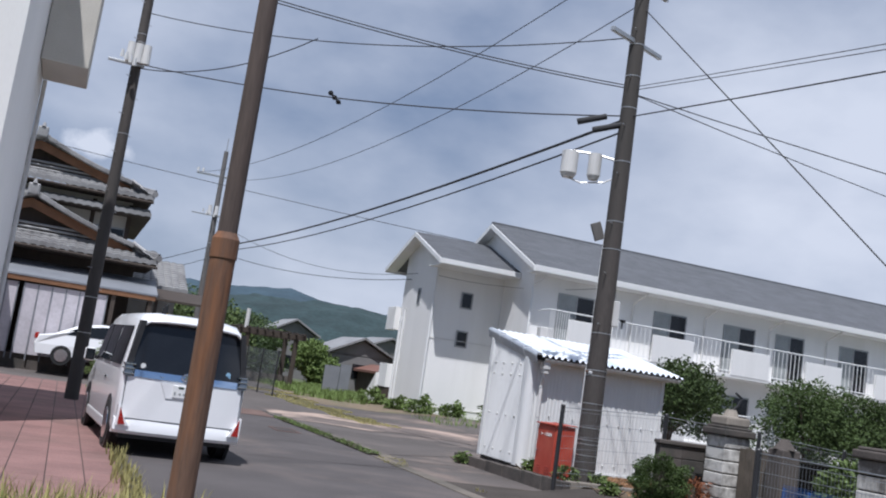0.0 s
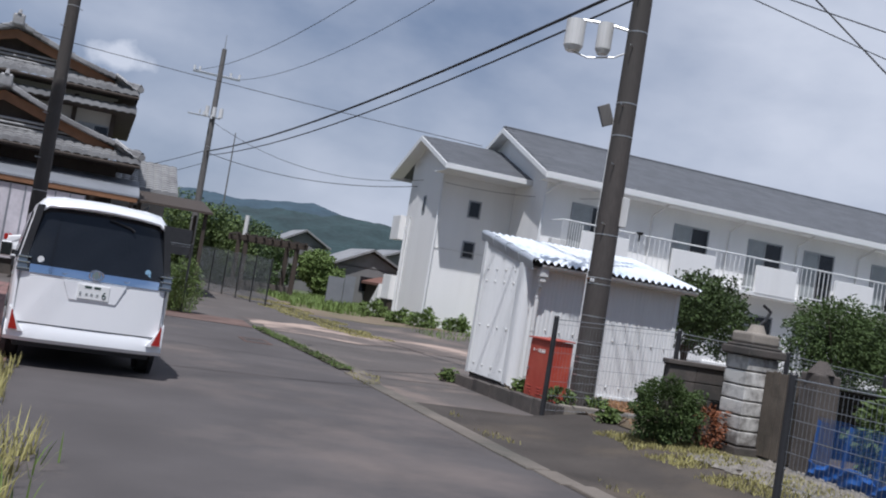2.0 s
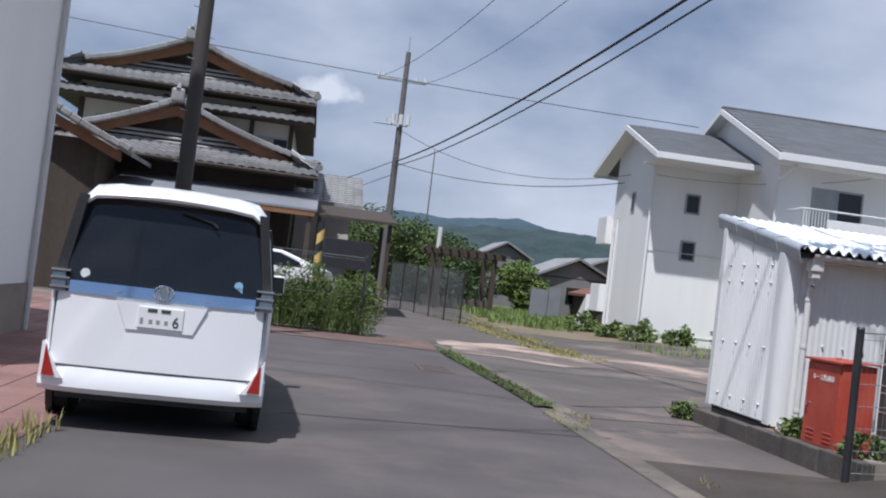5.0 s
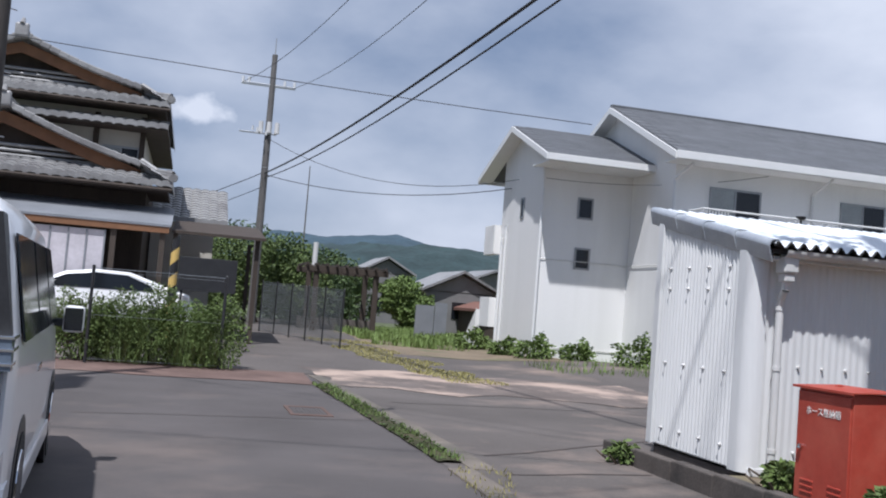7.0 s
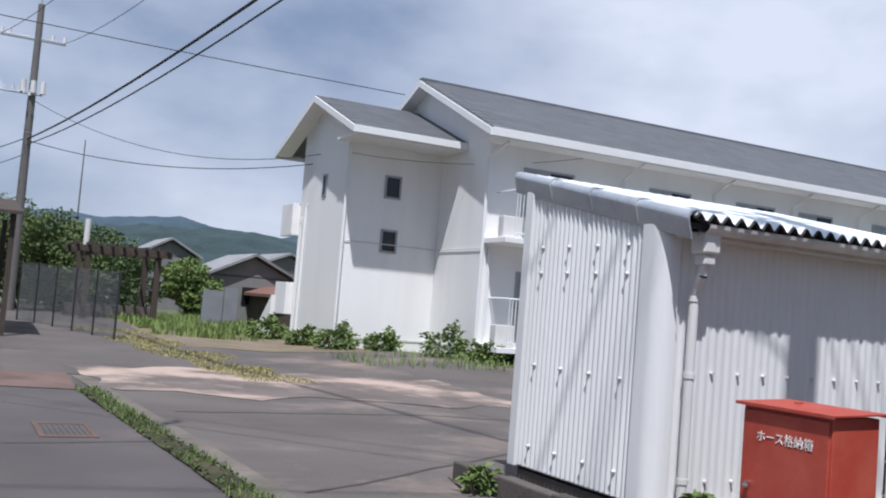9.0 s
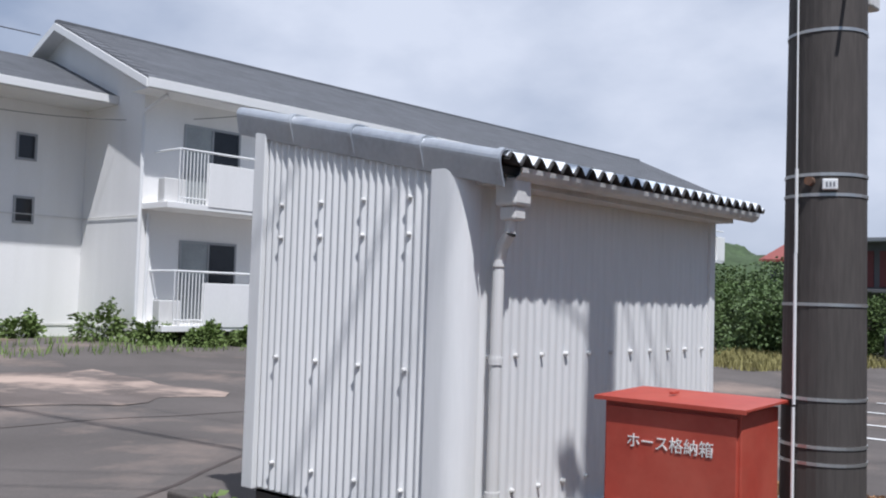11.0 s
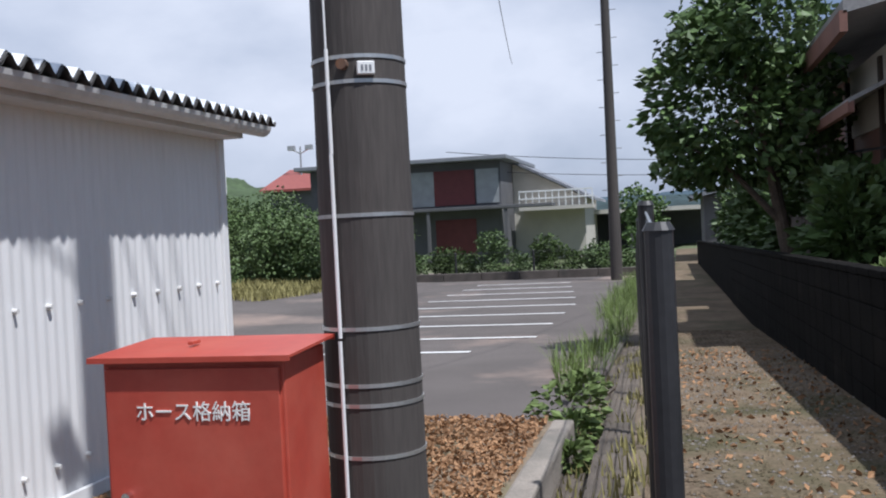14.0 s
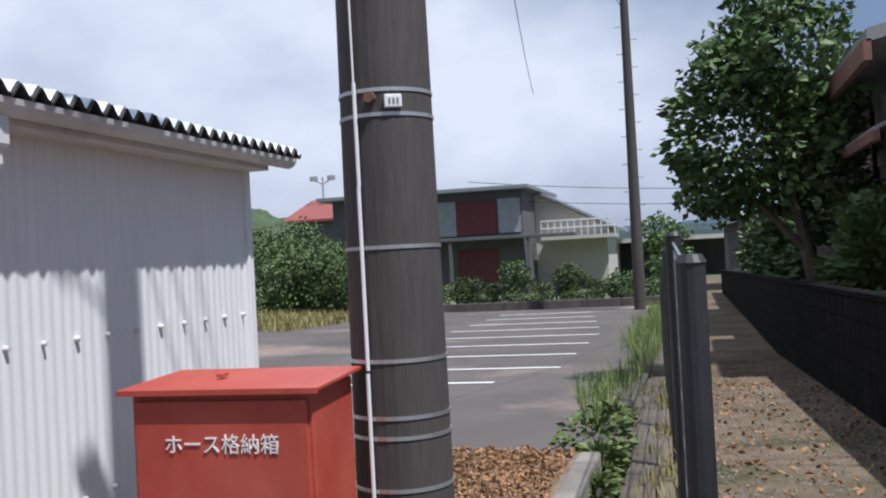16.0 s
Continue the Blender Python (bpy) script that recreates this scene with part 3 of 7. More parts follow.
# ---- shed ----
def shed():
    s = thing("storage_shed", (0, 0, 0), "white corrugated metal storage shed with single-pitch roof", "shed")
    def rz(y):
        return 2.315 + 0.207 * (y - 16.93)
    X0, X1, Y0, Y1 = 8.70, 11.74, 17.20, 19.08
    bm = B()
    box(bm, X0 + 0.05, X1 - 0.02, Y0 + 0.04, Y1 - 0.05, 0.0, 0.22)
    part("plinth", bm, M_CONC_DARK, s, "dark stained concrete plinth")
    bm = B()
    prism(bm, [(Y0 + 0.05, 0.2), (Y1 - 0.03, 0.2), (Y1 - 0.03, rz(Y1) - 0.07), (Y0 + 0.05, rz(Y0) - 0.07)], "x", X0 + 0.05, X1 - 0.03)
    part("body", bm, M_SHEDWHITE, s)
    # front sheet, waves run upright
    bm = B()
    corrugated(bm, 1.60, 1.0, 0.066, 0.022)
    for v in bm.verts:
        yy = 17.42 + v.co.x
        zz = 0.24 + v.co.y * (rz(yy) - 0.06 - 0.24)
        v.co = (X0 + 0.025 - v.co.z, yy, zz)
    part("front_sheet", bm, M_SHEDWHITE, s, smooth=True)
    bm = B()
    corrugated(bm, X1 - X0 - 0.1, 1.0, 0.076, 0.0055)
    for v in bm.verts:
        v.co = (X0 + 0.07 + v.co.x, Y0 + 0.02 - v.co.z, 0.20 + v.co.y * (rz(Y0) - 0.09 - 0.20))
    part("side_sheet", bm, M_SHEDWHITE, s, smooth=True)
    for nm, a in (("corner_trim", (X0 - 0.012, X0 + 0.05, 19.0, 19.12, 0.22, 2.66)), ("corner_trim", (X1 - 0.07, X1 + 0.012, Y0 - 0.012, Y0 + 0.06, 0.2, 2.28)), ("sill_strip", (X0 + 0.05, X1, Y0 - 0.02, Y0 + 0.0, 0.19, 0.27))):
        bm = B()
        box(bm, *a, 0.008)
        part(nm, bm, M_SHEDWHITE, s)
    bm = B()
    rod(bm, (-0.012, 0, 0), (0.02, 0, 0), 0.012, 0.016, 8)
    me = mesh_of("bolt", bm, M_PIPE)
    for zr in (0.42, 1.12, 1.92, 2.14):
        for k in range(4):
            y = 17.62 + 0.40 * k
            if zr < rz(y) - 0.2:
                part("bolt", me, None, s, at=pose(X0, y, zr))
    for k in range(11):
        x = X0 + 0.28 + 0.26 * k
        for zr in (0.42, 1.22):
            part("bolt", me, None, s, at=pose(x, Y0, zr, 0, 0, 90))
    bm = B()
    arc = [(X0 + 0.118 - 0.13 * math.cos(q), Y0 + 0.115 - 0.13 * math.sin(q)) for q in [math.pi * i / 16 for i in range(9)]]
    prism(bm, [(X0 + 0.05, 17.43), (X0 - 0.012, 17.43)] + arc + [(X0 + 0.15, Y0 - 0.015), (X0 + 0.15, Y0 + 0.06), (X0 + 0.05, Y0 + 0.12)], "z", 0.22, 2.29)
    part("corner_flashing", bm, M_SHEDWHITE, s, "wide rounded white corner flashing", smooth=True)
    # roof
    # dark sheet under the waves carries the shade of their hollows in its colour
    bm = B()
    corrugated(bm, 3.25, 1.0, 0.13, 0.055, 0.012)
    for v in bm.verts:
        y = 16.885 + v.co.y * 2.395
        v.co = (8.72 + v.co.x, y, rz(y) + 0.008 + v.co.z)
    part("roof_wave_shade", bm, M_ROOFUNDER, s, "dark underside of the roof sheet with the hollows' shade painted in", smooth=True)
    bm = B()
    corrugated(bm, 3.25, 1.0, 0.13, 0.055, 0.004)
    for v in bm.verts:
        y = 16.90 + v.co.y * 2.38
        v.co = (8.72 + v.co.x, y, rz(y) + 0.024 + v.co.z)
    part("roof_sheet", bm, M_ROOFWHITE, s, "white painted corrugated roof sheet with blue stains", smooth=True)
    # added board closes the gap under the waves, coloured as dark as the shade
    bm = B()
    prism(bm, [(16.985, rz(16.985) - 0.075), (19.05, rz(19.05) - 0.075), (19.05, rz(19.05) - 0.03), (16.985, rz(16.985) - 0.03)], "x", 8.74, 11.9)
    part("gap_closing_board", bm, M_ROOFUNDER, s)
    for k in range(4):
        y0, y1 = 16.90 + 0.60 * k, 16.90 + 0.60 * (k + 1) + 0.02
        bm = B()
        ang = [math.pi * (0.5 + 0.6 * i / 6) for i in range(7)]
        def ring(y, r):
            prof = [(8.80, rz(y) + 0.055 + r)] + [(8.72 + (0.055 + r) * math.cos(q), rz(y) + (0.055 + r) * math.sin(q)) for q in ang] + [(8.695, rz(y) - 0.14)]
            inn = [(px + 0.012, pz - 0.006) for px, pz in reversed(prof)]
            return [bm.verts.new((px, y, pz)) for px, pz in prof + inn]
        rs = [ring(y0, 0.012), ring(y0 + 0.04, 0.012), ring(y0 + 0.05, 0.0), ring(y1, -0.002)]
        for p, q in zip(rs, rs[1:]):
            for i in range(len(p)):
                bm.faces.new((p[i], p[(i + 1) % len(p)], q[(i + 1) % len(p)], q[i]))
        bm.faces.new(rs[0][::-1]), bm.faces.new(rs[-1])
        part("verge_cap", bm, M_GALV, s, "galvanised rolled verge cap", smooth=False)
    # gutter: a half-round trough under the eave
    bm = B()
    prof = [(-0.05 + 0.0, 0.03)] + [(0.068 * math.cos(q), 0.068 * math.sin(q)) for q in [math.pi * (1 + i / 8) for i in range(9)]] + [(0.060, 0.0)] + [(0.060 * math.cos(q), 0.060 * math.sin(q)) for q in [math.pi * (2 - i / 8) for i in range(9)]]
    prism(bm, [(16.97 + a, 2.288 + b) for a, b in prof[1:]], "x", 8.86, 11.92)
    part("eaves_gutter", bm, M_PIPE, s)
    bm = B()
    box(bm, 8.80, 11.72, 17.03, 17.24, 2.20, 2.235)
    part("soffit", bm, M_PIPE, s)
    d = B()
    box(d, 8.86, 9.02, 16.95, 17.10, 2.08, 2.24, 0.02)
    box(d, 8.885, 8.995, 16.97, 17.08, 2.0, 2.08, 0.015)
    tube(d, [(8.94, 17.03, 2.02), (8.94, 17.04, 1.93), (8.95, 17.10, 1.86), (8.96, 17.135, 1.77), (8.96, 17.135, 0.16)], 0.036, 14)
    for z in (0.42, 1.18, 1.74):
        rod(d, (8.96, 17.135, z), (8.96, 17.135, z + 0.04), 0.043, seg=14)
    part("downpipe", d, M_PIPE, s, "pale plastic rainwater downpipe with hopper", smooth=False)


shed()


def retaining_kerb():
    k = thing("concrete_kerb_wall", (0, 0, 0), "low stained concrete kerb wall holding the planting bed", "kerb", kind="structure")
    bm = B()
    for i in range(6):
        box(bm, 8.36, 8.50, 14.72 + 0.80 * i, 15.51 + 0.80 * i, -0.05, 0.25 - 0.015 * i, 0.015)
    part("front_kerb", bm, M_CONC_DARK, k)
    bm = B()
    for i in range(3):
        box(bm, 8.52 + 1.1 * i, 9.61 + 1.1 * i, 14.86, 15.0, -0.3, 0.26 - 0.01 * i, 0.018)
    part("side_kerb", bm, M_CONC, k)
    bm = B()
    for i in range(14):
        x = 12.0 + 0.62 * i
        box(bm, x, x + 0.55, 14.98, 15.12, h(x, 14.98) - 0.2, h(x, 14.98) + 0.12 + 0.04 * noise.noise((i * 2.2, 0, 0)), 0.02)
    part("far_kerb", bm, M_CONC_DARK, k)
    bm = B()
    box(bm, 8.48, 12.0, 14.98, 17.24, -0.1, 0.19)
    part("bed_soil", bm, M_EARTH, k)
    pts = scatter(13000, 9.2, 12.0, 15.05, 17.1, 21)
    pts[:, 2] = 0.205 + 0.03 * np.random.default_rng(2).uniform(0, 1, len(pts))
    whole("fallen_leaves", leaves_mesh("fallen_leaves", pts, 0.023, M_DEADLEAF, 9, 0.0), None, "brown fallen leaves covering the planting bed", "leaves", kind="stuff")


retaining_kerb()


def text_mesh(name, body, size, extrude=0.002):
    cu = bpy.data.curves.new(name, "FONT")
    cu.body, cu.size, cu.extrude, cu.align_x, cu.align_y = body, size, extrude, "CENTER", "CENTER"
    o = bpy.data.objects.new(name, cu)
    scene.collection.objects.link(o)
    me = bpy.data.meshes.new_from_object(o.evaluated_get(bpy.context.evaluated_depsgraph_get()))
    bpy.data.objects.remove(o)
    return me


def hose_box():
    b = thing("fire_hose_box", (8.48, 15.41, 0.19), "faded red steel fire hose box with white lettering", "hose box")
    bm = B()
    box(bm, 0.012, 0.38, 0.015, 0.685, 0.0, 0.925, 0.006)
    part("body", bm, M_BOXRED, b)
    bm = B()
    box(bm, -0.004, 0.016, 0.03, 0.67, 0.05, 0.895, 0.004)
    part("door", bm, M_BOXRED, b)
    bm = B()
    prism(bm, [(-0.03, 0.918), (-0.022, 0.918), (-0.022, 0.928), (0.402, 0.946), (0.402, 0.935), (0.41, 0.935), (0.41, 0.957), (-0.03, 0.937)], "y", -0.02, 0.72)
    part("lid", bm, M_BOXRED, b)
    bm = B()
    box(bm, 0.16, 0.22, 0.42, 0.44, 0.955, 0.968, 0.003)
    part("lid_latch", bm, M_BOXRED, b)
    me = text_mesh("lettering", "ホース格納箱", 0.071)
    me.materials.append(M_WHITEINK)
    part("lettering", me, None, b, "white painted Japanese lettering", at=pose(-0.0065, 0.345, 0.745, 90, 0, -90))
    bm = B()
    rod(bm, (-0.03, 0.60, 0.46), (0.0, 0.60, 0.46), 0.016, seg=12)
    box(bm, -0.035, -0.02, 0.575, 0.625, 0.435, 0.452, 0.004)
    part("lock_handle", bm, M_CHROME, b, "small chrome lock handle")
    for c in (0.17, 0.51):
        for k in range(3):
            bm = B()
            box(bm, -0.012, 0.0, c - 0.08, c + 0.08, 0.10 + 0.045 * k, 0.118 + 0.045 * k, 0.005)
            part("louvre", bm, M_BOXRED, b)


hose_box()


# ---- poles and cables ----
def utility_pole(x, y, height, r0, r1, material, label, bands=(), steps=True, z0=None):
    z = h(x, y) - 0.1 if z0 is None else z0
    p = thing("utility_pole", (x, y, z), label, "utility pole")
    bm = B()
    rod(bm, (0, 0, 0), (0, 0, height), r0, r1, 28)
    part("shaft", bm, material, p, smooth=False)
    for b in bands:
        bm = B()
        r = r0 + (r1 - r0) * b / height + 0.004
        rod(bm, (0, 0, b - 0.007), (0, 0, b + 0.007), r, r, 28)
        part("band", bm, M_STEELBAND, p, "pale steel strap")
    if steps:
        for k in range(int((height - 3) / 0.45)):
            zz = 2.6 + 0.45 * k
            a = math.pi * (0.25 + k % 2)
            r = r0 + (r1 - r0) * zz / height
            bm = B()
            rod(bm, (r * 0.9 * math.cos(a), r * 0.9 * math.sin(a), zz), ((r + 0.13) * math.cos(a), (r + 0.13) * math.sin(a), zz), 0.009, seg=6)
            part("step_bolt", bm, M_STEELBAND, p)
    return p


P1 = (9.05, 15.30)
pole_1 = utility_pole(*P1, 10.2, 0.190, 0.122, M_POLE, "dark concrete utility pole with steel bands beside red box", bands=(0.55, 0.79, 0.98, 1.053, 1.26, 1.675, 2.16, 2.25, 2.9, 4.4, 4.9, 6.0, 7.0, 7.6, 8.2))


def pole_1_parts(p):
    bm = B()
    for z0, z1 in ((0.1, 1.22), (1.23, 1.9), (1.9, 2.28)):
        tube(bm, [(-0.192 + 0.01 * z0 / 2, 0.06, z0), (-0.192 + 0.005 * z1, 0.062, z1)], 0.0075, 8)
    tube(bm, [(-0.182, 0.062, 2.28), (-0.17, 0.07, 3.2), (-0.14, 0.06, 5.0)], 0.004, 6)
    part("earth_wire_guard", bm, M_WHITEPAINT, p, "thin white conduit up the pole")
    bm = B()
    tag = pose(0, 0, 0.03, 0, 0, 26)
    box(bm, -0.193, -0.165, -0.032, 0.032, 2.15, 2.198, 0.004, tag)
    part("number_tag", bm, M_WHITEPAINT, p, "small white number tag")
    bm = B()
    for k in range(3):
        box(bm, -0.195, -0.1925, -0.020 + 0.015 * k, -0.012 + 0.015 * k, 2.163, 2.184, 0, tag)
    part("tag_marks", bm, M_GREYSHEET, p)
    bm = B()
    rod(bm, (-0.205, 0.0, 2.22), (-0.16, 0.0, 2.22), 0.02, seg=10)
    part("bolt_head", bm, M_RUST, p)
    # two switch boxes on a bracket
    for dx, dy, r in ((-0.82, 0.45, 0.15), (-0.42, 0.24, 0.12)):
        c = B()
        rod(c, (dx, dy, 5.70), (dx, dy, 6.10), r, r, 18)
        rod(c, (dx, dy, 5.62), (dx, dy, 5.70), r * 0.7, r, 18)
        part("switch_box", c, M_PIPE, p, "pale grey cylindrical switch box")
    c = B()
    tube(c, [(0, 0, 6.0), (-0.42, 0.24, 6.1), (-0.82, 0.45, 6.12)], 0.022, 8)
    tube(c, [(0, 0, 5.75), (-0.25, 0.15, 5.6), (-0.6, 0.35, 5.55), (-0.82, 0.45, 5.62)], 0.014, 8)
    part("bracket", c, M_STEELBAND, p)
    c = B()
    box(c, -0.10, 0.10, -0.025, 0.025, 0, 0.32, 0.01, pose(-0.2, 0.1, 4.55, 0, -25, 0))
    part("bracket_plate", c, M_POLE_FAR, p)
    for dx, dy, z in ((-0.55, 0.25, 6.75), (-0.30, 0.10, 6.62)):
        c = B()
        rod(c, (dx - 0.26, dy + 0.12, z - 0.10), (dx + 0.2, dy - 0.1, z + 0.06), 0.06, 0.055, 10)
        part("cable_closure", c, M_CABLE, p, "black cable joint closure")
    for z in (8.25, 9.4):
        c = B()
        box(c, -0.8, 0.8, -0.04, 0.04, z - 0.04, z + 0.04, 0.008, pose(0, 0, 0, 0, 0, 25))
        part("cross_arm", c, M_STEELBAND, p)
    for k in range(4):
        c = B()
        q = pose(0, 0, 0, 0, 0, 25) @ Vector((-0.7 + 0.46 * k, 0, 9.44))
        rod(c, q, q + Vector((0, 0, 0.16)), 0.035, 0.05, 10)
        part("insulator", c, M_WHITEPAINT, p)
    c = B()
    box(c, 0.10, 0.22, -0.16, -0.06, 3.05, 3.5, 0.01)
    part("meter_box", c, M_PIPE, p)


pole_1_parts(pole_1)

P2 = (0.78, 23.6)
pole_2 = utility_pole(*P2, 10.8, 0.155, 0.10, M_POLE, "dark utility pole with cable gear beside brick paving", bands=(1.6, 2.4, 6.2, 8.4, 8.6, 9.6))
P3 = (6.25, 49.5)
pole_3 = utility_pole(*P3, 11.2, 0.18, 0.11, M_POLE_FAR, "grey utility pole with cross arm and transformer gear", bands=(6.5, 8.0))


def far_gear(p, z, s):
    for k in range(3):
        bm = B()
        rod(bm, (-0.25 * s + 0.25 * k * s, -0.25, z), (-0.25 * s + 0.25 * k * s, -0.25, z + 0.45), 0.10, 0.09, 12)
        part("switch_gear", bm, M_PIPE, p, "pale switchgear cluster")
    for k in range(4):
        bm = B()
        rod(bm, (-0.5 * s + 0.14 * k * s, -0.3 - 0.05 * k, z + 0.05 - 0.06 * k), (-0.5 * s + 0.14 * k * s, -0.34 - 0.05 * k, z + 0.22 - 0.06 * k), 0.05, 0.03, 8)
        part("insulator", bm, M_WHITEPAINT, p)
    bm = B()
    box(bm, -0.9 * s, 0.25 * s, -0.20, -0.14, z - 0.06, z + 0.0, 0.008)
    part("gear_arm", bm, M_STEELBAND, p)


far_gear(pole_2, 7.85, 0.7)
far_gear(pole_3, 7.9, 1.3)
bm = B()
box(bm, -1.25, 0.95, -0.05, 0.05, 9.85, 9.95, 0.01)
part("cross_arm", bm, M_STEELBAND, pole_3)
for xx in (-1.2, -0.95, 0.5, 0.9):
    bm = B()
    rod(bm, (xx, 0, 9.95), (xx, 0, 10.15), 0.05, 0.06, 10)
    part("insulator", bm, M_WHITEPAINT, pole_3)
bm = B()
rod(bm, (0, 0, 11.1), (0, 0, 11.9), 0.03, 0.02, 8)
part("top_spike", bm, M_STEELBAND, pole_3)


def cable(name, pts, r, label):
    bm = B()
    rings = []
    for i, p in enumerate(pts):
        d = (pts[min(i + 1, len(pts) - 1)] - pts[max(i - 1, 0)]).normalized()
        u = d.cross(Vector((0, 0, 1))).normalized()
        v = u.cross(d)
        rings.append([bm.verts.new(p + (u * math.cos(q) + v * math.sin(q)) * r) for q in [math.pi * j / 3 for j in range(6)]])
    for a, b in zip(rings, rings[1:]):
        for j in range(6):
            bm.faces.new((a[j], a[(j + 1) % 6], b[(j + 1) % 6], b[j]))
    whole(name, bm, M_CABLE, label, "cable", group="overhead cables")


A1, A2, A3 = Vector((*P1, 0)), Vector((*P2, 0)), Vector((*P3, 0))
def up(p, z):
    return p + Vector((0, 0, z))


cable("overhead_cable", sag(up(A1, 6.72), up(A3, 6.45), 0.40), 0.028, "thick black sagging telephone cable between poles")
cable("overhead_cable", sag(up(A1, 6.50), up(A3, 6.25), 0.50), 0.018, "black sagging telephone cable between poles")
cable("overhead_cable", sag(up(A1, 6.77), up(A2, 7.8), 0.28), 0.013, "thin black cable crossing the lane between poles")
cable("overhead_cable", sag(up(A1, 8.27), up(A2, 9.05), 0.45), 0.011, "thin black cable crossing the lane between poles")
cable("overhead_cable", sag(up(A2, 7.7), Vector((4.2, 20.2, 8.35)), 0.35), 0.012, "thin black service cable looping from a pole")
for k in range(2):
    cable("overhead_cable", sag(up(A1, 7.28 + 0.05 * k), Vector((-1.0, 16.6 + 0.1 * k, 7.75 + 0.09 * k)), 0.22), 0.010, "pair of black low voltage cables to the pale house")
    cable("overhead_cable", sag(up(A1, 7.25 + 0.06 * k), Vector((14.85, -2.7, 7.3 + 0.15 * k)), 0.12), 0.007, "black low voltage cable along the lane")
cable("overhead_cable", sag(up(A1, 6.75), Vector((13.6, -3.9, 6.75)), 0.1), 0.012, "thick black telephone cable along the lane")
cable("overhead_cable", sag(up(A1, 8.88), Vector((11.9, 6.8, 0.1)), 0.0, 2), 0.011, "steel guy wire from pole to ground")
cable("overhead_cable", sag(up(A1, 7.2), Vector((30.0, 12.5, 6.0)), 0.2), 0.010, "thin pale service cable from the pole")
cable("overhead_cable", sag(up(A1, 7.2), Vector((42, 20, 7.6)), 0.6), 0.009, "thin service cable to the apartment block")
cable("overhead_cable", sag(up(A3, 6.4), Vector((14.3, 41.5, 5.9)), 0.5), 0.016, "thin service cable to the apartment block")
cable("overhead_cable", sag(up(A3, 7.9), Vector((14.2, 40.5, 6.1)), 0.9), 0.012, "thin service cable to the apartment block")
cable("overhead_cable", sag(Vector((14.3, 38.1, 5.9)), Vector((20, 34.6, 6.2)), 0.25), 0.008, "thin cable looped along the apartment wall")
cable("overhead_cable", sag(up(A3, 6.5), Vector((-4, 62, 3.5)), 0.4), 0.016, "black cable running to a far house")
cable("overhead_cable", sag(up(A3, 5.9), Vector((-4, 62, 2.8)), 0.4), 0.013, "black cable running to a far house")
for k in range(2):
    cable("overhead_cable", sag(up(A3, 10.1) + Vector((-1.2 + 2.1 * k, 0, 0)), Vector((8.5 + 1.2 * k, 15.2, 9.5)), 1.0), 0.010, "thin high power line between poles")
cable("overhead_cable", sag(Vector((-30, 44, 11.5)), Vector((14, 34, 6.9)), 0.6), 0.012, "thin black cable crossing the sky")
for k in range(3):
    cable("overhead_cable", sag(Vector((8.6 + 0.4 * k, 15.2, 9.5)), Vector((-14, 3 + 0.8 * k, 10.2)), 0.4), 0.008, "thin high power line")


def cable_spacer():
    p = up(A1, 6.77).lerp(up(A2, 7.8), 0.53) - Vector((0, 0, 0.27))
    c = thing("cable_spacer", pose(*p, 0, 0, 60), "small black insulator cluster hanging on a cable", "insulator")
    for k in range(3):
        bm = B()
        rod(bm, (-0.35 + 0.3 * k, 0, -0.02), (-0.15 + 0.3 * k, 0.04, 0.05), 0.055, 0.03, 8)
        part("insulator", bm, M_CABLE, c)
    bm = B()
    box(bm, -0.4, 0.4, -0.02, 0.02, -0.03, 0.0, 0.005)
    part("bar", bm, M_CABLE, c)


cable_spacer()


def rusty_post():
    p = thing("steel_post", (1.12, 5.92, -0.05), "rust-stained brown steel post standing in grass", "post")
    bm = B()
    rod(bm, (0, 0, 0), (0, 0, 2.15), 0.075, 0.073, 20)
    part("lower_tube", bm, M_RUST, p)
    bm = B()
    rod(bm, (0, 0, 2.12), (0, 0, 2.23), 0.079, 0.079, 20)
    rod(bm, (0, 0, 2.23), (0, 0, 2.27), 0.079, 0.058, 20)
    part("collar", bm, M_RUST, p)
    bm = B()
    rod(bm, (0, 0, 2.25), (0, 0, 6.2), 0.057, 0.05, 20)
    part("upper_tube", bm, M_RUSTDARK, p)


rusty_post()


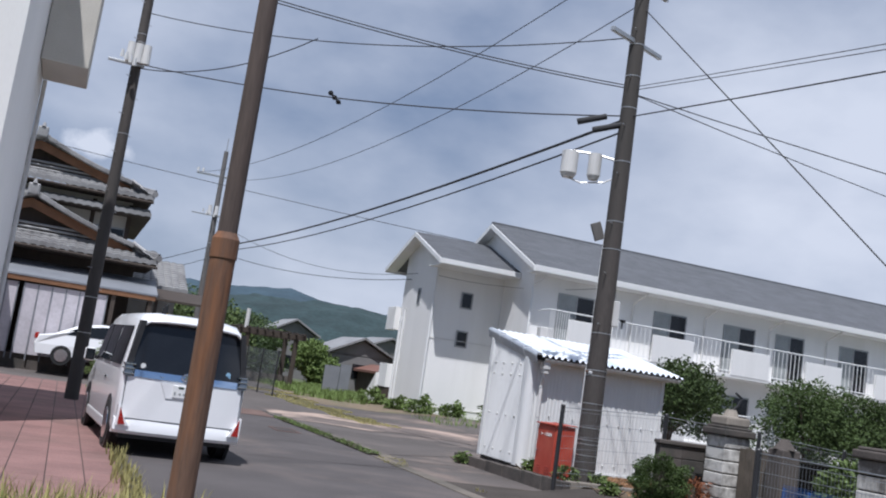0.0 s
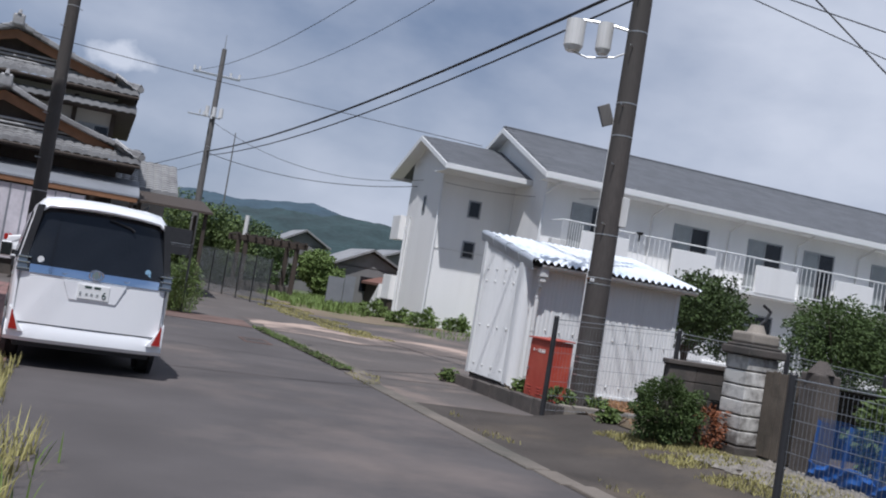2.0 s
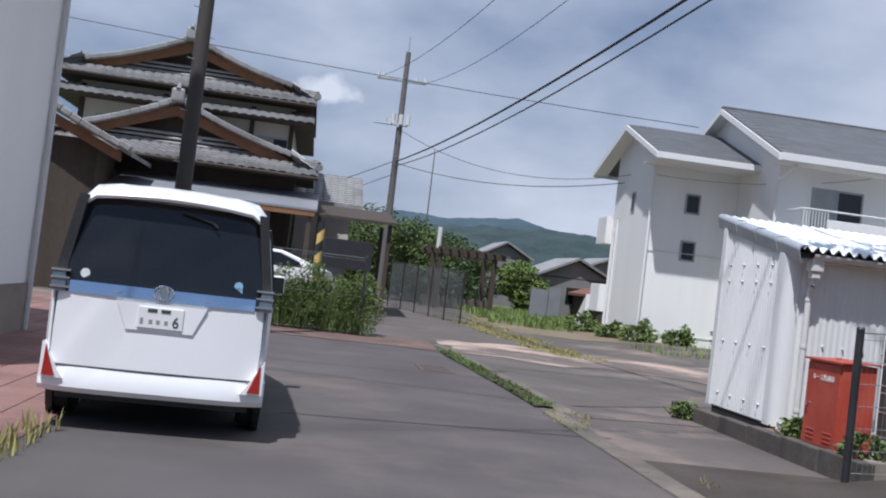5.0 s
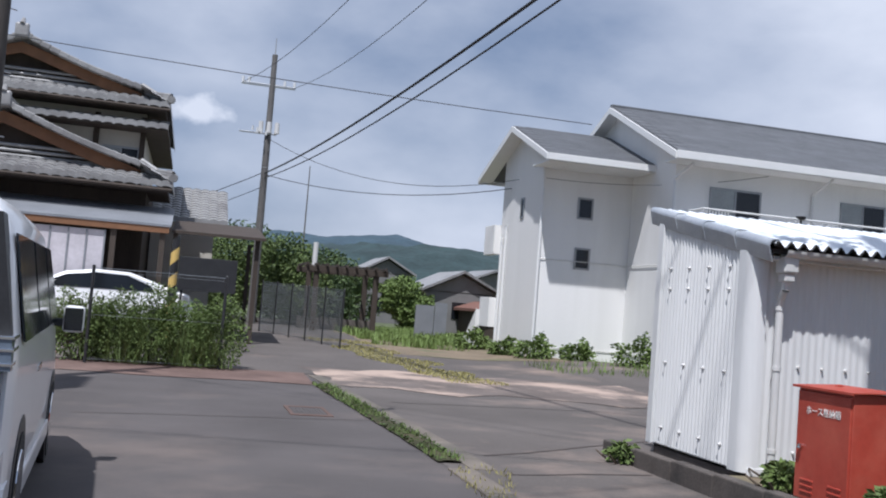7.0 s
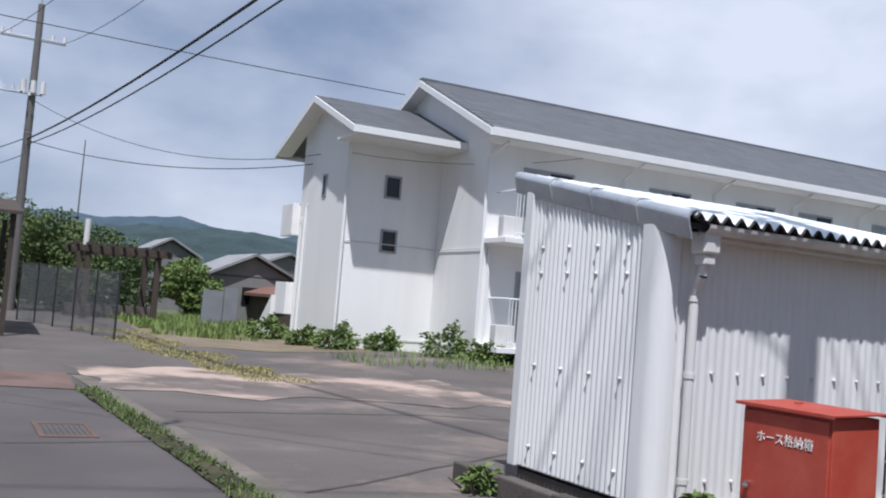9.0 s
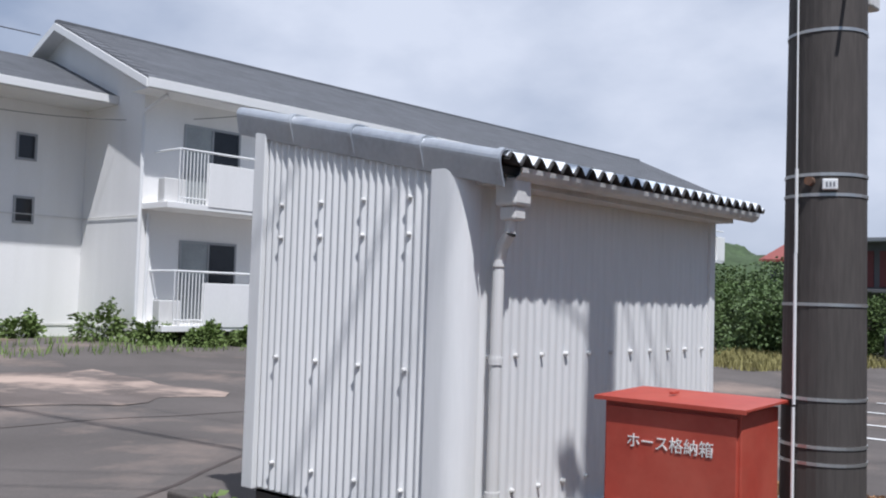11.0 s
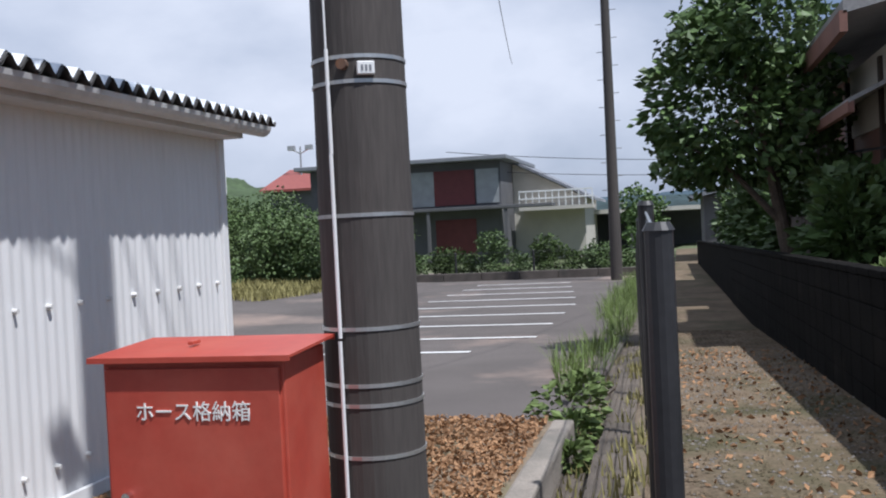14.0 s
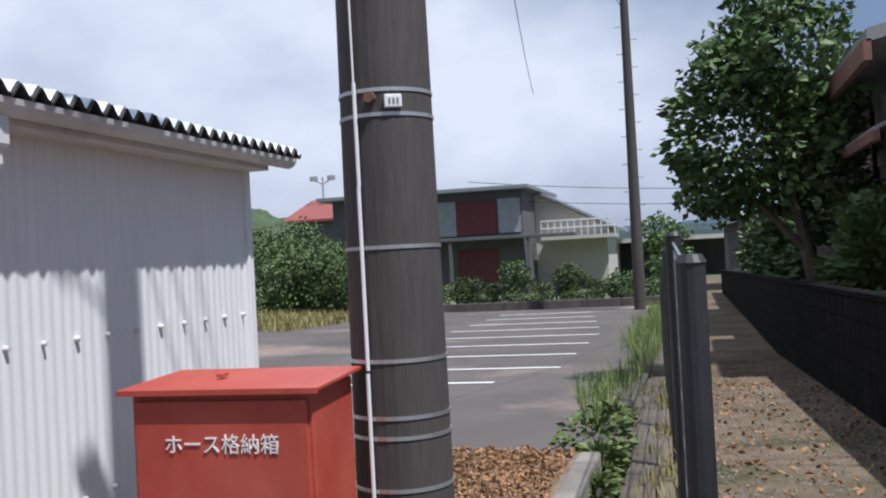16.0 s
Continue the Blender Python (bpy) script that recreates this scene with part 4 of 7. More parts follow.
# ---- mesh fences ----
def mesh_fence(pts, height, label, dense=True, spacing=2.0, post_r=0.035, wires=7, wire_mat=None, strand=0.0016):
    f = thing("mesh_fence", (0, 0, 0), label, "fence")
    for (xa, ya), (xb, yb) in zip(pts, pts[1:]):
        L = math.hypot(xb - xa, yb - ya)
        n = max(1, round(L / spacing))
        for k in range(n + 1):
            t = k / n
            x, y = xa + (xb - xa) * t, ya + (yb - ya) * t
            z = h(x, y)
            bm = B()
            rod(bm, (x, y, z - 0.1), (x, y, z + height + 0.03), post_r, seg=14)
            rod(bm, (x, y, z + height + 0.03), (x, y, z + height + 0.05), post_r * 1.12, post_r * 0.8, 14)
            part("post", bm, M_BLACK, f)
        for k in range(n):
            t0, t1 = k / n, (k + 1) / n
            a = Vector((xa + (xb - xa) * t0, ya + (yb - ya) * t0, 0))
            b = Vector((xa + (xb - xa) * t1, ya + (yb - ya) * t1, 0))
            za, zb = h(a.x, a.y), h(b.x, b.y)
            bm = B()
            rod(bm, a + Vector((0, 0, za + height)), b + Vector((0, 0, zb + height)), 0.006, seg=6)
            part("top_wire", bm, wire_mat or M_WIRE, f)
            bm = B()
            for w in range(wires):
                q = 0.08 + (height - 0.14) * w / (wires - 1)
                rod(bm, a + Vector((0, 0, za + q)), b + Vector((0, 0, zb + q)), 0.003, seg=5, caps=False)
            m = int(L / n / 0.05)
            if dense:
                for v in range(1, m):
                    c = a.lerp(b, v / m)
                    zc = za + (zb - za) * v / m
                    rod(bm, c + Vector((0, 0, zc + 0.06)), c + Vector((0, 0, zc + height - 0.03)), strand, seg=3, caps=False)
            part("mesh_panel", bm, wire_mat or M_WIRE, f, "welded wire mesh panel")
    return f


mesh_fence([(7.89, 14.195), (21.9, 14.84)], 1.30, "black post and welded wire mesh fence along the path")


def seam(x0, y0, x1, y1, w):
    """A tarred joint in the asphalt, slightly crooked."""
    bm = B()
    n = 24
    d = Vector((x1 - x0, y1 - y0, 0))
    q = Vector((-d.y, d.x, 0)).normalized() * w
    rows = []
    for i in range(n + 1):
        p = Vector((x0, y0, 0)) + d * i / n
        p += q * 2.0 * noise.noise((p.x * 1.3, p.y * 1.3, 5))
        p.z = h(p.x, p.y) + 0.0085
        rows.append((bm.verts.new(p - q / 2), bm.verts.new(p + q / 2)))
    for a, b in zip(rows, rows[1:]):
        bm.faces.new((a[0], b[0], b[1], a[1]))
    whole("asphalt_seam", bm, M_JOINT, "dark tarred joint across worn asphalt", "road marking", kind="structure")


seam(3.0, 15.9, 6.5, 16.4, 0.03)
seam(1.4, 28.3, 6.2, 28.9, 0.06)
seam(6.8, 19.0, 20.0, 27.5, 0.05)
seam(6.8, 24.0, 16.0, 24.6, 0.04)
seam(6.7, 17.9, 8.3, 18.2, 0.04)
seam(2.5, 21.0, 6.3, 21.6, 0.025)


# ---- van ----
def ring_loft(bm, rings, close=True):
    vs = [[bm.verts.new(p) for p in r] for r in rings]
    k = len(vs[0])
    for a, b in zip(vs, vs[1:]):
        for i in range(k):
            bm.faces.new((a[i], a[(i + 1) % k], b[(i + 1) % k], b[i]))
    if close:
        bm.faces.new(vs[0][::-1]), bm.faces.new(vs[-1])
    return vs


def wheel(parent, x, y, r, w):
    bm = B()
    rod(bm, (x - w / 2, y, r), (x + w / 2, y, r), r, seg=28)
    bmesh.ops.bevel(bm, geom=[e for e in bm.edges if len(e.link_faces) == 2 and any(len(f.verts) > 6 for f in e.link_faces)], offset=0.03, segments=2, affect="EDGES")
    t = part("wheel", bm, M_TYRE, parent, "black tyre with alloy rim")
    s = 1 if x > 0 else -1
    bm = B()
    rod(bm, (x + s * w * 0.44, y, r), (x + s * w * 0.53, y, r), r * 0.66, r * 0.62, 20)
    part("rim", bm, M_CHROME, t, "silver alloy rim")


def van_section(y, zb, zr, wb, wm, wr):
    """Half outline from sill to roof, mirrored: a closed ring."""
    half = [(wb * 0.96, zb), (wb, zb + 0.10), (wm, 0.70), (wm, 0.98), (wm * 0.985, 1.10), (wr + 0.045, zr - 0.30), (wr, zr - 0.12), (wr - 0.08, zr - 0.03), (wr - 0.26, zr)]
    def ys(z):
        return y + max(0, rear_y(z) - 0.065) * max(0, 1 - y / 1.2)
    return [(x, ys(z), z) for x, z in half] + [(-x, ys(z), z) for x, z in reversed(half)]


def rear_y(z):
    """Where the tailgate stands at a height."""
    if z < 0.98:
        return 0.055 + 0.02 * (z - 0.5)
    return 0.065 + 0.17 * ((z - 0.98) / 0.8) ** 1.3


def rear_panel(bm, xw0, xw1, z0, z1, off, thick=0.012, n=10):
    """A sheet that follows the tailgate, a little bowed across, off proud of it."""
    f, b = [], []
    for j in range(5):
        z = z0 + (z1 - z0) * j / 4
        w = xw0 + (xw1 - xw0) * j / 4
        fr, br = [], []
        for i in range(n + 1):
            u = -1 + 2 * i / n
            y = rear_y(z) + 0.05 * abs(u) ** 3 * (w / 0.8) ** 2 - off
            fr.append(bm.verts.new((u * w, y, z)))
            br.append(bm.verts.new((u * w, y + thick, z)))
        f.append(fr), b.append(br)
    for j in range(4):
        for i in range(n):
            bm.faces.new((f[j][i], f[j][i + 1], f[j + 1][i + 1], f[j + 1][i]))
            bm.faces.new((b[j][i], b[j + 1][i], b[j + 1][i + 1], b[j][i + 1]))
        for i in (0, n):
            bm.faces.new((f[j][i], f[j + 1][i], b[j + 1][i], b[j][i]))
    for j in (0, 4):
        for i in range(n):
            bm.faces.new((f[j][i], b[j][i], b[j][i + 1], f[j][i + 1]))


def van():
    v = thing("minivan", pose(2.035, 14.02, 0.0, 0, 0, 4.0) @ Matrix.Diagonal((1.0, 1.03, 1.06, 1.0)), "white minivan parked with blue chrome rear trim", "van")
    bm = B()
    secs = [(0.10, 0.32, 1.74, 0.80, 0.815, 0.68), (0.16, 0.28, 1.80, 0.83, 0.84, 0.71), (0.30, 0.26, 1.825, 0.845, 0.848, 0.72), (1.5, 0.25, 1.83, 0.848, 0.85, 0.73), (3.0, 0.25, 1.815, 0.848, 0.85, 0.72), (3.45, 0.26, 1.74, 0.845, 0.848, 0.70)]
    rings = [van_section(*s) for s in secs]
    # the nose, where the roof falls to the windscreen and the bonnet
    for y, zr, wm, wr in ((4.05, 1.22, 0.84, 0.66), (4.40, 1.08, 0.82, 0.62), (4.62, 0.90, 0.74, 0.5)):
        half = [(wm * 0.95, 0.28), (wm, 0.36), (wm, 0.60), (wm, 0.72), (wm * 0.98, 0.80), (wr + 0.1, zr - 0.10), (wr + 0.04, zr - 0.05), (wr - 0.05, zr - 0.02), (wr - 0.24, zr)]
        rings.append([(x, y, z) for x, z in half] + [(-x, y, z) for x, z in reversed(half)])
    ring_loft(bm, rings)
    part("body", bm, M_CARWHITE, v, smooth=True)
    bm = B()
    rear_panel(bm, 0.79, 0.775, 0.47, 0.985, 0.045, 0.05, 14)
    gate = part("tailgate", bm, M_CARWHITE, v, smooth=True)
    bm = B()
    rear_panel(bm, 0.745, 0.655, 1.075, 1.70, 0.035, 0.03, 14)
    part("rear_window", bm, M_GLASS, gate, "dark privacy glass rear window", smooth=True)
    bm = B()
    rear_panel(bm, 0.70, 0.70, 0.985, 1.072, 0.058, 0.05, 14)
    part("trim_bar", bm, M_TRIMCHROME, gate, "shiny bluish chrome trim bar", smooth=True)
    bm = B()
    ringpts = [Vector((0.075 * math.cos(q), 0.0, 1.045 + 0.052 * math.sin(q))) for q in [math.pi * i / 12 for i in range(25)]]
    tube(bm, ringpts, 0.009, 8)
    tube(bm, [Vector((p.x * 0.45, -0.002, p.z)) for p in ringpts], 0.008, 8)
    part("badge", bm, M_CHROME, gate, "oval chrome badge")
    bm = B()
    rod(bm, (0, 0.002, 1.045), (0, 0.012, 1.045), 0.050, 0.050, 20)
    part("badge_disc", bm, M_TRIMCHROME, gate)
    bm = B()
    prism(bm, [(-0.34, 0.965), (0.34, 0.965), (0.25, 0.765), (-0.25, 0.765)], "y", 0.004, 0.03)
    part("plate_recess", bm, M_CARWHITE, gate)
    bm = B()
    box(bm, -0.17, 0.17, -0.006, 0.012, 0.785, 0.94, 0.004)
    pl = part("number_plate", bm, M_PLATE, v, "white number plate with dark lettering")
    for x0, x1, z0, z1 in ((-0.10, -0.03, 0.905, 0.928), (0.0, 0.07, 0.905, 0.928), (-0.15, -0.13, 0.82, 0.86), (-0.085, -0.06, 0.825, 0.85), (-0.03, -0.005, 0.825, 0.85), (0.03, 0.055, 0.825, 0.85)):
        bm = B()
        box(bm, x0, x1, -0.010, -0.006, z0, z1)
        part("plate_mark", bm, M_CURTAIN if z0 < 0.87 else M_INKGREEN, pl)
    me = text_mesh("plate_digit", "6", 0.11)
    me.materials.append(M_INKGREEN)
    part("plate_digit", me, None, pl, at=pose(0.115, -0.008, 0.84, 90, 0, 0))
    bm = B()
    rear_panel(bm, 0.785, 0.785, 0.463, 0.471, 0.043, 0.02, 14)
    part("seam_gasket", bm, M_GREYSHEET, gate, "dark shut line under the tailgate")
    for s in (-1, 1):
        bm = B()
        prism(bm, [(s * 0.778, 0.50), (s * 0.784, 0.50), (s * 0.796, 0.98), (s * 0.79, 0.98)], "y", 0.055, 0.13)
        part("seam_gasket", bm, M_GREYSHEET, gate)
        bm = B()
        prism(bm, [(s * 0.30, 1.03), (s * 0.335, 1.01), (s * 0.37, 1.03), (s * 0.335, 1.018)], "y", -0.004, 0.03)
        part("trim_notch", bm, M_GREYSHEET, gate)
    # spoiler over the rear window
    bm = B()
    rings = []
    for i in range(15):
        u = -1 + 2 * i / 14
        x = 0.70 * u
        dy, dz = 0.06 * abs(u) ** 3, -0.05 * u * u - 0.06 * max(0, abs(u) - 0.9) * 10
        prof = [(0.03, 1.715), (0.015, 1.735), (0.03, 1.76), (0.14, 1.805), (0.34, 1.835), (0.34, 1.80), (0.2, 1.73)]
        rings.append([(x, y + dy + 0.05, z + dz) for y, z in prof])
    ring_loft(bm, rings)
    part("roof_spoiler", bm, M_CARWHITE, v, smooth=True)
    # bumper
    bm = B()
    rings = []
    for i in range(17):
        u = -1 + 2 * i / 16
        x = 0.85 * u
        dy = 0.10 * abs(u) ** 5
        prof = [(0.16, 0.26), (0.03, 0.27), (-0.01, 0.31), (-0.008, 0.38), (0.012, 0.43), (0.02, 0.455), (0.08, 0.462), (0.2, 0.462)]
        rings.append([(x, y + dy, z) for y, z in prof])
    ring_loft(bm, rings)
    part("rear_bumper", bm, M_CARWHITE, v, smooth=True)
    for s in (-1, 1):
        bm = B()
        prism(bm, [(s * 0.83, 0.62), (s * 0.83, 0.37), (s * 0.66, 0.37), (s * 0.70, 0.42)], "y", 0.0, 0.20)
        part("bumper_corner", bm, M_CARWHITE, v)
        bm = B()
        prism(bm, [(s * 0.80, 0.60), (s * 0.81, 0.385), (s * 0.715, 0.385)], "y", -0.012, 0.02)
        part("bumper_reflector", bm, M_LAMPRED, v, "red triangular bumper reflector")
        bm = B()
        prism(bm, [(s * 0.72, 0.99), (s * 0.832, 0.99), (s * 0.826, 1.13), (s * 0.74, 1.14)], "y", 0.03, 0.28)
        lamp = part("tail_lamp", bm, M_LAMPCLEAR, v, "smoked clear tail lamp")
        bm = B()
        for z in (1.01, 1.075, 1.13):
            box(bm, min(s * 0.70, s * 0.838), max(s * 0.70, s * 0.838), 0.022, 0.29, z, z + 0.016, 0.003)
        part("lamp_trim", bm, M_CHROME, lamp)
        bm = B()
        prism(bm, [(s * 0.74, 1.15), (s * 0.818, 1.14), (s * 0.722, 1.70), (s * 0.65, 1.70)], "y", 0.10, 0.30)
        part("rear_pillar_panel", bm, M_BLACK, v, "gloss black rear pillar panel")
        # side glass and mirror
        for y0, y1 in ((0.42, 1.42), (1.52, 2.45), (2.55, 3.35)):
            bm = B()
            prism(bm, [(y0, 1.10), (y1, 1.10), (y1 - (0.25 if y1 > 3 else 0), 1.62), (y0 + 0.02, 1.62)], "x", -0.006, 0.006)
            for q in bm.verts:
                q.co.x = s * (0.842 - 0.105 * (q.co.z - 1.10) / 0.6 + 0.01) + q.co.x
            part("side_window", bm, M_GLASS, v, "dark side window")
        bm = B()
        box(bm, min(s * 0.90, s * 1.06), max(s * 0.90, s * 1.06), 3.25, 3.38, 1.02, 1.22, 0.03)
        mm = part("side_mirror", bm, M_CARWHITE, v)
        bm = B()
        box(bm, min(s * 0.91, s * 1.05), max(s * 0.91, s * 1.05), 3.235, 3.252, 1.035, 1.205, 0.005)
        part("mirror_glass", bm, M_GLASS, mm)
        bm = B()
        box(bm, min(s * 0.80, s * 0.92), max(s * 0.80, s * 0.92), 3.29, 3.34, 1.06, 1.12, 0.01)
        part("mirror_arm", bm, M_BLACK, mm)
        bm = B()
        box(bm, min(s * 0.80, s * 0.862), max(s * 0.80, s * 0.862), 0.9, 3.4, 0.22, 0.36, 0.02)
        part("side_skirt", bm, M_CARWHITE, v)
        bm = B()
        box(bm, min(s * 0.845, s * 0.862), max(s * 0.845, s * 0.862), 1.62, 1.86, 0.86, 0.90, 0.006)
        part("door_handle", bm, M_CHROME, v)
        for y in (0.85, 3.70):
            wheel(v, s * 0.76, y, 0.32, 0.20)
            bm = B()
            rod(bm, (s * 0.80, y, 0.33), (s * 0.853, y, 0.33), 0.37, seg=28)
            part("wheel_arch", bm, M_BLACK, v, "dark wheel arch")
    for x, z, r, m in ((-0.60, 1.13, 0.035, M_PLATE), (0.555, 1.155, 0.034, M_STICKBLUE), (0.555, 1.115, 0.034, M_STICKBLUE)):
        bm = B()
        rod(bm, (x, 0.068, z), (x, 0.09, z), r, seg=16)
        part("sticker", bm, m, v, "round window sticker")
    bm = B()
    tube(bm, [(0.05, 0.12, 1.66), (0.30, 0.125, 1.60), (0.34, 0.11, 1.57)], 0.010, 6)
    part("rear_wiper", bm, M_BLACK, v)
    bm = B()
    box(bm, -0.74, 0.74, 0.25, 4.3, 0.20, 0.30)
    part("underbody", bm, M_BLACK, v)


van()


# ---- windows ----
def window_part(parent, x0, x1, z0, z1, y, axis="y", sash=2, frame_m=None, curtain=0.0):
    """A sliding window in a wall face; the face looks to -axis."""
    def bx(u0, u1, d0, d1, w0, w1):
        bm = B()
        if axis == "y":
            return box(bm, u0, u1, y + d0, y + d1, w0, w1)
        return box(bm, y + d0, y + d1, u0, u1, w0, w1)
    fm = frame_m or M_ALU
    bm = B()
    for u0, u1, w0, w1 in ((x0, x1, z0, z0 + 0.06), (x0, x1, z1 - 0.06, z1), (x0, x0 + 0.06, z0 + 0.06, z1 - 0.06), (x1 - 0.06, x1, z0 + 0.06, z1 - 0.06)):
        box(bm, *((u0, u1, y - 0.03, y + 0.05) if axis == "y" else (y - 0.03, y + 0.05, u0, u1)), w0, w1)
    w = part("window", bm, fm, parent, "aluminium framed window")
    for k in range(sash):
        u0, u1 = x0 + 0.06 + (x1 - x0 - 0.12) * k / sash, x0 + 0.06 + (x1 - x0 - 0.12) * (k + 1) / sash
        part("pane", bx(u0, u1, -0.008 - 0.006 * k, 0.006, z0 + 0.06, z1 - 0.06), M_CURTAIN if (k == 0 and curtain) else M_GLASS, w)
        if k:
            part("mullion", bx(u0 - 0.025, u0 + 0.025, -0.028, 0.008, z0 + 0.06, z1 - 0.06), fm, w)
    return w


# ---- apartment block ----
def slope_roof(bm, axis, a0, a1, p0, z0, p1, z1, t):
    """A thick roof slope: from the line p0,z0 up to p1,z1, between a0 and a1 along the axis."""
    prism(bm, [(p0, z0), (p1, z1), (p1, z1 + t), (p0, z0 + t)], axis, a0, a1)
    return bm


def tiles_on(bm, axis, a0, a1, p0, z0, p1, z1, course, width, lift):
    n = max(1, round(math.hypot(p1 - p0, z1 - z0) / course))
    m = max(1, round((a1 - a0) / width))
    verts, faces = [], []
    for i in range(n):
        t0, t1 = i / n, (i + 1) / n + 0.08 / n
        for j in range(m):
            s = (j + 0.5 * (i % 2)) / m
            u0, u1 = a0 + (a1 - a0) * min(1, s) + 0.008, a0 + (a1 - a0) * min(1, s + 1 / m)
            if u1 - u0 < 0.02:
                continue
            pa, za, pb, zb = p0 + (p1 - p0) * t0, z0 + (z1 - z0) * t0 + lift, p0 + (p1 - p0) * t1, z0 + (z1 - z0) * t1 + lift * 0.15
            b = len(verts)
            for u, p, z in ((u0, pa, za), (u1, pa, za), (u1, pb, zb), (u0, pb, zb), (u0, pa, za - lift), (u1, pa, za - lift)):
                verts.append((u, p, z) if axis == "x" else (p, u, z))
            faces += [(b, b + 1, b + 2, b + 3), (b + 4, b + 5, b + 1, b)]
    me = bpy.data.meshes.new("shingles")
    me.from_pydata(verts, [], faces)
    return me


def apartment():
    a = thing("apartment_block", (0, 0, 0), "white two-storey apartment block with grey slate roof", "building")
    XA, XB, YA, YB, ZE = 17.35, 47.0, 35.35, 43.4, 6.52
    def gz(y):
        return 6.54 + (8.70 - 6.54) * (1 - abs(y - 39.4) / 4.9)
    bm = B()
    prism(bm, [(YA, -0.1), (YB, -0.1), (YB, gz(YB) - 0.05), (39.4, gz(39.4) - 0.05), (YA, gz(YA) - 0.05)], "x", XA, XB)
    part("wall", bm, M_STUCCO, a)
    bm = B()
    def tz(y):
        return 6.40 + (7.80 - 6.40) * (1 - abs(y - 40.3) / 3.62)
    prism(bm, [(38.25, -0.1), (42.35, -0.1), (42.35, tz(42.35) - 0.05), (40.3, tz(40.3) - 0.05), (38.25, tz(38.25) - 0.05)], "x", 14.30, XA - 0.003)
    part("stair_tower_wall", bm, M_STUCCO, a)
    # main roof
    for p0, sgn in ((34.5, 1), (44.3, -1)):
        bm = B()
        slope_roof(bm, "x", 16.92, XB + 0.5, p0, 6.54, 39.4, 8.70, 0.09)
        r = part("roof", bm, M_SLATE, a, "dark grey slate roof slope")
        if sgn > 0:
            me = tiles_on(None, "x", 16.92, XB + 0.5, p0, 6.635, 39.4, 8.795, 0.22, 0.9, 0.014)
            me.materials.append(M_SLATE)
            tagged(part("shingles", me, None, r), kind="stuff")
        bm = B()
        box(bm, 16.90, XB + 0.5, p0 - 0.05 if sgn > 0 else p0 + 0.02, p0 - 0.005 if sgn > 0 else p0 + 0.06, 6.38, 6.62, 0.01)
        part("eaves_fascia", bm, M_WHITEPAINT, a, "white eaves board")
        bm = B()
        slope_roof(bm, "x", 16.86, 16.915, p0, 6.38, 39.4, 8.54, 0.20)
        part("verge_board", bm, M_WHITEPAINT, a, "white verge board")
    bm = B()
    box(bm, 16.95, XB, 34.5, YA, 6.36, 6.42)
    part("soffit", bm, M_WHITEPAINT, a)
    bm = B()
    box(bm, 16.9, XB + 0.5, 39.3, 39.5, 8.74, 8.84, 0.02)
    part("ridge_cap", bm, M_SLATE, a)
    # tower roof
    for p0, sgn in ((36.68, 1), (43.92, -1)):
        bm = B()
        slope_roof(bm, "x", 13.80, 17.9, p0, 6.40, 40.3, 7.80, 0.08)
        r = part("tower_roof", bm, M_SLATE, a, "dark grey slate roof slope")
        if sgn > 0:
            me = tiles_on(None, "x", 13.80, 17.2, p0, 6.485, 40.3, 7.885, 0.22, 0.9, 0.014)
            me.materials.append(M_SLATE)
            tagged(part("shingles", me, None, r), kind="stuff")
        bm = B()
        slope_roof(bm, "x", 13.74, 13.795, p0, 6.26, 40.3, 7.66, 0.19)
        part("verge_board", bm, M_WHITEPAINT, a, "white verge board")
        bm = B()
        box(bm, 13.76, XA, min(p0, p0 - sgn * 0.05), max(p0, p0 - sgn * 0.05), 6.26, 6.47, 0.01)
        part("eaves_fascia", bm, M_WHITEPAINT, a)
    bm = B()
    box(bm, 13.85, XA, 36.7, 38.25, 6.24, 6.30)
    part("soffit", bm, M_WHITEPAINT, a)
    for p0, zp, pr, zr, x0, x1 in ((34.55, 6.47, 39.4, 8.63, 16.93, XA), (44.25, 6.47, 39.4, 8.63, 16.93, XA), (36.73, 6.34, 40.3, 7.74, 13.81, 14.30), (43.87, 6.34, 40.3, 7.74, 13.81, 14.30)):
        bm = B()
        slope_roof(bm, "x", x0, x1, p0, zp, pr, zr, 0.04)
        part("verge_soffit", bm, M_WHITEPAINT, a, "white boarded underside of the verge")
    # windows
    for z0, z1 in ((4.72, 5.42), (3.10, 3.80)):
        window_part(a, 15.48, 16.02, z0, z1, 38.25, sash=1)
    window_part(a, 40.0, 40.35, 4.75, 5.45, 14.30, axis="x", sash=1)
    for x0, x1 in ((18.5, 20.25), (23.05, 24.7), (26.6, 28.3), (29.4, 31.0), (33.0, 34.7), (36.2, 37.8), (39.6, 41.3), (43.0, 44.6)):
        window_part(a, x0, x1, 3.72, 5.80, YA, sash=2, curtain=1)
        window_part(a, x0, x1, 0.75, 2.80, YA, sash=2, curtain=1)
    # balconies
    for zb in (3.50, 0.52):
        bm = B()
        box(bm, 17.36, XB - 0.5, 34.15, YA - 0.003, zb, zb + 0.15, 0.01)
        bl = part("balcony", bm, M_STUCCO, a, "white rendered balcony slab")
        bm = B()
        rod(bm, (17.70, 34.22, zb + 1.47), (XB - 0.5, 34.22, zb + 1.47), 0.028, seg=8)
        part("top_rail", bm, M_WHITEPAINT, bl)
        bm = B()
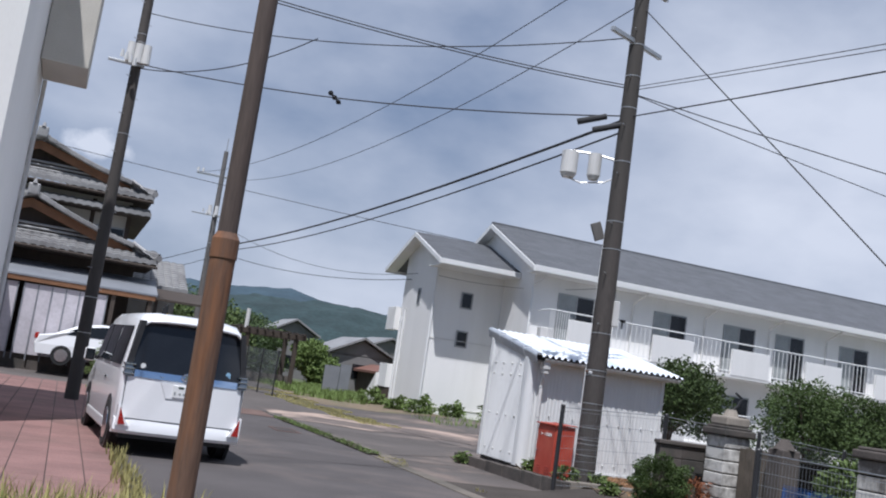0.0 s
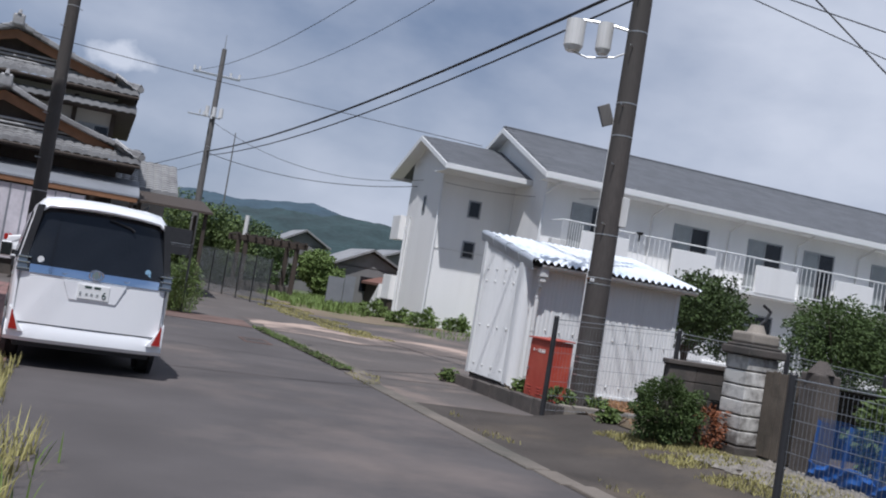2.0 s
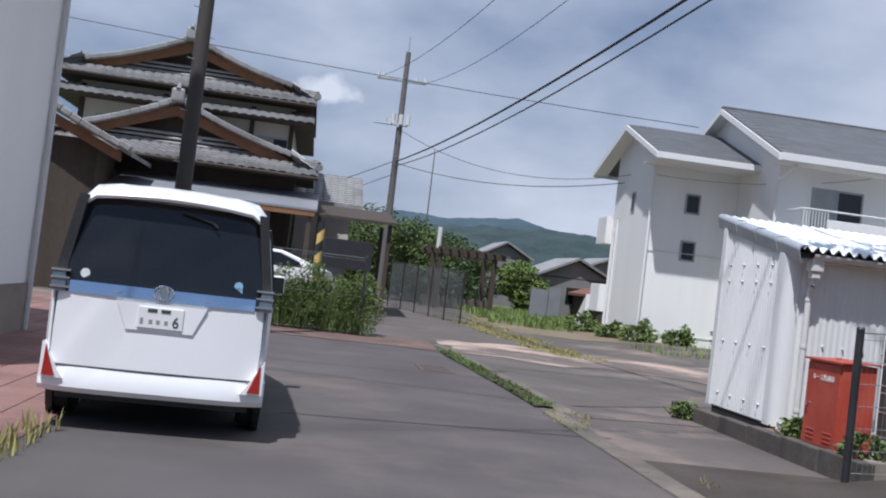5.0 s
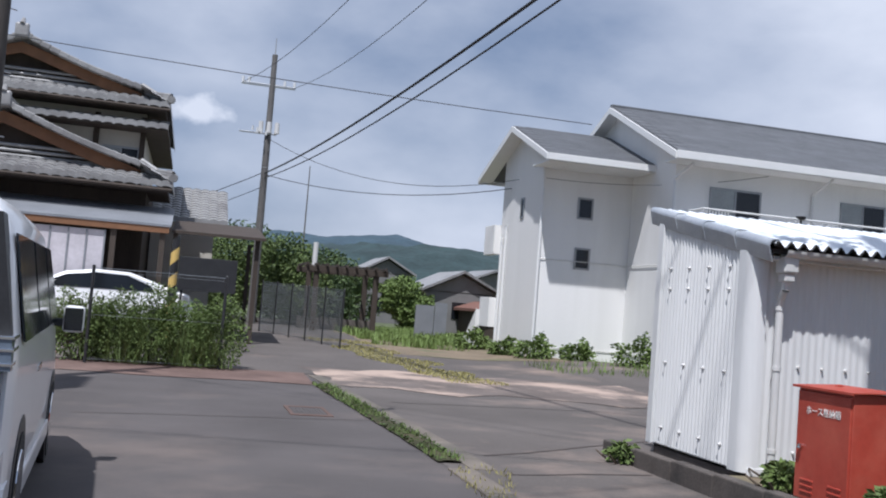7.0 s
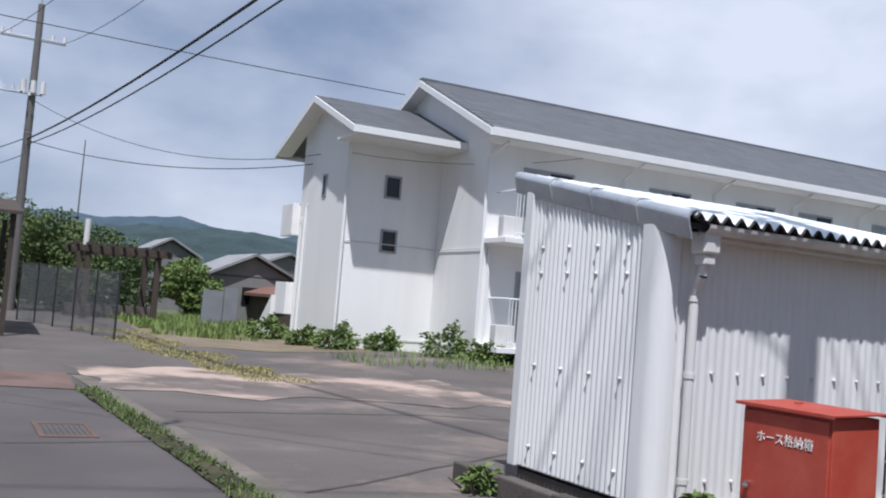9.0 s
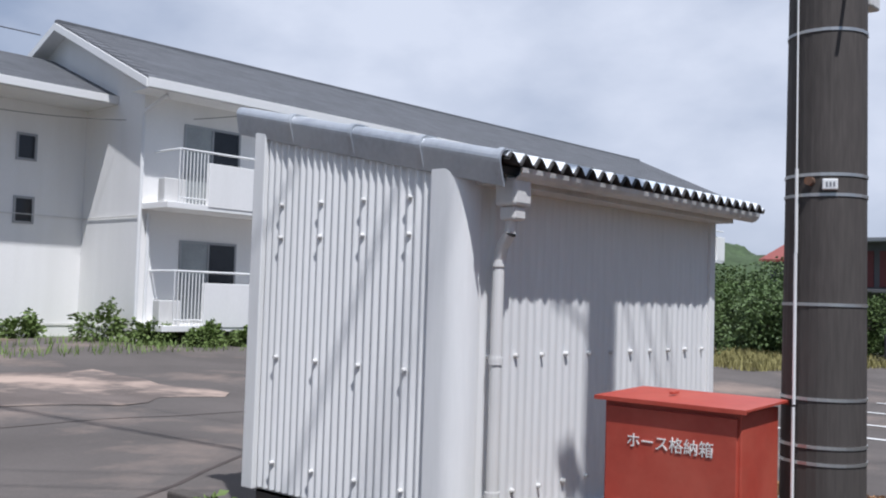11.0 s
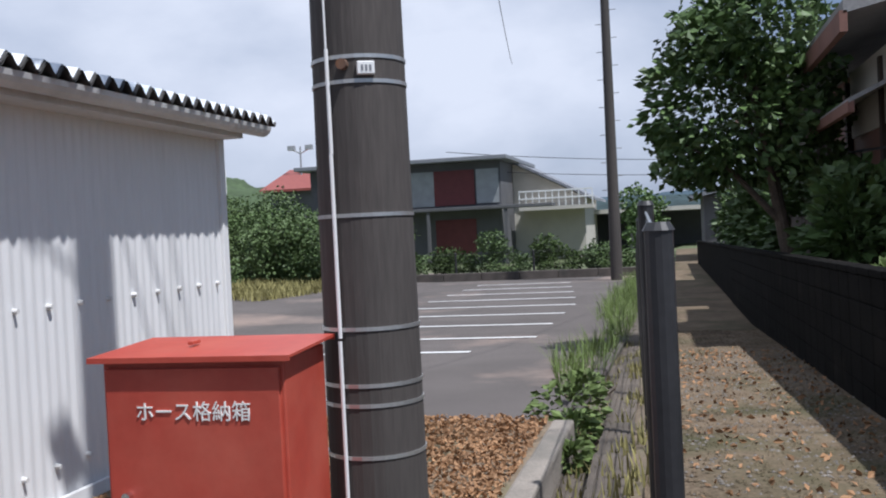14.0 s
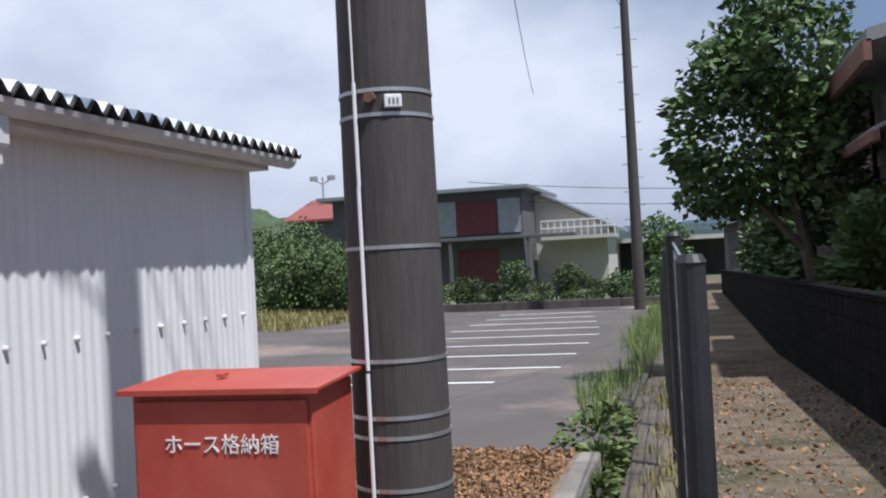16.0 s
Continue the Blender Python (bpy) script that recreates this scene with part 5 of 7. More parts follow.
        rod(bm, (17.70, 34.22, zb + 1.47), (17.70, YA, zb + 1.47), 0.028, seg=8)
        part("top_rail", bm, M_WHITEPAINT, bl)
        bm = B()
        rod(bm, (17.70, 34.22, zb + 0.28), (XB - 0.5, 34.22, zb + 0.28), 0.02, seg=6)
        part("bottom_rail", bm, M_WHITEPAINT, bl)
        for k in range(8):
            x = 18.5 + 3.9 * k
            bm = B()
            box(bm, x, min(x + 1.95, XB - 0.5), 34.13, 34.27, zb + 0.1, zb + 1.2, 0.012)
            part("parapet_panel", bm, M_STUCCO, bl, "solid white parapet panel")
            for q in range(9):
                xx = x - 0.8 + 0.1 * q if k == 0 else x + 2.0 + 0.22 * q - 3.9 + 0.0
                if xx < 17.7 or (k and xx < x - 1.9):
                    continue
                bm = B()
                rod(bm, (xx, 34.22, zb + 0.15), (xx, 34.22, zb + 1.47), 0.014, seg=6)
                part("baluster", bm, M_WHITEPAINT, bl)
        bm = B()
        box(bm, 17.45, 18.05, 34.45, 34.75, zb + 0.15, zb + 0.75, 0.02)
        part("air_conditioner", bm, M_PIPE, bl, "off-white air conditioner unit")
    # downpipes and wall cables
    for pts in ([(14.24, 38.15, -0.1), (14.24, 38.15, 3.5)], [(14.26, 38.2, 3.5), (14.26, 38.2, 6.3)], [(17.30, 35.28, -0.1), (17.30, 35.28, 5.9), (17.5, 34.6, 6.3)], [(17.55, 35.28, -0.1), (17.55, 35.28, 3.4)], [(14.24, 42.0, 0), (14.24, 42.0, 4.2)], [(14.24, 41.6, 0), (14.24, 41.6, 4.6)]):
        bm = B()
        tube(bm, pts, 0.05, 8)
        part("downpipe", bm, M_WHITEPAINT, a, "white rainwater pipe")
    for x in (22.0, 25.6, 29.0, 32.2, 36.0):
        bm = B()
        tube(bm, [(x, 35.28, 3.6), (x, 35.28, 5.9), (x + 0.2, 34.6, 6.35)], 0.04, 8)
        part("downpipe", bm, M_PIPE, a)
    for z in (0.55, 3.35):
        bm = B()
        tube(bm, [(14.27, 38.22, z), (17.3, 38.22, z)], 0.012, 6)
        tube(bm, [(17.32, 38.2, z), (17.32, 35.3, z)], 0.012, 6)
        part("wall_cable", bm, M_PIPE, a)
    bm = B()
    rod(bm, (20.9, 34.22, 4.95), (20.9, 34.22, 5.05), 0.10, 0.16, 10)
    rod(bm, (20.9, 34.22, 4.7), (20.9, 34.22, 4.95), 0.03, seg=8)
    part("balcony_lamp", bm, M_BLACK, a)
    # side balconies and outside stair on the far side of the tower
    for z in (1.0, 3.6):
        bm = B()
        box(bm, 14.05, 14.32, 42.36, 43.5, z, z + 1.05, 0.01)
        part("landing_wall", bm, M_STUCCO, a)
    bm = B()
    prism(bm, [(42.4, 0.0), (44.4, 0.0), (42.4, 1.6)], "x", 13.6, 13.75)
    part("stair_string", bm, M_STUCCO, a)


apartment()


# ---- old tiled house ----
def kawara_slope(name, parent, a0, a1, p0, z0, p1, z1, axis, pitch=0.30):
    """A tiled slope: rolls run from the eave line p0,z0 up to p1,z1; a0..a1 lies along the eave."""
    L = math.hypot(p1 - p0, z1 - z0)
    n = max(2, int((a1 - a0) / pitch) * 5)
    m = max(2, int(L / 0.28))
    bm = B()
    g = []
    for j in range(m + 1):
        for e in ((0, 1) if j < m else (0,)):
            tt = (j + e * 0.999) / m
            p, z = p0 + (p1 - p0) * tt, z0 + (z1 - z0) * tt + 0.035 * (1 - e) + 0.10 * (tt - 0.5) ** 2
            row = []
            for i in range(n + 1):
                u = a0 + (a1 - a0) * i / n
                w = 0.045 * (abs(math.sin(math.pi * i / 5.0)) ** 0.7)
                row.append(bm.verts.new((u, p, z + w) if axis == "x" else (p, u, z + w)))
            g.append(row)
    for r0, r1 in zip(g, g[1:]):
        for i in range(n):
            bm.faces.new((r0[i], r0[i + 1], r1[i + 1], r1[i]))
    low = [bm.verts.new(v.co - Vector((0, 0, 0.16))) for v in g[0]]
    for i in range(n):
        bm.faces.new((g[0][i], low[i], low[i + 1], g[0][i + 1]))
    return part(name, bm, M_KAWARA, parent, "smoked grey rolled roof tiles")


def ridge(parent, pts, r=0.13):
    bm = B()
    for q in range(3):
        tube(bm, [Vector(p) + Vector((0, 0, r * 0.75 * q)) for p in pts], r * (1.0 - 0.16 * q), 10)
    part("ridge_tiles", bm, M_KAWARA, parent, "stacked ridge tiles")


def verge_tiles(parent, x0, z0, x1, z1, y):
    n = int(math.hypot(x1 - x0, z1 - z0) / 0.27)
    for k in range(n):
        t = (k + 0.5) / n
        x, z = x0 + (x1 - x0) * t, z0 + (z1 - z0) * t + 0.55 * ((t - 0.5) ** 2 - 0.25) * 0.9
        bm = B()
        box(bm, -0.15, 0.15, -0.14, 0.14, -0.11, 0.06, 0.03, pose(x, y, z + 0.06, 0, -math.degrees(math.atan2(z1 - z0, x1 - x0)), 0))
        part("verge_tile", bm, M_KAWARA, parent)


def gable_end(parent, xc, za, xl, xr, ze, y, depth, skirt):
    """One gabled roof end facing the lane, with its tiled skirt below."""
    zl = ze + 0.42
    for xe in (xl + 0.9, xr - 0.9):
        lo, hi = sorted((xe, xc))
        kawara_slope("gable_slope", parent, y, y + depth, xe, zl, xc, za - 0.12, "y")
        verge_tiles(parent, xe, zl, xc, za - 0.05, y)
        bm = B()
        prism(bm, [(xe, zl - 0.42), (xc, za - 0.52), (xc, za - 0.20), (xe, zl - 0.08)], "y", y + 0.10, y + 0.17)
        part("barge_board", bm, M_BROWNWOOD, parent, "brown timber barge board")
    bm = B()
    prism(bm, [(xl + 1.0, zl - 0.25), (xr - 1.0, zl - 0.25), (xc, za - 0.25)], "y", y + 0.55, y + 0.65)
    part("gable_wall", bm, M_DARKWOOD, parent, "dark recessed gable boarding")
    for k in range(3):
        bm = B()
        z = zl - 0.02 + 0.14 * k
        w = (xr - xl) / 2 - 1.3 - 0.45 * k
        rod(bm, (xc - w, y + 0.30, z), (xc + w, y + 0.30, z), 0.045, seg=8)
        part("gable_ridge_tile", bm, M_KAWARA, parent, "row of ridge tiles at the gable foot")
    kawara_slope("skirt_roof", parent, xl, xr, y - skirt, ze - 0.05, y + 0.5, ze + 0.38, "x")
    for xe, s in ((xl, 1), (xr, -1)):
        kawara_slope("side_eave", parent, y - skirt, y + depth, xe, ze - 0.03, xe + s * 0.9, zl + 0.02, "y")
        ridge(parent, [(xe, y - skirt, ze + 0.1), (xe + s * 0.45, y - 0.1, ze + 0.22), (xe + s * 0.9, y + 0.2, zl + 0.08)], 0.09)
        bm = B()
        rod(bm, (xe, y - skirt - 0.05, ze + 0.12), (xe, y - skirt + 0.25, ze + 0.16), 0.11, 0.13, 10)
        part("corner_tile", bm, M_KAWARA, parent)
    ridge(parent, [(xc, y - 0.1, za), (xc, y + depth, za)], 0.14)
    bm = B()
    box(bm, xc - 0.20, xc + 0.20, y - 0.22, y - 0.08, za - 0.12, za + 0.30, 0.06)
    rod(bm, (xc, y - 0.2, za + 0.25), (xc, y - 0.05, za + 0.45), 0.09, 0.05, 8)
    part("ridge_end_tile", bm, M_KAWARA, parent, "ornate ridge end tile")
    bm = B()
    box(bm, xl + 0.12, xr - 0.12, y - skirt + 0.12, y + depth - 0.1, ze - 0.24, ze - 0.13)
    part("eave_soffit", bm, M_DARKWOOD, parent, "dark timber eave boards")
    bm = B()
    rod(bm, (xl, y - skirt - 0.05, ze - 0.16), (xr, y - skirt - 0.05, ze - 0.22), 0.05, seg=8)
    part("eaves_gutter", bm, M_DARKWOOD, parent)


def old_house():
    o = thing("tiled_house", (0, 0, 0), "old two-storey Japanese house with grey tiled gables", "house")
    bm = B()
    box(bm, -5.2, 1.95, 40.2, 49, 0, 6.9)
    part("upper_wall", bm, M_CREAM, o, "cream plaster wall with dark posts")
    bm = B()
    box(bm, -5.6, 2.3, 37.3, 49.5, 0, 4.2)
    part("lower_wall", bm, M_DARKWOOD, o, "dark timber lower wall")
    gable_end(o, -1.75, 8.60, -6.0, 2.65, 6.95, 39.9, 9.5, 0.75)
    kawara_slope("mid_eave", o, -6.0, 2.65, 39.15, 6.24, 40.3, 6.5, "x")
    bm = B()
    box(bm, -6.0, 2.65, 39.2, 49, 6.12, 6.22)
    part("mid_eave_soffit", bm, M_DARKWOOD, o)
    gable_end(o, -1.5, 6.02, -5.9, 3.0, 4.28, 36.9, 3.2, 0.8)
    for x0, x1 in ((0.75, 1.85), (-4.6, -2.8)):
        window_part(o, x0, x1, 4.75, 5.65, 40.2, sash=2, curtain=1)
    for x in (-5.1, -2.4, 0.55, 1.9):
        bm = B()
        box(bm, x - 0.08, x + 0.08, 40.12, 40.22, 4.2, 6.6)
        part("post", bm, M_DARKWOOD, o)
    # lean-to band below the lower gable and the covered front
    bm = B()
    slope_roof(bm, "x", -6.5, 3.1, 35.0, 3.02, 37.3, 3.62, 0.06)
    part("lean_to_roof", bm, M_GREYSHEET, o, "grey sheet lean-to roof")
    bm = B()
    box(bm, -6.5, 3.05, 35.02, 35.10, 2.86, 3.02)
    part("lean_to_beam", bm, M_BROWNWOOD, o)
    for x0, x1 in ((-6.3, -3.6), (-3.4, -1.3), (-1.1, 1.5)):
        bm = B()
        box(bm, x0, x1, 35.12, 35.16, 0.5, 2.80)
        part("front_screen", bm, M_LILAC, o, "pale translucent front screen")
        for k in range(7):
            bm = B()
            xx = x0 + (x1 - x0) * k / 6
            box(bm, xx - 0.02, xx + 0.02, 35.09, 35.12, 0.3, 2.82)
            part("screen_bar", bm, M_GREYSHEET, o)
    bm = B()
    box(bm, -6.5, 1.6, 35.2, 37.2, 0, 0.5)
    part("plinth", bm, M_CONC_DARK, o)
    for x in (1.7, 2.9):
        bm = B()
        box(bm, x - 0.07, x + 0.07, 35.1, 35.24, 0, 3.0)
        part("lean_to_post", bm, M_DARKWOOD, o)
    # porch gable at the left, with white topped barge
    bm = B()
    slope_roof(bm, "y", 32.9, 36, -1.9, 3.72, -4.6, 4.95, 0.12)
    part("porch_roof", bm, M_KAWARA, o, "tiled porch roof slope")
    verge_tiles(o, -1.95, 3.85, -4.6, 5.15, 32.9)
    bm = B()
    prism(bm, [(-2.2, 3.55), (-4.6, 4.62), (-4.6, 4.9), (-2.2, 3.82)], "y", 33.0, 33.1)
    part("porch_barge_board", bm, M_BROWNWOOD, o, "orange brown timber barge board")
    bm = B()
    box(bm, -6.0, -2.9, 33.5, 35.9, 0, 4.1)
    part("porch_wall", bm, M_DARKWOOD, o)


old_house()


def side_house():
    """The small tiled annex and the carport right of the old house."""
    o = thing("annex_house", (0, 0, 0), "small cream annex with a tiled roof", "house")
    bm = B()
    box(bm, 2.35, 4.3, 41.3, 47, 0, 3.6)
    part("wall", bm, M_CREAM, o)
    kawara_slope("annex_roof", o, 2.3, 4.7, 40.9, 3.65, 44.2, 4.9, "x")
    c = thing("carport", (0, 0, 0), "weathered brown timber carport roof on posts", "carport")
    bm = B()
    slope_roof(bm, "x", 3.1, 5.6, 36.2, 2.95, 40.5, 3.5, 0.08)
    part("roof", bm, M_DARKWOOD, c, "dark brown sheet roof")
    for x in (3.2, 5.4):
        for y in (36.5, 40.2):
            bm = B()
            box(bm, x - 0.06, x + 0.06, y - 0.06, y + 0.06, -0.1, 3.0)
            part("post", bm, M_DARKWOOD, c)
    bm = B()
    box(bm, 3.4, 4.75, 33.0, 33.05, 1.45, 2.25, 0.006)
    s = whole("dark_notice_board", bm, M_BLACK, "plain dark grey board on two legs", "board")
    for x in (3.5, 4.65):
        bm = B()
        rod(bm, (x, 33.08, -0.1), (x, 33.08, 2.2), 0.03, seg=8)
        part("leg", bm, M_BLACK, s)
    p = thing("striped_post", (3.28, 33.3, 0), "yellow and black striped warning post", "post")
    for k in range(9):
        bm = B()
        rod(bm, (0, 0, 0.3 * k), (0, 0, 0.3 * k + 0.3), 0.10, seg=14)
        for q in bm.verts:
            q.co.z += 0.9 * q.co.x
        part("stripe", bm, M_YELLOW if k % 2 else M_BLACK, p)


side_house()


def white_building():
    b = thing("white_house", (0, 0, 0), "tall pale rendered house wall beside brick paving", "house")
    bm = B()
    box(bm, -9, -0.98, 15.5, 21.5, -0.1, 9.5)
    part("wall", bm, M_STUCCO, b)
    bm = B()
    box(bm, -0.97, -0.12, 19.6, 21.3, 6.4, 9.5, 0.02)
    part("bay_box", bm, M_CREAM, b, "projecting cream bay")
    bm = B()
    tube(bm, [(-0.92, 21.35, 0), (-0.92, 21.35, 6.4)], 0.045, 10)
    part("downpipe", bm, M_PIPE, b)
    bm = B()
    box(bm, -0.99, -0.88, 17.5, 18.0, 1.9, 2.5, 0.02)
    part("meter_box", bm, M_PIPE, b)
    bm = B()
    box(bm, -0.99, -0.94, 15.5, 21.3, -0.1, 0.7)
    part("base_course", bm, M_CONC, b)


white_building()


# ---- cars ----
def saloon(x, y, rz, paint, label, z):
    c = thing("car", (x, y, z, 0, 0, rz), label, "car")
    bm = B()
    prof = [(-2.1, 0.30), (-2.15, 0.62), (-2.05, 0.88), (-1.6, 0.98), (-0.85, 1.36), (-0.2, 1.46), (0.6, 1.44), (1.3, 1.2), (2.0, 0.98), (2.12, 0.70), (2.12, 0.32)]
    rings = []
    for w, k in ((-0.84, 0.93), (-0.76, 0.98), (0.76, 0.98), (0.84, 0.93)):
        rings.append([(px * (0.98 if abs(w) > 0.8 else 1), w * (0.84 if pz > 1.05 else 1), 0.3 + (pz - 0.3) * (k if pz > 0.6 else 1)) for px, pz in prof])
    ring_loft(bm, rings)
    part("body", bm, paint, c)
    for s in (-1, 1):
        bm = B()
        prism(bm, [(-1.45, 0.98), (-0.8, 1.27), (-0.15, 1.36), (0.55, 1.34), (1.1, 1.14), (1.2, 1.0)], "y", s * 0.76 - 0.02, s * 0.76 + 0.02)
        for q in bm.verts:
            q.co.y += s * 0.10 * (1.2 - q.co.z) * 0.6
        part("side_window", bm, M_GLASS, c, "dark side glass")
        bm = B()
        box(bm, 1.98, 2.13, s * 0.62 - 0.18, s * 0.62 + 0.18, 0.68, 0.84, 0.02)
        part("headlight", bm, M_LAMPCLEAR, c)
        bm = B()
        box(bm, -2.16, -2.05, s * 0.66 - 0.15, s * 0.66 + 0.15, 0.74, 0.92, 0.02)
        part("tail_lamp", bm, M_LAMPRED, c)
        for wx in (-1.3, 1.3):
            bm = B()
            rod(bm, (wx, s * 0.66, 0.31), (wx, s * 0.85, 0.31), 0.31, seg=20)
            w = part("wheel", bm, M_TYRE, c)
            bm = B()
            rod(bm, (wx, s * 0.85, 0.31), (wx, s * 0.865, 0.31), 0.2, seg=16)
            part("rim", bm, M_CHROME, w)
    return c


saloon(1.7, 34.1, 0, M_CARWHITE, "white hatchback parked before the old house", 0.35)


# ---- trees and bushes ----
def tree(x, y, z, lumps, n, leaf, material, label, trunk_h, r=0.12, seed=1, limbs=6, name="tree", group=""):
    t = thing(name, (x, y, z), label, "tree", group)
    rng = random.Random(seed)
    bm = B()
    top = Vector((lumps[0][0] * 0.4, lumps[0][1] * 0.4, trunk_h))
    rod(bm, (0, 0, -0.1), top * 0.5 + Vector((0.03, 0, 0)), r, r * 0.75, 10)
    rod(bm, top * 0.5 + Vector((0.03, 0, -0.02)), top, r * 0.75, r * 0.55, 10)
    part("trunk", bm, M_BARK, t)
    for k in range(limbs):
        l = lumps[k % len(lumps)]
        e = Vector((l[0] + rng.uniform(-0.5, 0.5) * l[3], l[1] + rng.uniform(-0.5, 0.5) * l[4], l[2] + rng.uniform(-0.2, 0.6) * l[5]))
        s = top * rng.uniform(0.6, 1.0)
        mid = s.lerp(e, 0.5) + Vector((0, 0, 0.1 * (e - s).length))
        bm = B()
        rod(bm, s, mid, r * 0.4, r * 0.25, 7)
        rod(bm, mid, e, r * 0.25, r * 0.08, 7)
        part("limb", bm, M_BARK, t)
    part("crown", leaves_mesh("crown", blobs(seed, lumps, n), leaf, material, seed), None, t, "dense leafy crown")
    return t


def lumpy(seed, n, rx, ry, z0, z1, size):
    rng = random.Random(seed)
    out = []
    for k in range(n):
        a = rng.uniform(0, 2 * math.pi)
        q = rng.uniform(0.1, 0.85)
        z = rng.uniform(z0, z1)
        s = size * rng.uniform(0.7, 1.15)
        out.append((rx * q * math.cos(a), ry * q * math.sin(a), z, s, s, s * rng.uniform(0.65, 0.95)))
    return out


# tree beside the path, with large glossy leaves
tree(19.5, 12.55, h(19.5, 12.4), [(0.3, 0.9, 3.1, 1.0, 1.1, 1.1), (0.3, 0.1, 3.0, 0.9, 0.8, 1.0), (0.1, 0.35, 4.3, 0.9, 0.85, 0.8), (0.2, 1.35, 2.5, 0.6, 0.6, 0.5), (0.2, 0.55, 4.95, 0.6, 0.55, 0.5), (-0.1, 1.1, 3.9, 0.6, 0.6, 0.7)], 7000, 0.095, M_LEAF, "dense dark green broadleaf tree over the path wall", 2.4, 0.13, 11)
# trees behind the shed, before the apartment block
tree(15.6, 22.3, h(15.6, 22.3), lumpy(3, 12, 1.5, 1.5, 1.4, 2.75, 0.72), 11000, 0.06, M_LEAF_DARK, "round green garden tree in the parking yard", 1.5, 0.12, 3, group="yard trees")
tree(22.0, 24.4, h(22.0, 24.4), lumpy(5, 15, 2.6, 1.8, 1.5, 2.9, 0.92), 17000, 0.06, M_LEAF_DARK, "broad green garden tree in the parking yard", 1.4, 0.12, 5, group="yard trees")
tree(29.5, 29.0, h(29.5, 29), lumpy(8, 13, 2.6, 1.9, 1.4, 3.0, 0.95), 14000, 0.07, M_LEAF_DARK, "low broad green tree before the apartment block", 1.4, 0.12, 8, group="yard trees")
# wood and hedge beyond the yard
for k, (x, y, s) in enumerate(((38, 27.6, 1.2), (40.5, 29.8, 1.35), (41, 32.5, 1.3), (43, 26.6, 1.3), (45, 33, 1.4))):
    tree(x, y, h(x, y), lumpy(20 + k, 12, 1.6 * s, 1.6 * s, 0.4, 1.75 * s, 0.8 * s), 9000, 0.09, M_LEAF_DARK if k > 2 else M_LEAF_BUSH, "overgrown green tree at the yard edge", 1.6, 0.12, 20 + k, group="yard edge trees")
# woodland behind the driveway fence
for k, (x, y, s) in enumerate(((6.6, 52, 1.15), (9.3, 55, 1.1), (4.6, 56, 1.3), (12.2, 63, 0.9), (14.2, 57, 0.75), (8.0, 60, 1.5))):
    tree(x, y, h(x, y), lumpy(40 + k, 11, 1.9 * s, 1.7 * s, 0.8, 3.0 * s, 1.05 * s), 11000, 0.10, M_LEAF_BUSH if k % 2 else M_LEAF_BRIGHT, "bright green overgrown tree behind the driveway fence", 1.8, 0.13, 40 + k, group="driveway trees")


def bush(x, y, z, lumps, n, leaf, material, label, seed, name="bush"):
    b = thing(name, (x, y, z), label, "bush")
    for k in range(5):
        a = 1.26 * k
        bm = B()
        rod(bm, (0.06 * math.cos(a), 0.06 * math.sin(a), -0.05), (0.3 * math.cos(a), 0.3 * math.sin(a), lumps[0][2]), 0.016, 0.008, 6)
        part("stem", bm, M_BARK, b)
    part("foliage", leaves_mesh("foliage", blobs(seed, lumps, n, 0.4), leaf, material, seed), None, b)
    return b


bush(8.98, 12.12, h(8.98, 12.12), [(0, 0, 0.25, 0.22, 0.25, 0.28)], 900, 0.03, M_RUSTLEAF, "small rust-red shrub beside the clipped bush", 33, "rusty_shrub")
bush(8.5, 12.25, h(8.5, 12.25), [(0, 0, 0.38, 0.40, 0.40, 0.38)], 11000, 0.02, M_LEAF_DARK, "round clipped dark green bush beside gate pillar", 31, "clipped_bush")
for k in range(5):
    x = 1.75 + 0.62 * k
    bush(x, 28.6 + 0.15 * (k % 2), 0.0, [(0, 0, 0.55, 0.62, 0.5, 0.55), (0.15, 0.1, 0.85 + 0.16 * (k % 3), 0.36, 0.33, 0.40), (-0.25, -0.05, 0.95 - 0.14 * (k % 3), 0.25, 0.3, 0.38)], 4800, 0.034, M_LEAF_BRIGHT, "tall feathery green weeds beside the driveway", 60 + k, "weed_clump")
for x, y, s in ((14.1, 37.6, 0.5), (15.4, 37.3, 0.42), (16.6, 35.6, 0.6), (17.4, 34.6, 0.45), (13.6, 39.0, 0.4), (13.2, 41.5, 0.5), (19.5, 33.8, 0.35), (18.4, 33.9, 0.4)):
    bush(x, y, h(x, y) - 0.05, [(0, 0, s * 0.6, s * 1.3, s, s * 0.7), (0.2, 0, s, s * 0.5, s * 0.5, s * 0.7)], 700, 0.085, M_LEAF_BRIGHT, "green weeds growing against the apartment wall", int(x * 10), "weed_clump")
for x, y, z, s in ((8.33, 18.9, 0.0, 0.16), (8.62, 16.45, 0.19, 0.16), (8.60, 15.1, 0.19, 0.2), (9.2, 15.08, 0.19, 0.15), (11.2, 14.82, h(11.2, 14.8), 0.17), (12.2, 14.9, h(12.2, 14.9), 0.2), (14.5, 15.05, h(14.5, 15.05), 0.2), (12.7, 15.0, h(12.7, 15.0), 0.3), (8.55, 13.6, 0.22, 0.14), (9.0, 17.0, 0.19, 0.12)):
    bush(x, y, z, [(0, 0, s * 0.7, s * 1.1, s, s * 0.8)], 260, 0.05, M_LEAF_BRIGHT, "small fresh green weed clump by a kerb", int(x * 31 + y), "weed_clump")

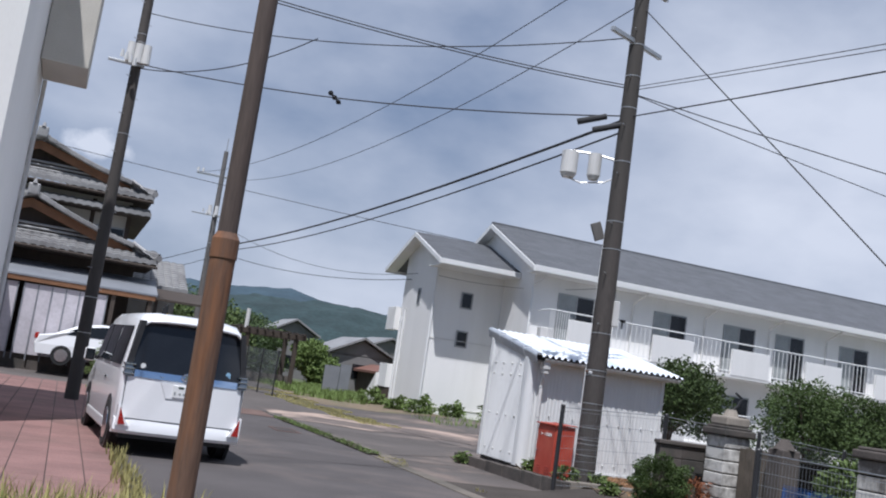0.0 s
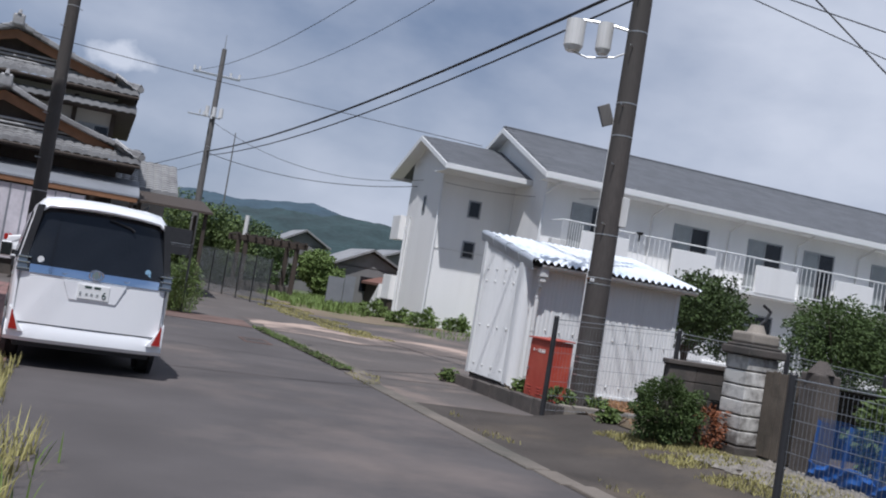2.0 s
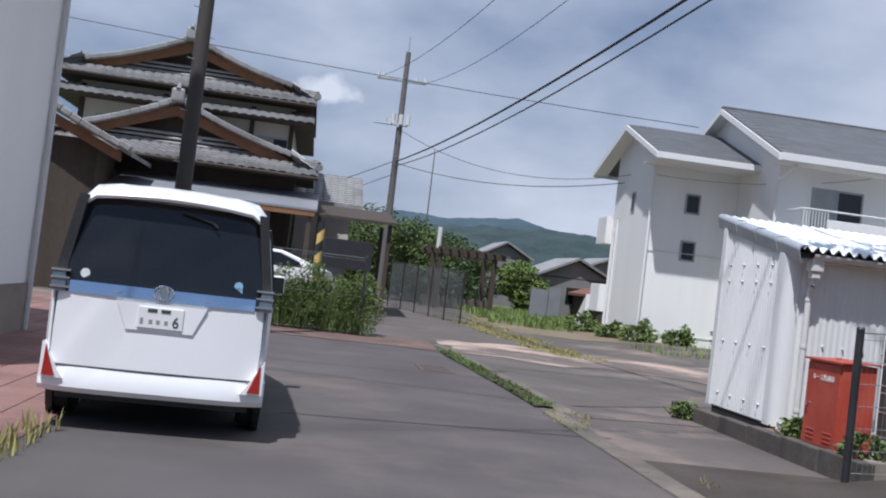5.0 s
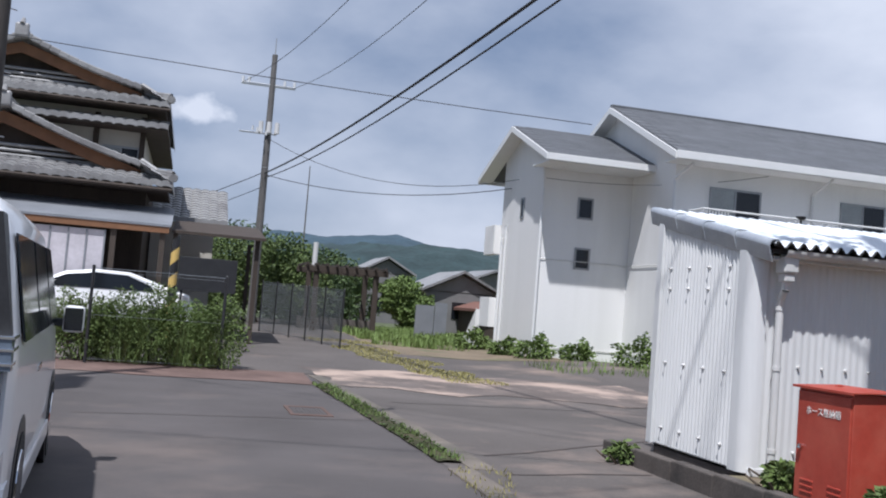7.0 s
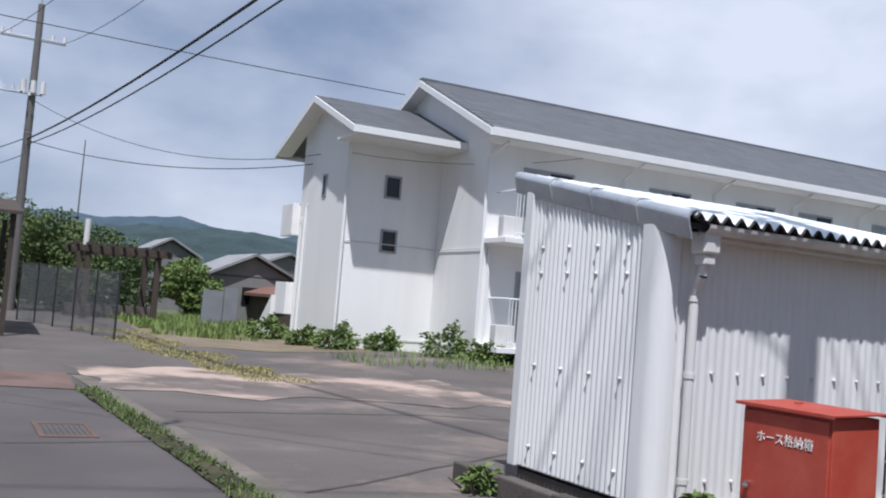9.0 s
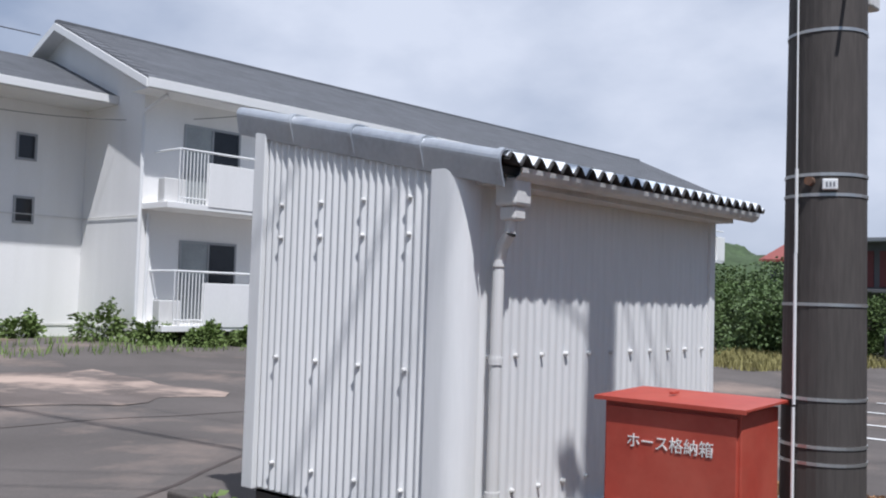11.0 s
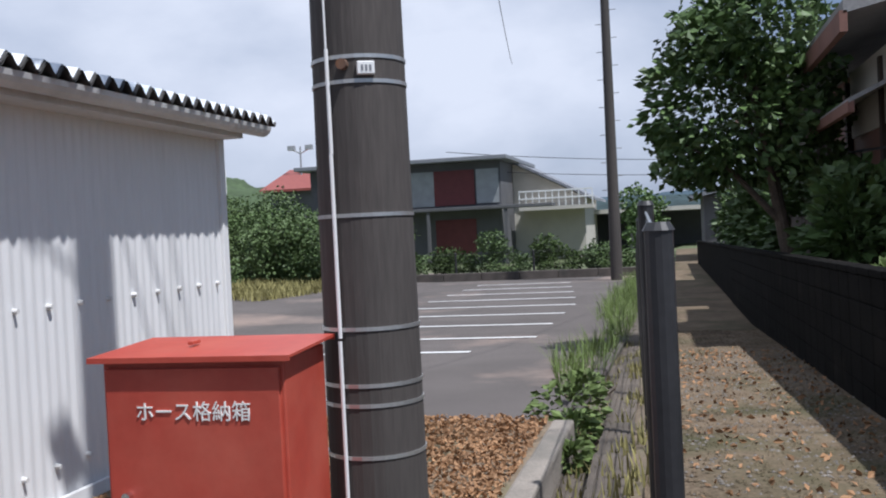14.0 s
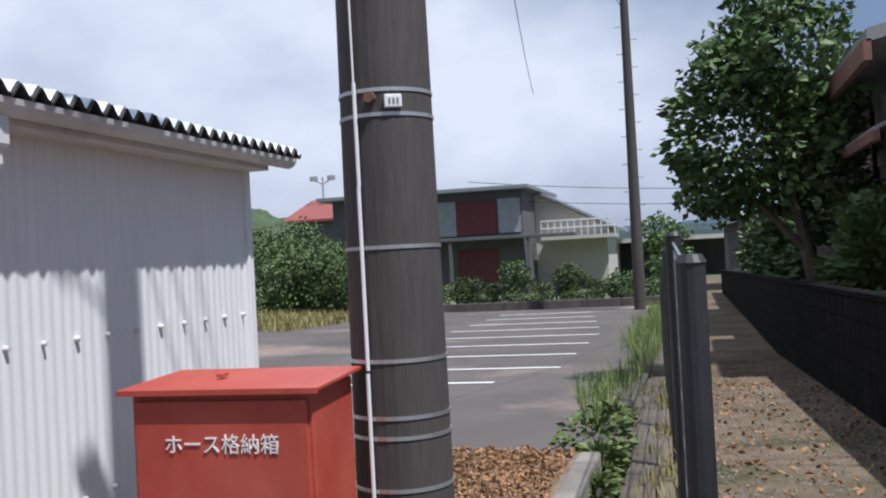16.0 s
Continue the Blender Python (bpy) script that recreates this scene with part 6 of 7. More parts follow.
pts = scatter(1700, 1.3, 4.8, 28.0, 29.4, 66, 0.05, lambda x, y: noise.noise((x * 1.7, y * 1.7, 8)) > -0.2 and abs(x - 3.05) < 1.3 + 0.5 * noise.noise((x, y * 2, 3)))
whole("tall_weeds", blades_mesh("tall_weeds", pts, 0.95, M_LEAF_BRIGHT, 66, 0.006, 1.3), None, "tall feathery green weeds beside the driveway", "weeds", kind="stuff")


def grasses():
    pts = scatter(11000, -0.9, 2.15, 2.0, 9.6, 71, 0.0, lambda x, y: x < 1.75 + 0.28 * noise.noise((x * 2, y * 1.1, 0)) and noise.noise((x * 1.6, y * 1.6, 4)) > -0.25)
    whole("verge_grass", blades_mesh("verge_grass", pts, 0.30, M_GRASS, 71, 0.006, 0.9), None, "long dry yellow grass at the lane edge", "grass", kind="stuff")
    pts = scatter(2600, -0.9, 2.2, 2.0, 9.8, 72, 0.0, lambda x, y: x < 1.9 + 0.28 * noise.noise((x * 2, y * 1.1, 0)) and noise.noise((x * 1.6, y * 1.6, 9)) > -0.05)
    whole("verge_grass", blades_mesh("verge_grass", pts, 0.22, M_GRASSGREEN, 72, 0.007, 0.8), None, "green grass tufts at the lane edge", "grass", kind="stuff")
    pts = scatter(900, 1.0, 1.55, 9.6, 14.0, 73, 0.0, lambda x, y: abs(x - 1.28) < 0.12 + 0.1 * noise.noise((y, 0, 0)))
    whole("verge_grass", blades_mesh("verge_grass", pts, 0.16, M_GRASS, 73, 0.009, 0.6), None, "thin dry grass between paving and lane", "grass", kind="stuff")
    pts = scatter(7000, 15.5, 37, 15.0, 16.5, 74, 0.0, lambda x, y: y < 15.5 + 0.5 * noise.noise((x * 0.5, y, 0)) + 0.015 * (x - 13) and noise.noise((x * 0.6, y * 1.4, 2)) > -0.3)
    whole("path_grass", blades_mesh("path_grass", pts, 0.40, M_GRASSGREEN, 74, 0.005, 1.0), None, "tall green grass between the path and parking yard", "grass", kind="stuff")
    pts = scatter(2500, 9.2, 20, 14.3, 15.0, 75, 0.0, lambda x, y: noise.noise((x * 1.3, y * 2, 2)) > 0.05)
    whole("path_grass", blades_mesh("path_grass", pts, 0.14, M_GRASS, 75, 0.008, 0.6), None, "short dry grass around the boards", "grass", kind="stuff")
    pts = scatter(26000, 7.2, 13.0, 28.5, 41, 76, 0.0, lambda x, y: abs(x - (9.0 - 0.10 * (y - 36))) < 0.7 + 0.8 * noise.noise((x, y * 0.6, 0)))
    whole("drive_grass", blades_mesh("drive_grass", pts, 0.055, M_GRASS, 76, 0.012, 0.9), None, "low yellow grass growing on the driveway", "grass", kind="stuff")
    pts = scatter(14000, 9.5, 15.0, 40, 58, 77, 0.0, lambda x, y: noise.noise((x * 0.4, y * 0.4, 6)) > -0.15)
    whole("drive_grass", blades_mesh("drive_grass", pts, 0.28, M_GRASSGREEN, 77, 0.018, 0.8), None, "green grass and weeds behind the driveway", "grass", kind="stuff")
    pts = scatter(4200, 13.0, 44, 32.8, 35.3, 78, 0.0, lambda x, y: noise.noise((x * 0.5, y, 6)) > -0.2)
    whole("block_grass", blades_mesh("block_grass", pts, 0.22, M_GRASSGREEN, 78, 0.012, 0.8), None, "grass strip along the apartment block", "grass", kind="stuff")
    pts = scatter(14000, 7.2, 9.0, 8.5, 12.9, 79, 0.0, lambda x, y: x > 7.9 + 0.25 * noise.noise((y, 3, 0)) and noise.noise((x * 2, y * 2, 1)) > -0.2)
    whole("gate_grass", blades_mesh("gate_grass", pts, 0.055, M_GRASS, 79, 0.006, 0.9), None, "short yellow grass before the gate pillars", "grass", kind="stuff")
    pts = scatter(9000, 31, 41, 23.5, 29.0, 80, 0.0, lambda x, y: y > 24.2 + 0.18 * (40 - x) + 0.5 * noise.noise((x * 0.6, y * 0.6, 1)))
    whole("yard_grass", blades_mesh("yard_grass", pts, 0.3, M_GRASS, 80, 0.016, 0.8), None, "grass bank at the yard edge", "grass", kind="stuff")


grasses()


def pebbles(name, n, x0, x1, y0, y1, s, seed, label, material):
    rng = np.random.default_rng(seed)
    verts, faces = [], []
    for p in scatter(n, x0, x1, y0, y1, seed):
        r = s * rng.uniform(0.4, 1.2)
        b = len(verts)
        for d in ((1, 0, 0), (0, 1, 0), (-1, 0, 0), (0, -1, 0), (0, 0, 0.7)):
            verts.append((p[0] + d[0] * r * rng.uniform(0.7, 1.3), p[1] + d[1] * r * rng.uniform(0.7, 1.3), p[2] + 0.012 + d[2] * r))
        faces += [(b, b + 1, b + 4), (b + 1, b + 2, b + 4), (b + 2, b + 3, b + 4), (b + 3, b, b + 4)]
    me = bpy.data.meshes.new(name)
    me.from_pydata(verts, [], faces)
    me.materials.append(material)
    whole(name, me, None, label, "gravel", kind="stuff")


pebbles("gate_pebbles", 1300, 8.3, 10.4, 9.4, 11.5, 0.05, 91, "grey pebbles around the gate pillars", M_STONE)
pebbles("path_stones", 1600, 8.8, 17, 12.95, 14.2, 0.014, 93, "grey stones loose on the footpath", M_STONE)
pts = scatter(700, 8.9, 17, 13.0, 14.2, 94, 0.022)
whole("path_leaves", leaves_mesh("path_leaves", pts, 0.03, M_DEADLEAF, 94, 0.0), None, "dry brown leaves strewn on the footpath", "leaves", kind="stuff")
pebbles("path_pebbles", 5000, 8.8, 20, 13.0, 14.3, 0.016, 92, "loose small stones on the footpath", M_GRAVEL)


# ---- right side of the lane: gate, walls, tarpaulin ----
def gate_pillar(x, y, urn, label):
    z = h(x, y)
    p = thing("gate_pillar", (x, y, z), label, "gate pillar", "gate pillars")
    bm = B()
    box(bm, -0.27, 0.27, -0.27, 0.27, -0.1, 0.10, 0.015)
    part("base", bm, M_CONC_DARK, p)
    for k in range(6):
        bm = B()
        box(bm, -0.215, 0.215, -0.215, 0.215, 0.115 + 0.175 * k, 0.278 + 0.175 * k, 0.015)
        part("block", bm, M_EFFLO, p)
    bm = B()
    box(bm, -0.195, 0.195, -0.195, 0.195, 0.05, 1.16)
    part("core", bm, M_BLACKBLOCK, p)
    bm = B()
    box(bm, -0.27, 0.27, -0.27, 0.27, 1.16, 1.26, 0.02)
    box(bm, -0.23, 0.23, -0.23, 0.23, 1.255, 1.30, 0.02)
    part("cap", bm, M_CONC_DARK, p, "dark weathered cap stone")
    if urn:
        q = thing("stone_lantern_top", (x, y, z + 1.30), "small pale stone lantern base on a pillar", "lantern")
        bm = B()
        box(bm, -0.20, 0.20, -0.20, 0.20, 0, 0.14, 0.03)
        rod(bm, (0, 0, 0.13), (0, 0, 0.24), 0.12, 0.07, 12)
        part("base", bm, M_CONC, q)
        bm = B()
        tube(bm, [(0.0, 0, 0.22), (0.10, 0, 0.30), (0.16, 0, 0.42), (0.05, 0, 0.48)], 0.018, 8)
        part("handle", bm, M_BLACK, q)


gate_pillar(9.45, 12.05, True, "weathered block gate pillar with lantern base")
gate_pillar(9.3, 9.0, False, "weathered block gate pillar behind mesh fence")


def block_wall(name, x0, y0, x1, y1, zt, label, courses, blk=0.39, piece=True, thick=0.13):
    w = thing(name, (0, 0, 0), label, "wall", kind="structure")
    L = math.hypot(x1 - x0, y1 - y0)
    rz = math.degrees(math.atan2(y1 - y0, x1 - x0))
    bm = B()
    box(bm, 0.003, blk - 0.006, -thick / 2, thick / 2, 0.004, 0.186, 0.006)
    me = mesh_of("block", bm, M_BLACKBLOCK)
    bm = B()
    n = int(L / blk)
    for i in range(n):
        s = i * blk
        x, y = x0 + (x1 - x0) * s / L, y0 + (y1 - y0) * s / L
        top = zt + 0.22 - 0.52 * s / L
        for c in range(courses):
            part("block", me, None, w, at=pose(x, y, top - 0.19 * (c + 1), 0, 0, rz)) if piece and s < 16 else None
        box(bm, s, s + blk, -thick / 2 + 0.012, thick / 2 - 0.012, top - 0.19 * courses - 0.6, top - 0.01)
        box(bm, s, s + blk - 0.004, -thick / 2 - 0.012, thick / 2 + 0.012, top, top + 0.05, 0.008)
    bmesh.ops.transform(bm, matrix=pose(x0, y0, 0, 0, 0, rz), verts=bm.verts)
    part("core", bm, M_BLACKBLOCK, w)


block_wall("wall_path", 8.8, 12.82, 42, 13.5, 0.90, "weathered concrete block wall along the footpath, shade painted in as black", 6)


# lighter brown blocks carry the sunlit look of the black wall's other side
def wing_wall():
    w = thing("gate_wing_wall", (0, 0, 0), "brownish weathered block wall beside the gate pillar", "wall", kind="structure")
    bm = B()
    box(bm, 0.0, 0.39, -0.05, 0.05, 0.004, 0.186, 0.008)
    me = mesh_of("block", bm, M_CONC_DARK)
    for c in range(5):
        for k in range(3):
            part("block", me, None, w, at=pose(8.72 + 0.395 * k, 12.68, 0.20 + 0.19 * c))
    bm = B()
    box(bm, 8.68, 9.93, 12.60, 12.76, 1.15, 1.21, 0.012)
    part("coping", bm, M_CONC_DARK, w)


wing_wall()


def gate_front():
    z = h(9.5, 10.5)
    p = thing("stone_post", (9.54, 10.98, z), "brownish weathered stone gate post with peaked top", "gate post")
    bm = B()
    box(bm, -0.15, 0.15, -0.15, 0.15, -0.1, 1.10, 0.02)
    part("shaft", bm, M_CONC_DARK, p)
    bm = B()
    rod(bm, (0, 0, 1.10), (0, 0, 1.24), 0.20, 0.06, 4)
    part("peak", bm, M_CONC_DARK, p)
    g = thing("wooden_gate", (9.5, 11.5, z), "dark weathered wooden gate leaf beside the pillar", "gate")
    for k in range(5):
        bm = B()
        box(bm, -0.015, 0.015, -0.30 + 0.125 * k, -0.185 + 0.125 * k, 0.04, 1.02 + 0.015 * (k % 2), 0.004)
        part("board", bm, M_BOARD, g)
    for zz in (0.22, 0.82):
        bm = B()
        box(bm, 0.015, 0.045, -0.30, 0.315, zz, zz + 0.08, 0.004)
        part("rail", bm, M_BOARD, g)
    # blue netting: a folded hem along the ground, and strands above it
    net = thing("blue_net", (0, 0, 0), "blue plastic netting hung between the gate pillars", "net")
    def at(u, v):
        return Vector((9.22 + 0.12 * u + 0.05 * math.sin(u * 19 + 2 * v), 9.27 + 1.5 * u, z + 0.03 + v))
    bm = B()
    n = 40
    rows = []
    for i in range(n + 1):
        u = i / n
        w = 0.16 + 0.10 * noise.noise((u * 5, 1, 0))
        rows.append([bm.verts.new(at(u, w * q) + Vector((0.03 * math.sin(7 * q + 30 * u), 0, 0))) for q in (0, 0.35, 0.7, 1.0)])
    for a, b in zip(rows, rows[1:]):
        for q in range(3):
            bm.faces.new((a[q], b[q], b[q + 1], a[q + 1]))
    hem = part("hem", bm, M_TARP, net, "bunched blue hem", smooth=True)
    hem.modifiers.new("thick", "SOLIDIFY").thickness = 0.008
    bm = B()
    def strand(a, b, w):
        bm.faces.new([bm.verts.new(q) for q in (a, b, b + w, a + w)])
    for i in range(75):
        u = i / 75
        top = 0.60 + 0.12 * noise.noise((u * 3, 7, 0))
        for k in range(5):
            strand(at(u, top * k / 5), at(u + 0.004, top * (k + 1) / 5), Vector((0, 0.006, 0)))
    for k in range(26):
        v = 0.10 + 0.021 * k
        for i in range(24):
            strand(at(i / 24, v), at((i + 1) / 24, v), Vector((0, 0, 0.0045)))
    tagged(part("netting", bm, M_TARP, net), kind="stuff")


gate_front()
for x, y, q in ((10.2, 10.3, 0.62), (10.3, 9.7, 0.7), (10.2, 9.2, 0.62)):
    bush(x, y, h(x, y), [(0, 0, q * 0.9, q, q * 0.9, q * 0.8)], 2600, 0.05, M_LEAF_BRIGHT, "leafy green plants behind the blue netting", int(x * 17 + y * 5), "garden_plant")
mesh_fence([(7.5, 9.0), (7.35, -5.0)], 1.22, "black post and wire mesh fence beside the lane", dense=True, wires=9)
for x, y, s in ((10.6, 8.2, 0.6), (11.5, 7.0, 0.7), (10.8, 6.0, 0.6), (12.0, 9.5, 0.6), (11.0, 4.5, 0.7)):
    bush(x, y, h(x, y), [(0, 0, s * 0.7, s * 1.2, s * 1.2, s * 0.8)], 1500, 0.06, M_LEAF_BUSH, "leafy green garden plants behind the fence", int(x * 17 + y * 5), "garden_plant")


def boards():
    b = thing("board_walk", (0, 0, 0), "weathered dark boards laid over a drain beside the fence", "boards", kind="structure")
    bm = B()
    box(bm, 0.004, 0.596, -0.105, 0.105, 0, 0.028)
    for q in range(5):
        box(bm, 0.012, 0.588, -0.098 + 0.041 * q, -0.068 + 0.041 * q, 0.026, 0.036)
    me = mesh_of("board", bm, M_BOARD)
    for k in range(34):
        for r in range(2):
            x, y = 8.7 + 0.6 * k, 14.50 + 0.215 * r + 0.018 * k
            part("board", me, None, b, at=pose(x, y, h(x, y) + 0.012 + 0.012 * noise.noise((k * 2.1, r * 5.0, 0)), 0, 0, 1.2 + 1.6 * noise.noise((k * 1.9, r * 3.0, 2))))
    sheet("pavement_drain_strip", 8.5, 40, 14.3, 15.05, 0.008, M_EARTH, "dry soil strip beside the fence", "ground", edge=0.03, seed=31)


boards()


# ---- parking yard ----
def parking():
    for k in range(9):
        x = 19.9 + 2.16 * k
        bm = B()
        y0, y1 = (17.3 if k == 0 else 16.6 + 0.13 * max(0, x - 29)), 20.75
        n = 8
        for i in range(n):
            a, b = y0 + (y1 - y0) * i / n, y0 + (y1 - y0) * (i + 1) / n
            vs = [bm.verts.new((x + dx, yy, h(x, yy) + 0.016)) for dx, yy in ((-0.075, a), (0.075, a), (0.075, b), (-0.075, b))]
            bm.faces.new(vs)
        whole("parking_line", bm, M_LINE, "white painted parking bay line on asphalt", "road marking", "parking lines", "structure")
    f = mesh_fence([(40.2, 16.4), (40.2, 25)], 1.0, "dark mesh fence at the far end of the yard", dense=False, spacing=2.6, post_r=0.04, wire_mat=M_BLACK)
    bm = B()
    for i in range(9):
        box(bm, 40.05, 40.25, 15.6 + 1.4 * i, 16.98 + 1.4 * i, -0.55, -0.12, 0.02)
    whole("wall_yard", bm, M_CONC_DARK, "low dark concrete wall under the yard fence", "wall", kind="structure")
    for k in range(6):
        x, y = 42.0 + 0.4 * (k % 2), 16.6 + 2.0 * k
        bush(x, y, h(x, y), [(0, 0, 0.5, 0.9, 1.0, 0.55), (0, 0.5, 0.7 + 0.3 * (k % 3), 0.6, 0.6, 0.5)], 2600, 0.075, M_LEAF_DARK if k % 2 else M_LEAF_BUSH, "green shrub behind the yard fence", 300 + k, "shrub")
    p = thing("lamp_pole", (37.8, 16.2, h(37.8, 16.2)), "tall slim dark utility pole beside the yard", "pole")
    bm = B()
    rod(bm, (0, 0, -0.1), (0, 0, 10.5), 0.20, 0.13, 16)
    part("shaft", bm, M_POLE, p)
    for k in range(16):
        bm = B()
        rod(bm, (0, 0, 2.5 + 0.45 * k), (0.0, 0.34 * (1 if k % 2 else -1), 2.5 + 0.45 * k), 0.014, seg=6)
        part("step_bolt", bm, M_STEELBAND, p)
    cable("overhead_cable", sag(Vector((37.8, 16.3, 9.5)), Vector((30, 17.5, 11.5)), 0.2), 0.012, "thin cable at a pole beside the yard")
    for z in (4.6, 3.7):
        cable("overhead_cable", sag(Vector((70, 8, z + 0.5)), Vector((56, 26, z + 1.0)), 0.3), 0.02, "thin service cable before a far house")


parking()


def grey_house():
    g = thing("grey_house", (0, 0.75, 0), "grey two-storey house with dark red shutters", "house")
    X, Z = 56.0, -0.4
    bm = B()
    box(bm, X, X + 9, 22.4, 33.0, Z, 2.6)
    part("lower_wall", bm, M_GREYWALL, g)
    bm = B()
    box(bm, X, X + 9, 22.4, 33.0, 2.6, 5.0)
    part("upper_wall", bm, M_GREYWALL, g)
    bm = B()
    box(bm, X - 0.9, X + 9.5, 21.9, 33.6, 5.02, 5.24, 0.03)
    part("flat_roof", bm, M_GREYSHEET, g, "dark flat roof edge")
    bm = B()
    box(bm, X - 1.3, X, 19.6, 33.2, 2.45, 2.62, 0.02)
    part("balcony", bm, M_GREYWALL, g)
    for y0, y1, z0, z1, m in ((23.8, 26.0, 2.75, 4.6, M_REDSHUT), (27.4, 29.6, 2.75, 4.6, M_REDSHUT), (26.0, 27.3, 2.75, 4.6, M_CURTAIN), (22.5, 23.7, 2.8, 4.6, M_CURTAIN), (23.8, 26.0, Z + 0.5, 2.0, M_REDSHUT), (29.9, 31.5, 2.75, 4.6, M_REDSHUT)):
        n = 8 if m is M_REDSHUT else 1
        bm = B()
        box(bm, X - 0.05, X + 0.02, y0, y1, z0, z1)
        sh = part("shutter" if n > 1 else "window", bm, m, g, "dark red louvred shutter" if n > 1 else "curtained window")
        for i in range(n if n > 1 else 0):
            bm = B()
            zz = z0 + (z1 - z0) * i / n
            box(bm, X - 0.075, X - 0.045, y0, y1, zz + 0.03, zz + 0.12)
            part("slat", bm, m, sh)
    for y in (22.0, 26.1, 30.4):
        bm = B()
        box(bm, X - 1.25, X - 1.1, y - 0.08, y + 0.08, Z, 2.5)
        part("post", bm, M_GREYWALL, g)
    o = thing("white_gabled_house", (0, 0.6, 0), "white house with a low dark gable roof", "house")
    bm = B()
    prism(bm, [(18.6, Z), (23.2, Z), (23.2, 4.9), (22.4, 4.95), (18.6, 2.95)], "x", X + 4, X + 12)
    part("wall", bm, M_CREAM, o)
    bm = B()
    slope_roof(bm, "x", X + 3.4, X + 12, 18.0, 2.72, 22.6, 5.10, 0.16)
    part("roof", bm, M_GREYSHEET, o)
    bm = B()
    box(bm, X + 2.2, X + 4, 18.0, 22.0, 2.3, 2.5)
    b = part("balcony", bm, M_CREAM, o)
    for k in range(12):
        bm = B()
        y = 18.0 + 0.36 * k
        box(bm, X + 2.2, X + 2.26, y - 0.03, y + 0.03, 2.5, 3.3)
        part("baluster", bm, M_WHITEPAINT, b)
    for z in (2.9, 3.3):
        bm = B()
        box(bm, X + 2.18, X + 2.28, 18.0, 22.0, z, z + 0.08)
        part("rail", bm, M_WHITEPAINT, b)
    r = thing("red_roofed_building", (0, 0, 0), "far building with a faded red roof", "building")
    bm = B()
    box(bm, 80, 92, 40, 46.6, 0, 5.4)
    part("wall", bm, M_GREYWALL, r)
    bm = B()
    slope_roof(bm, "y", 39, 47.3, 79.4, 5.2, 86, 7.2, 0.2)
    part("roof", bm, M_REDROOF, r, "faded red sheet roof")
    bm = B()
    rod(bm, (84, 45.4, 6.4), (84, 45.4, 9.2), 0.08, seg=8)
    for dy in (-0.8, 0.8):
        rod(bm, (84, 45.4, 8.6), (84, 45.4 + dy, 9.0), 0.06, seg=6)
        box(bm, 83.8, 84.2, 45.1 + dy, 45.7 + dy, 8.9, 9.3)
    part("roof_antenna", bm, M_STEELBAND, r)


grey_house()


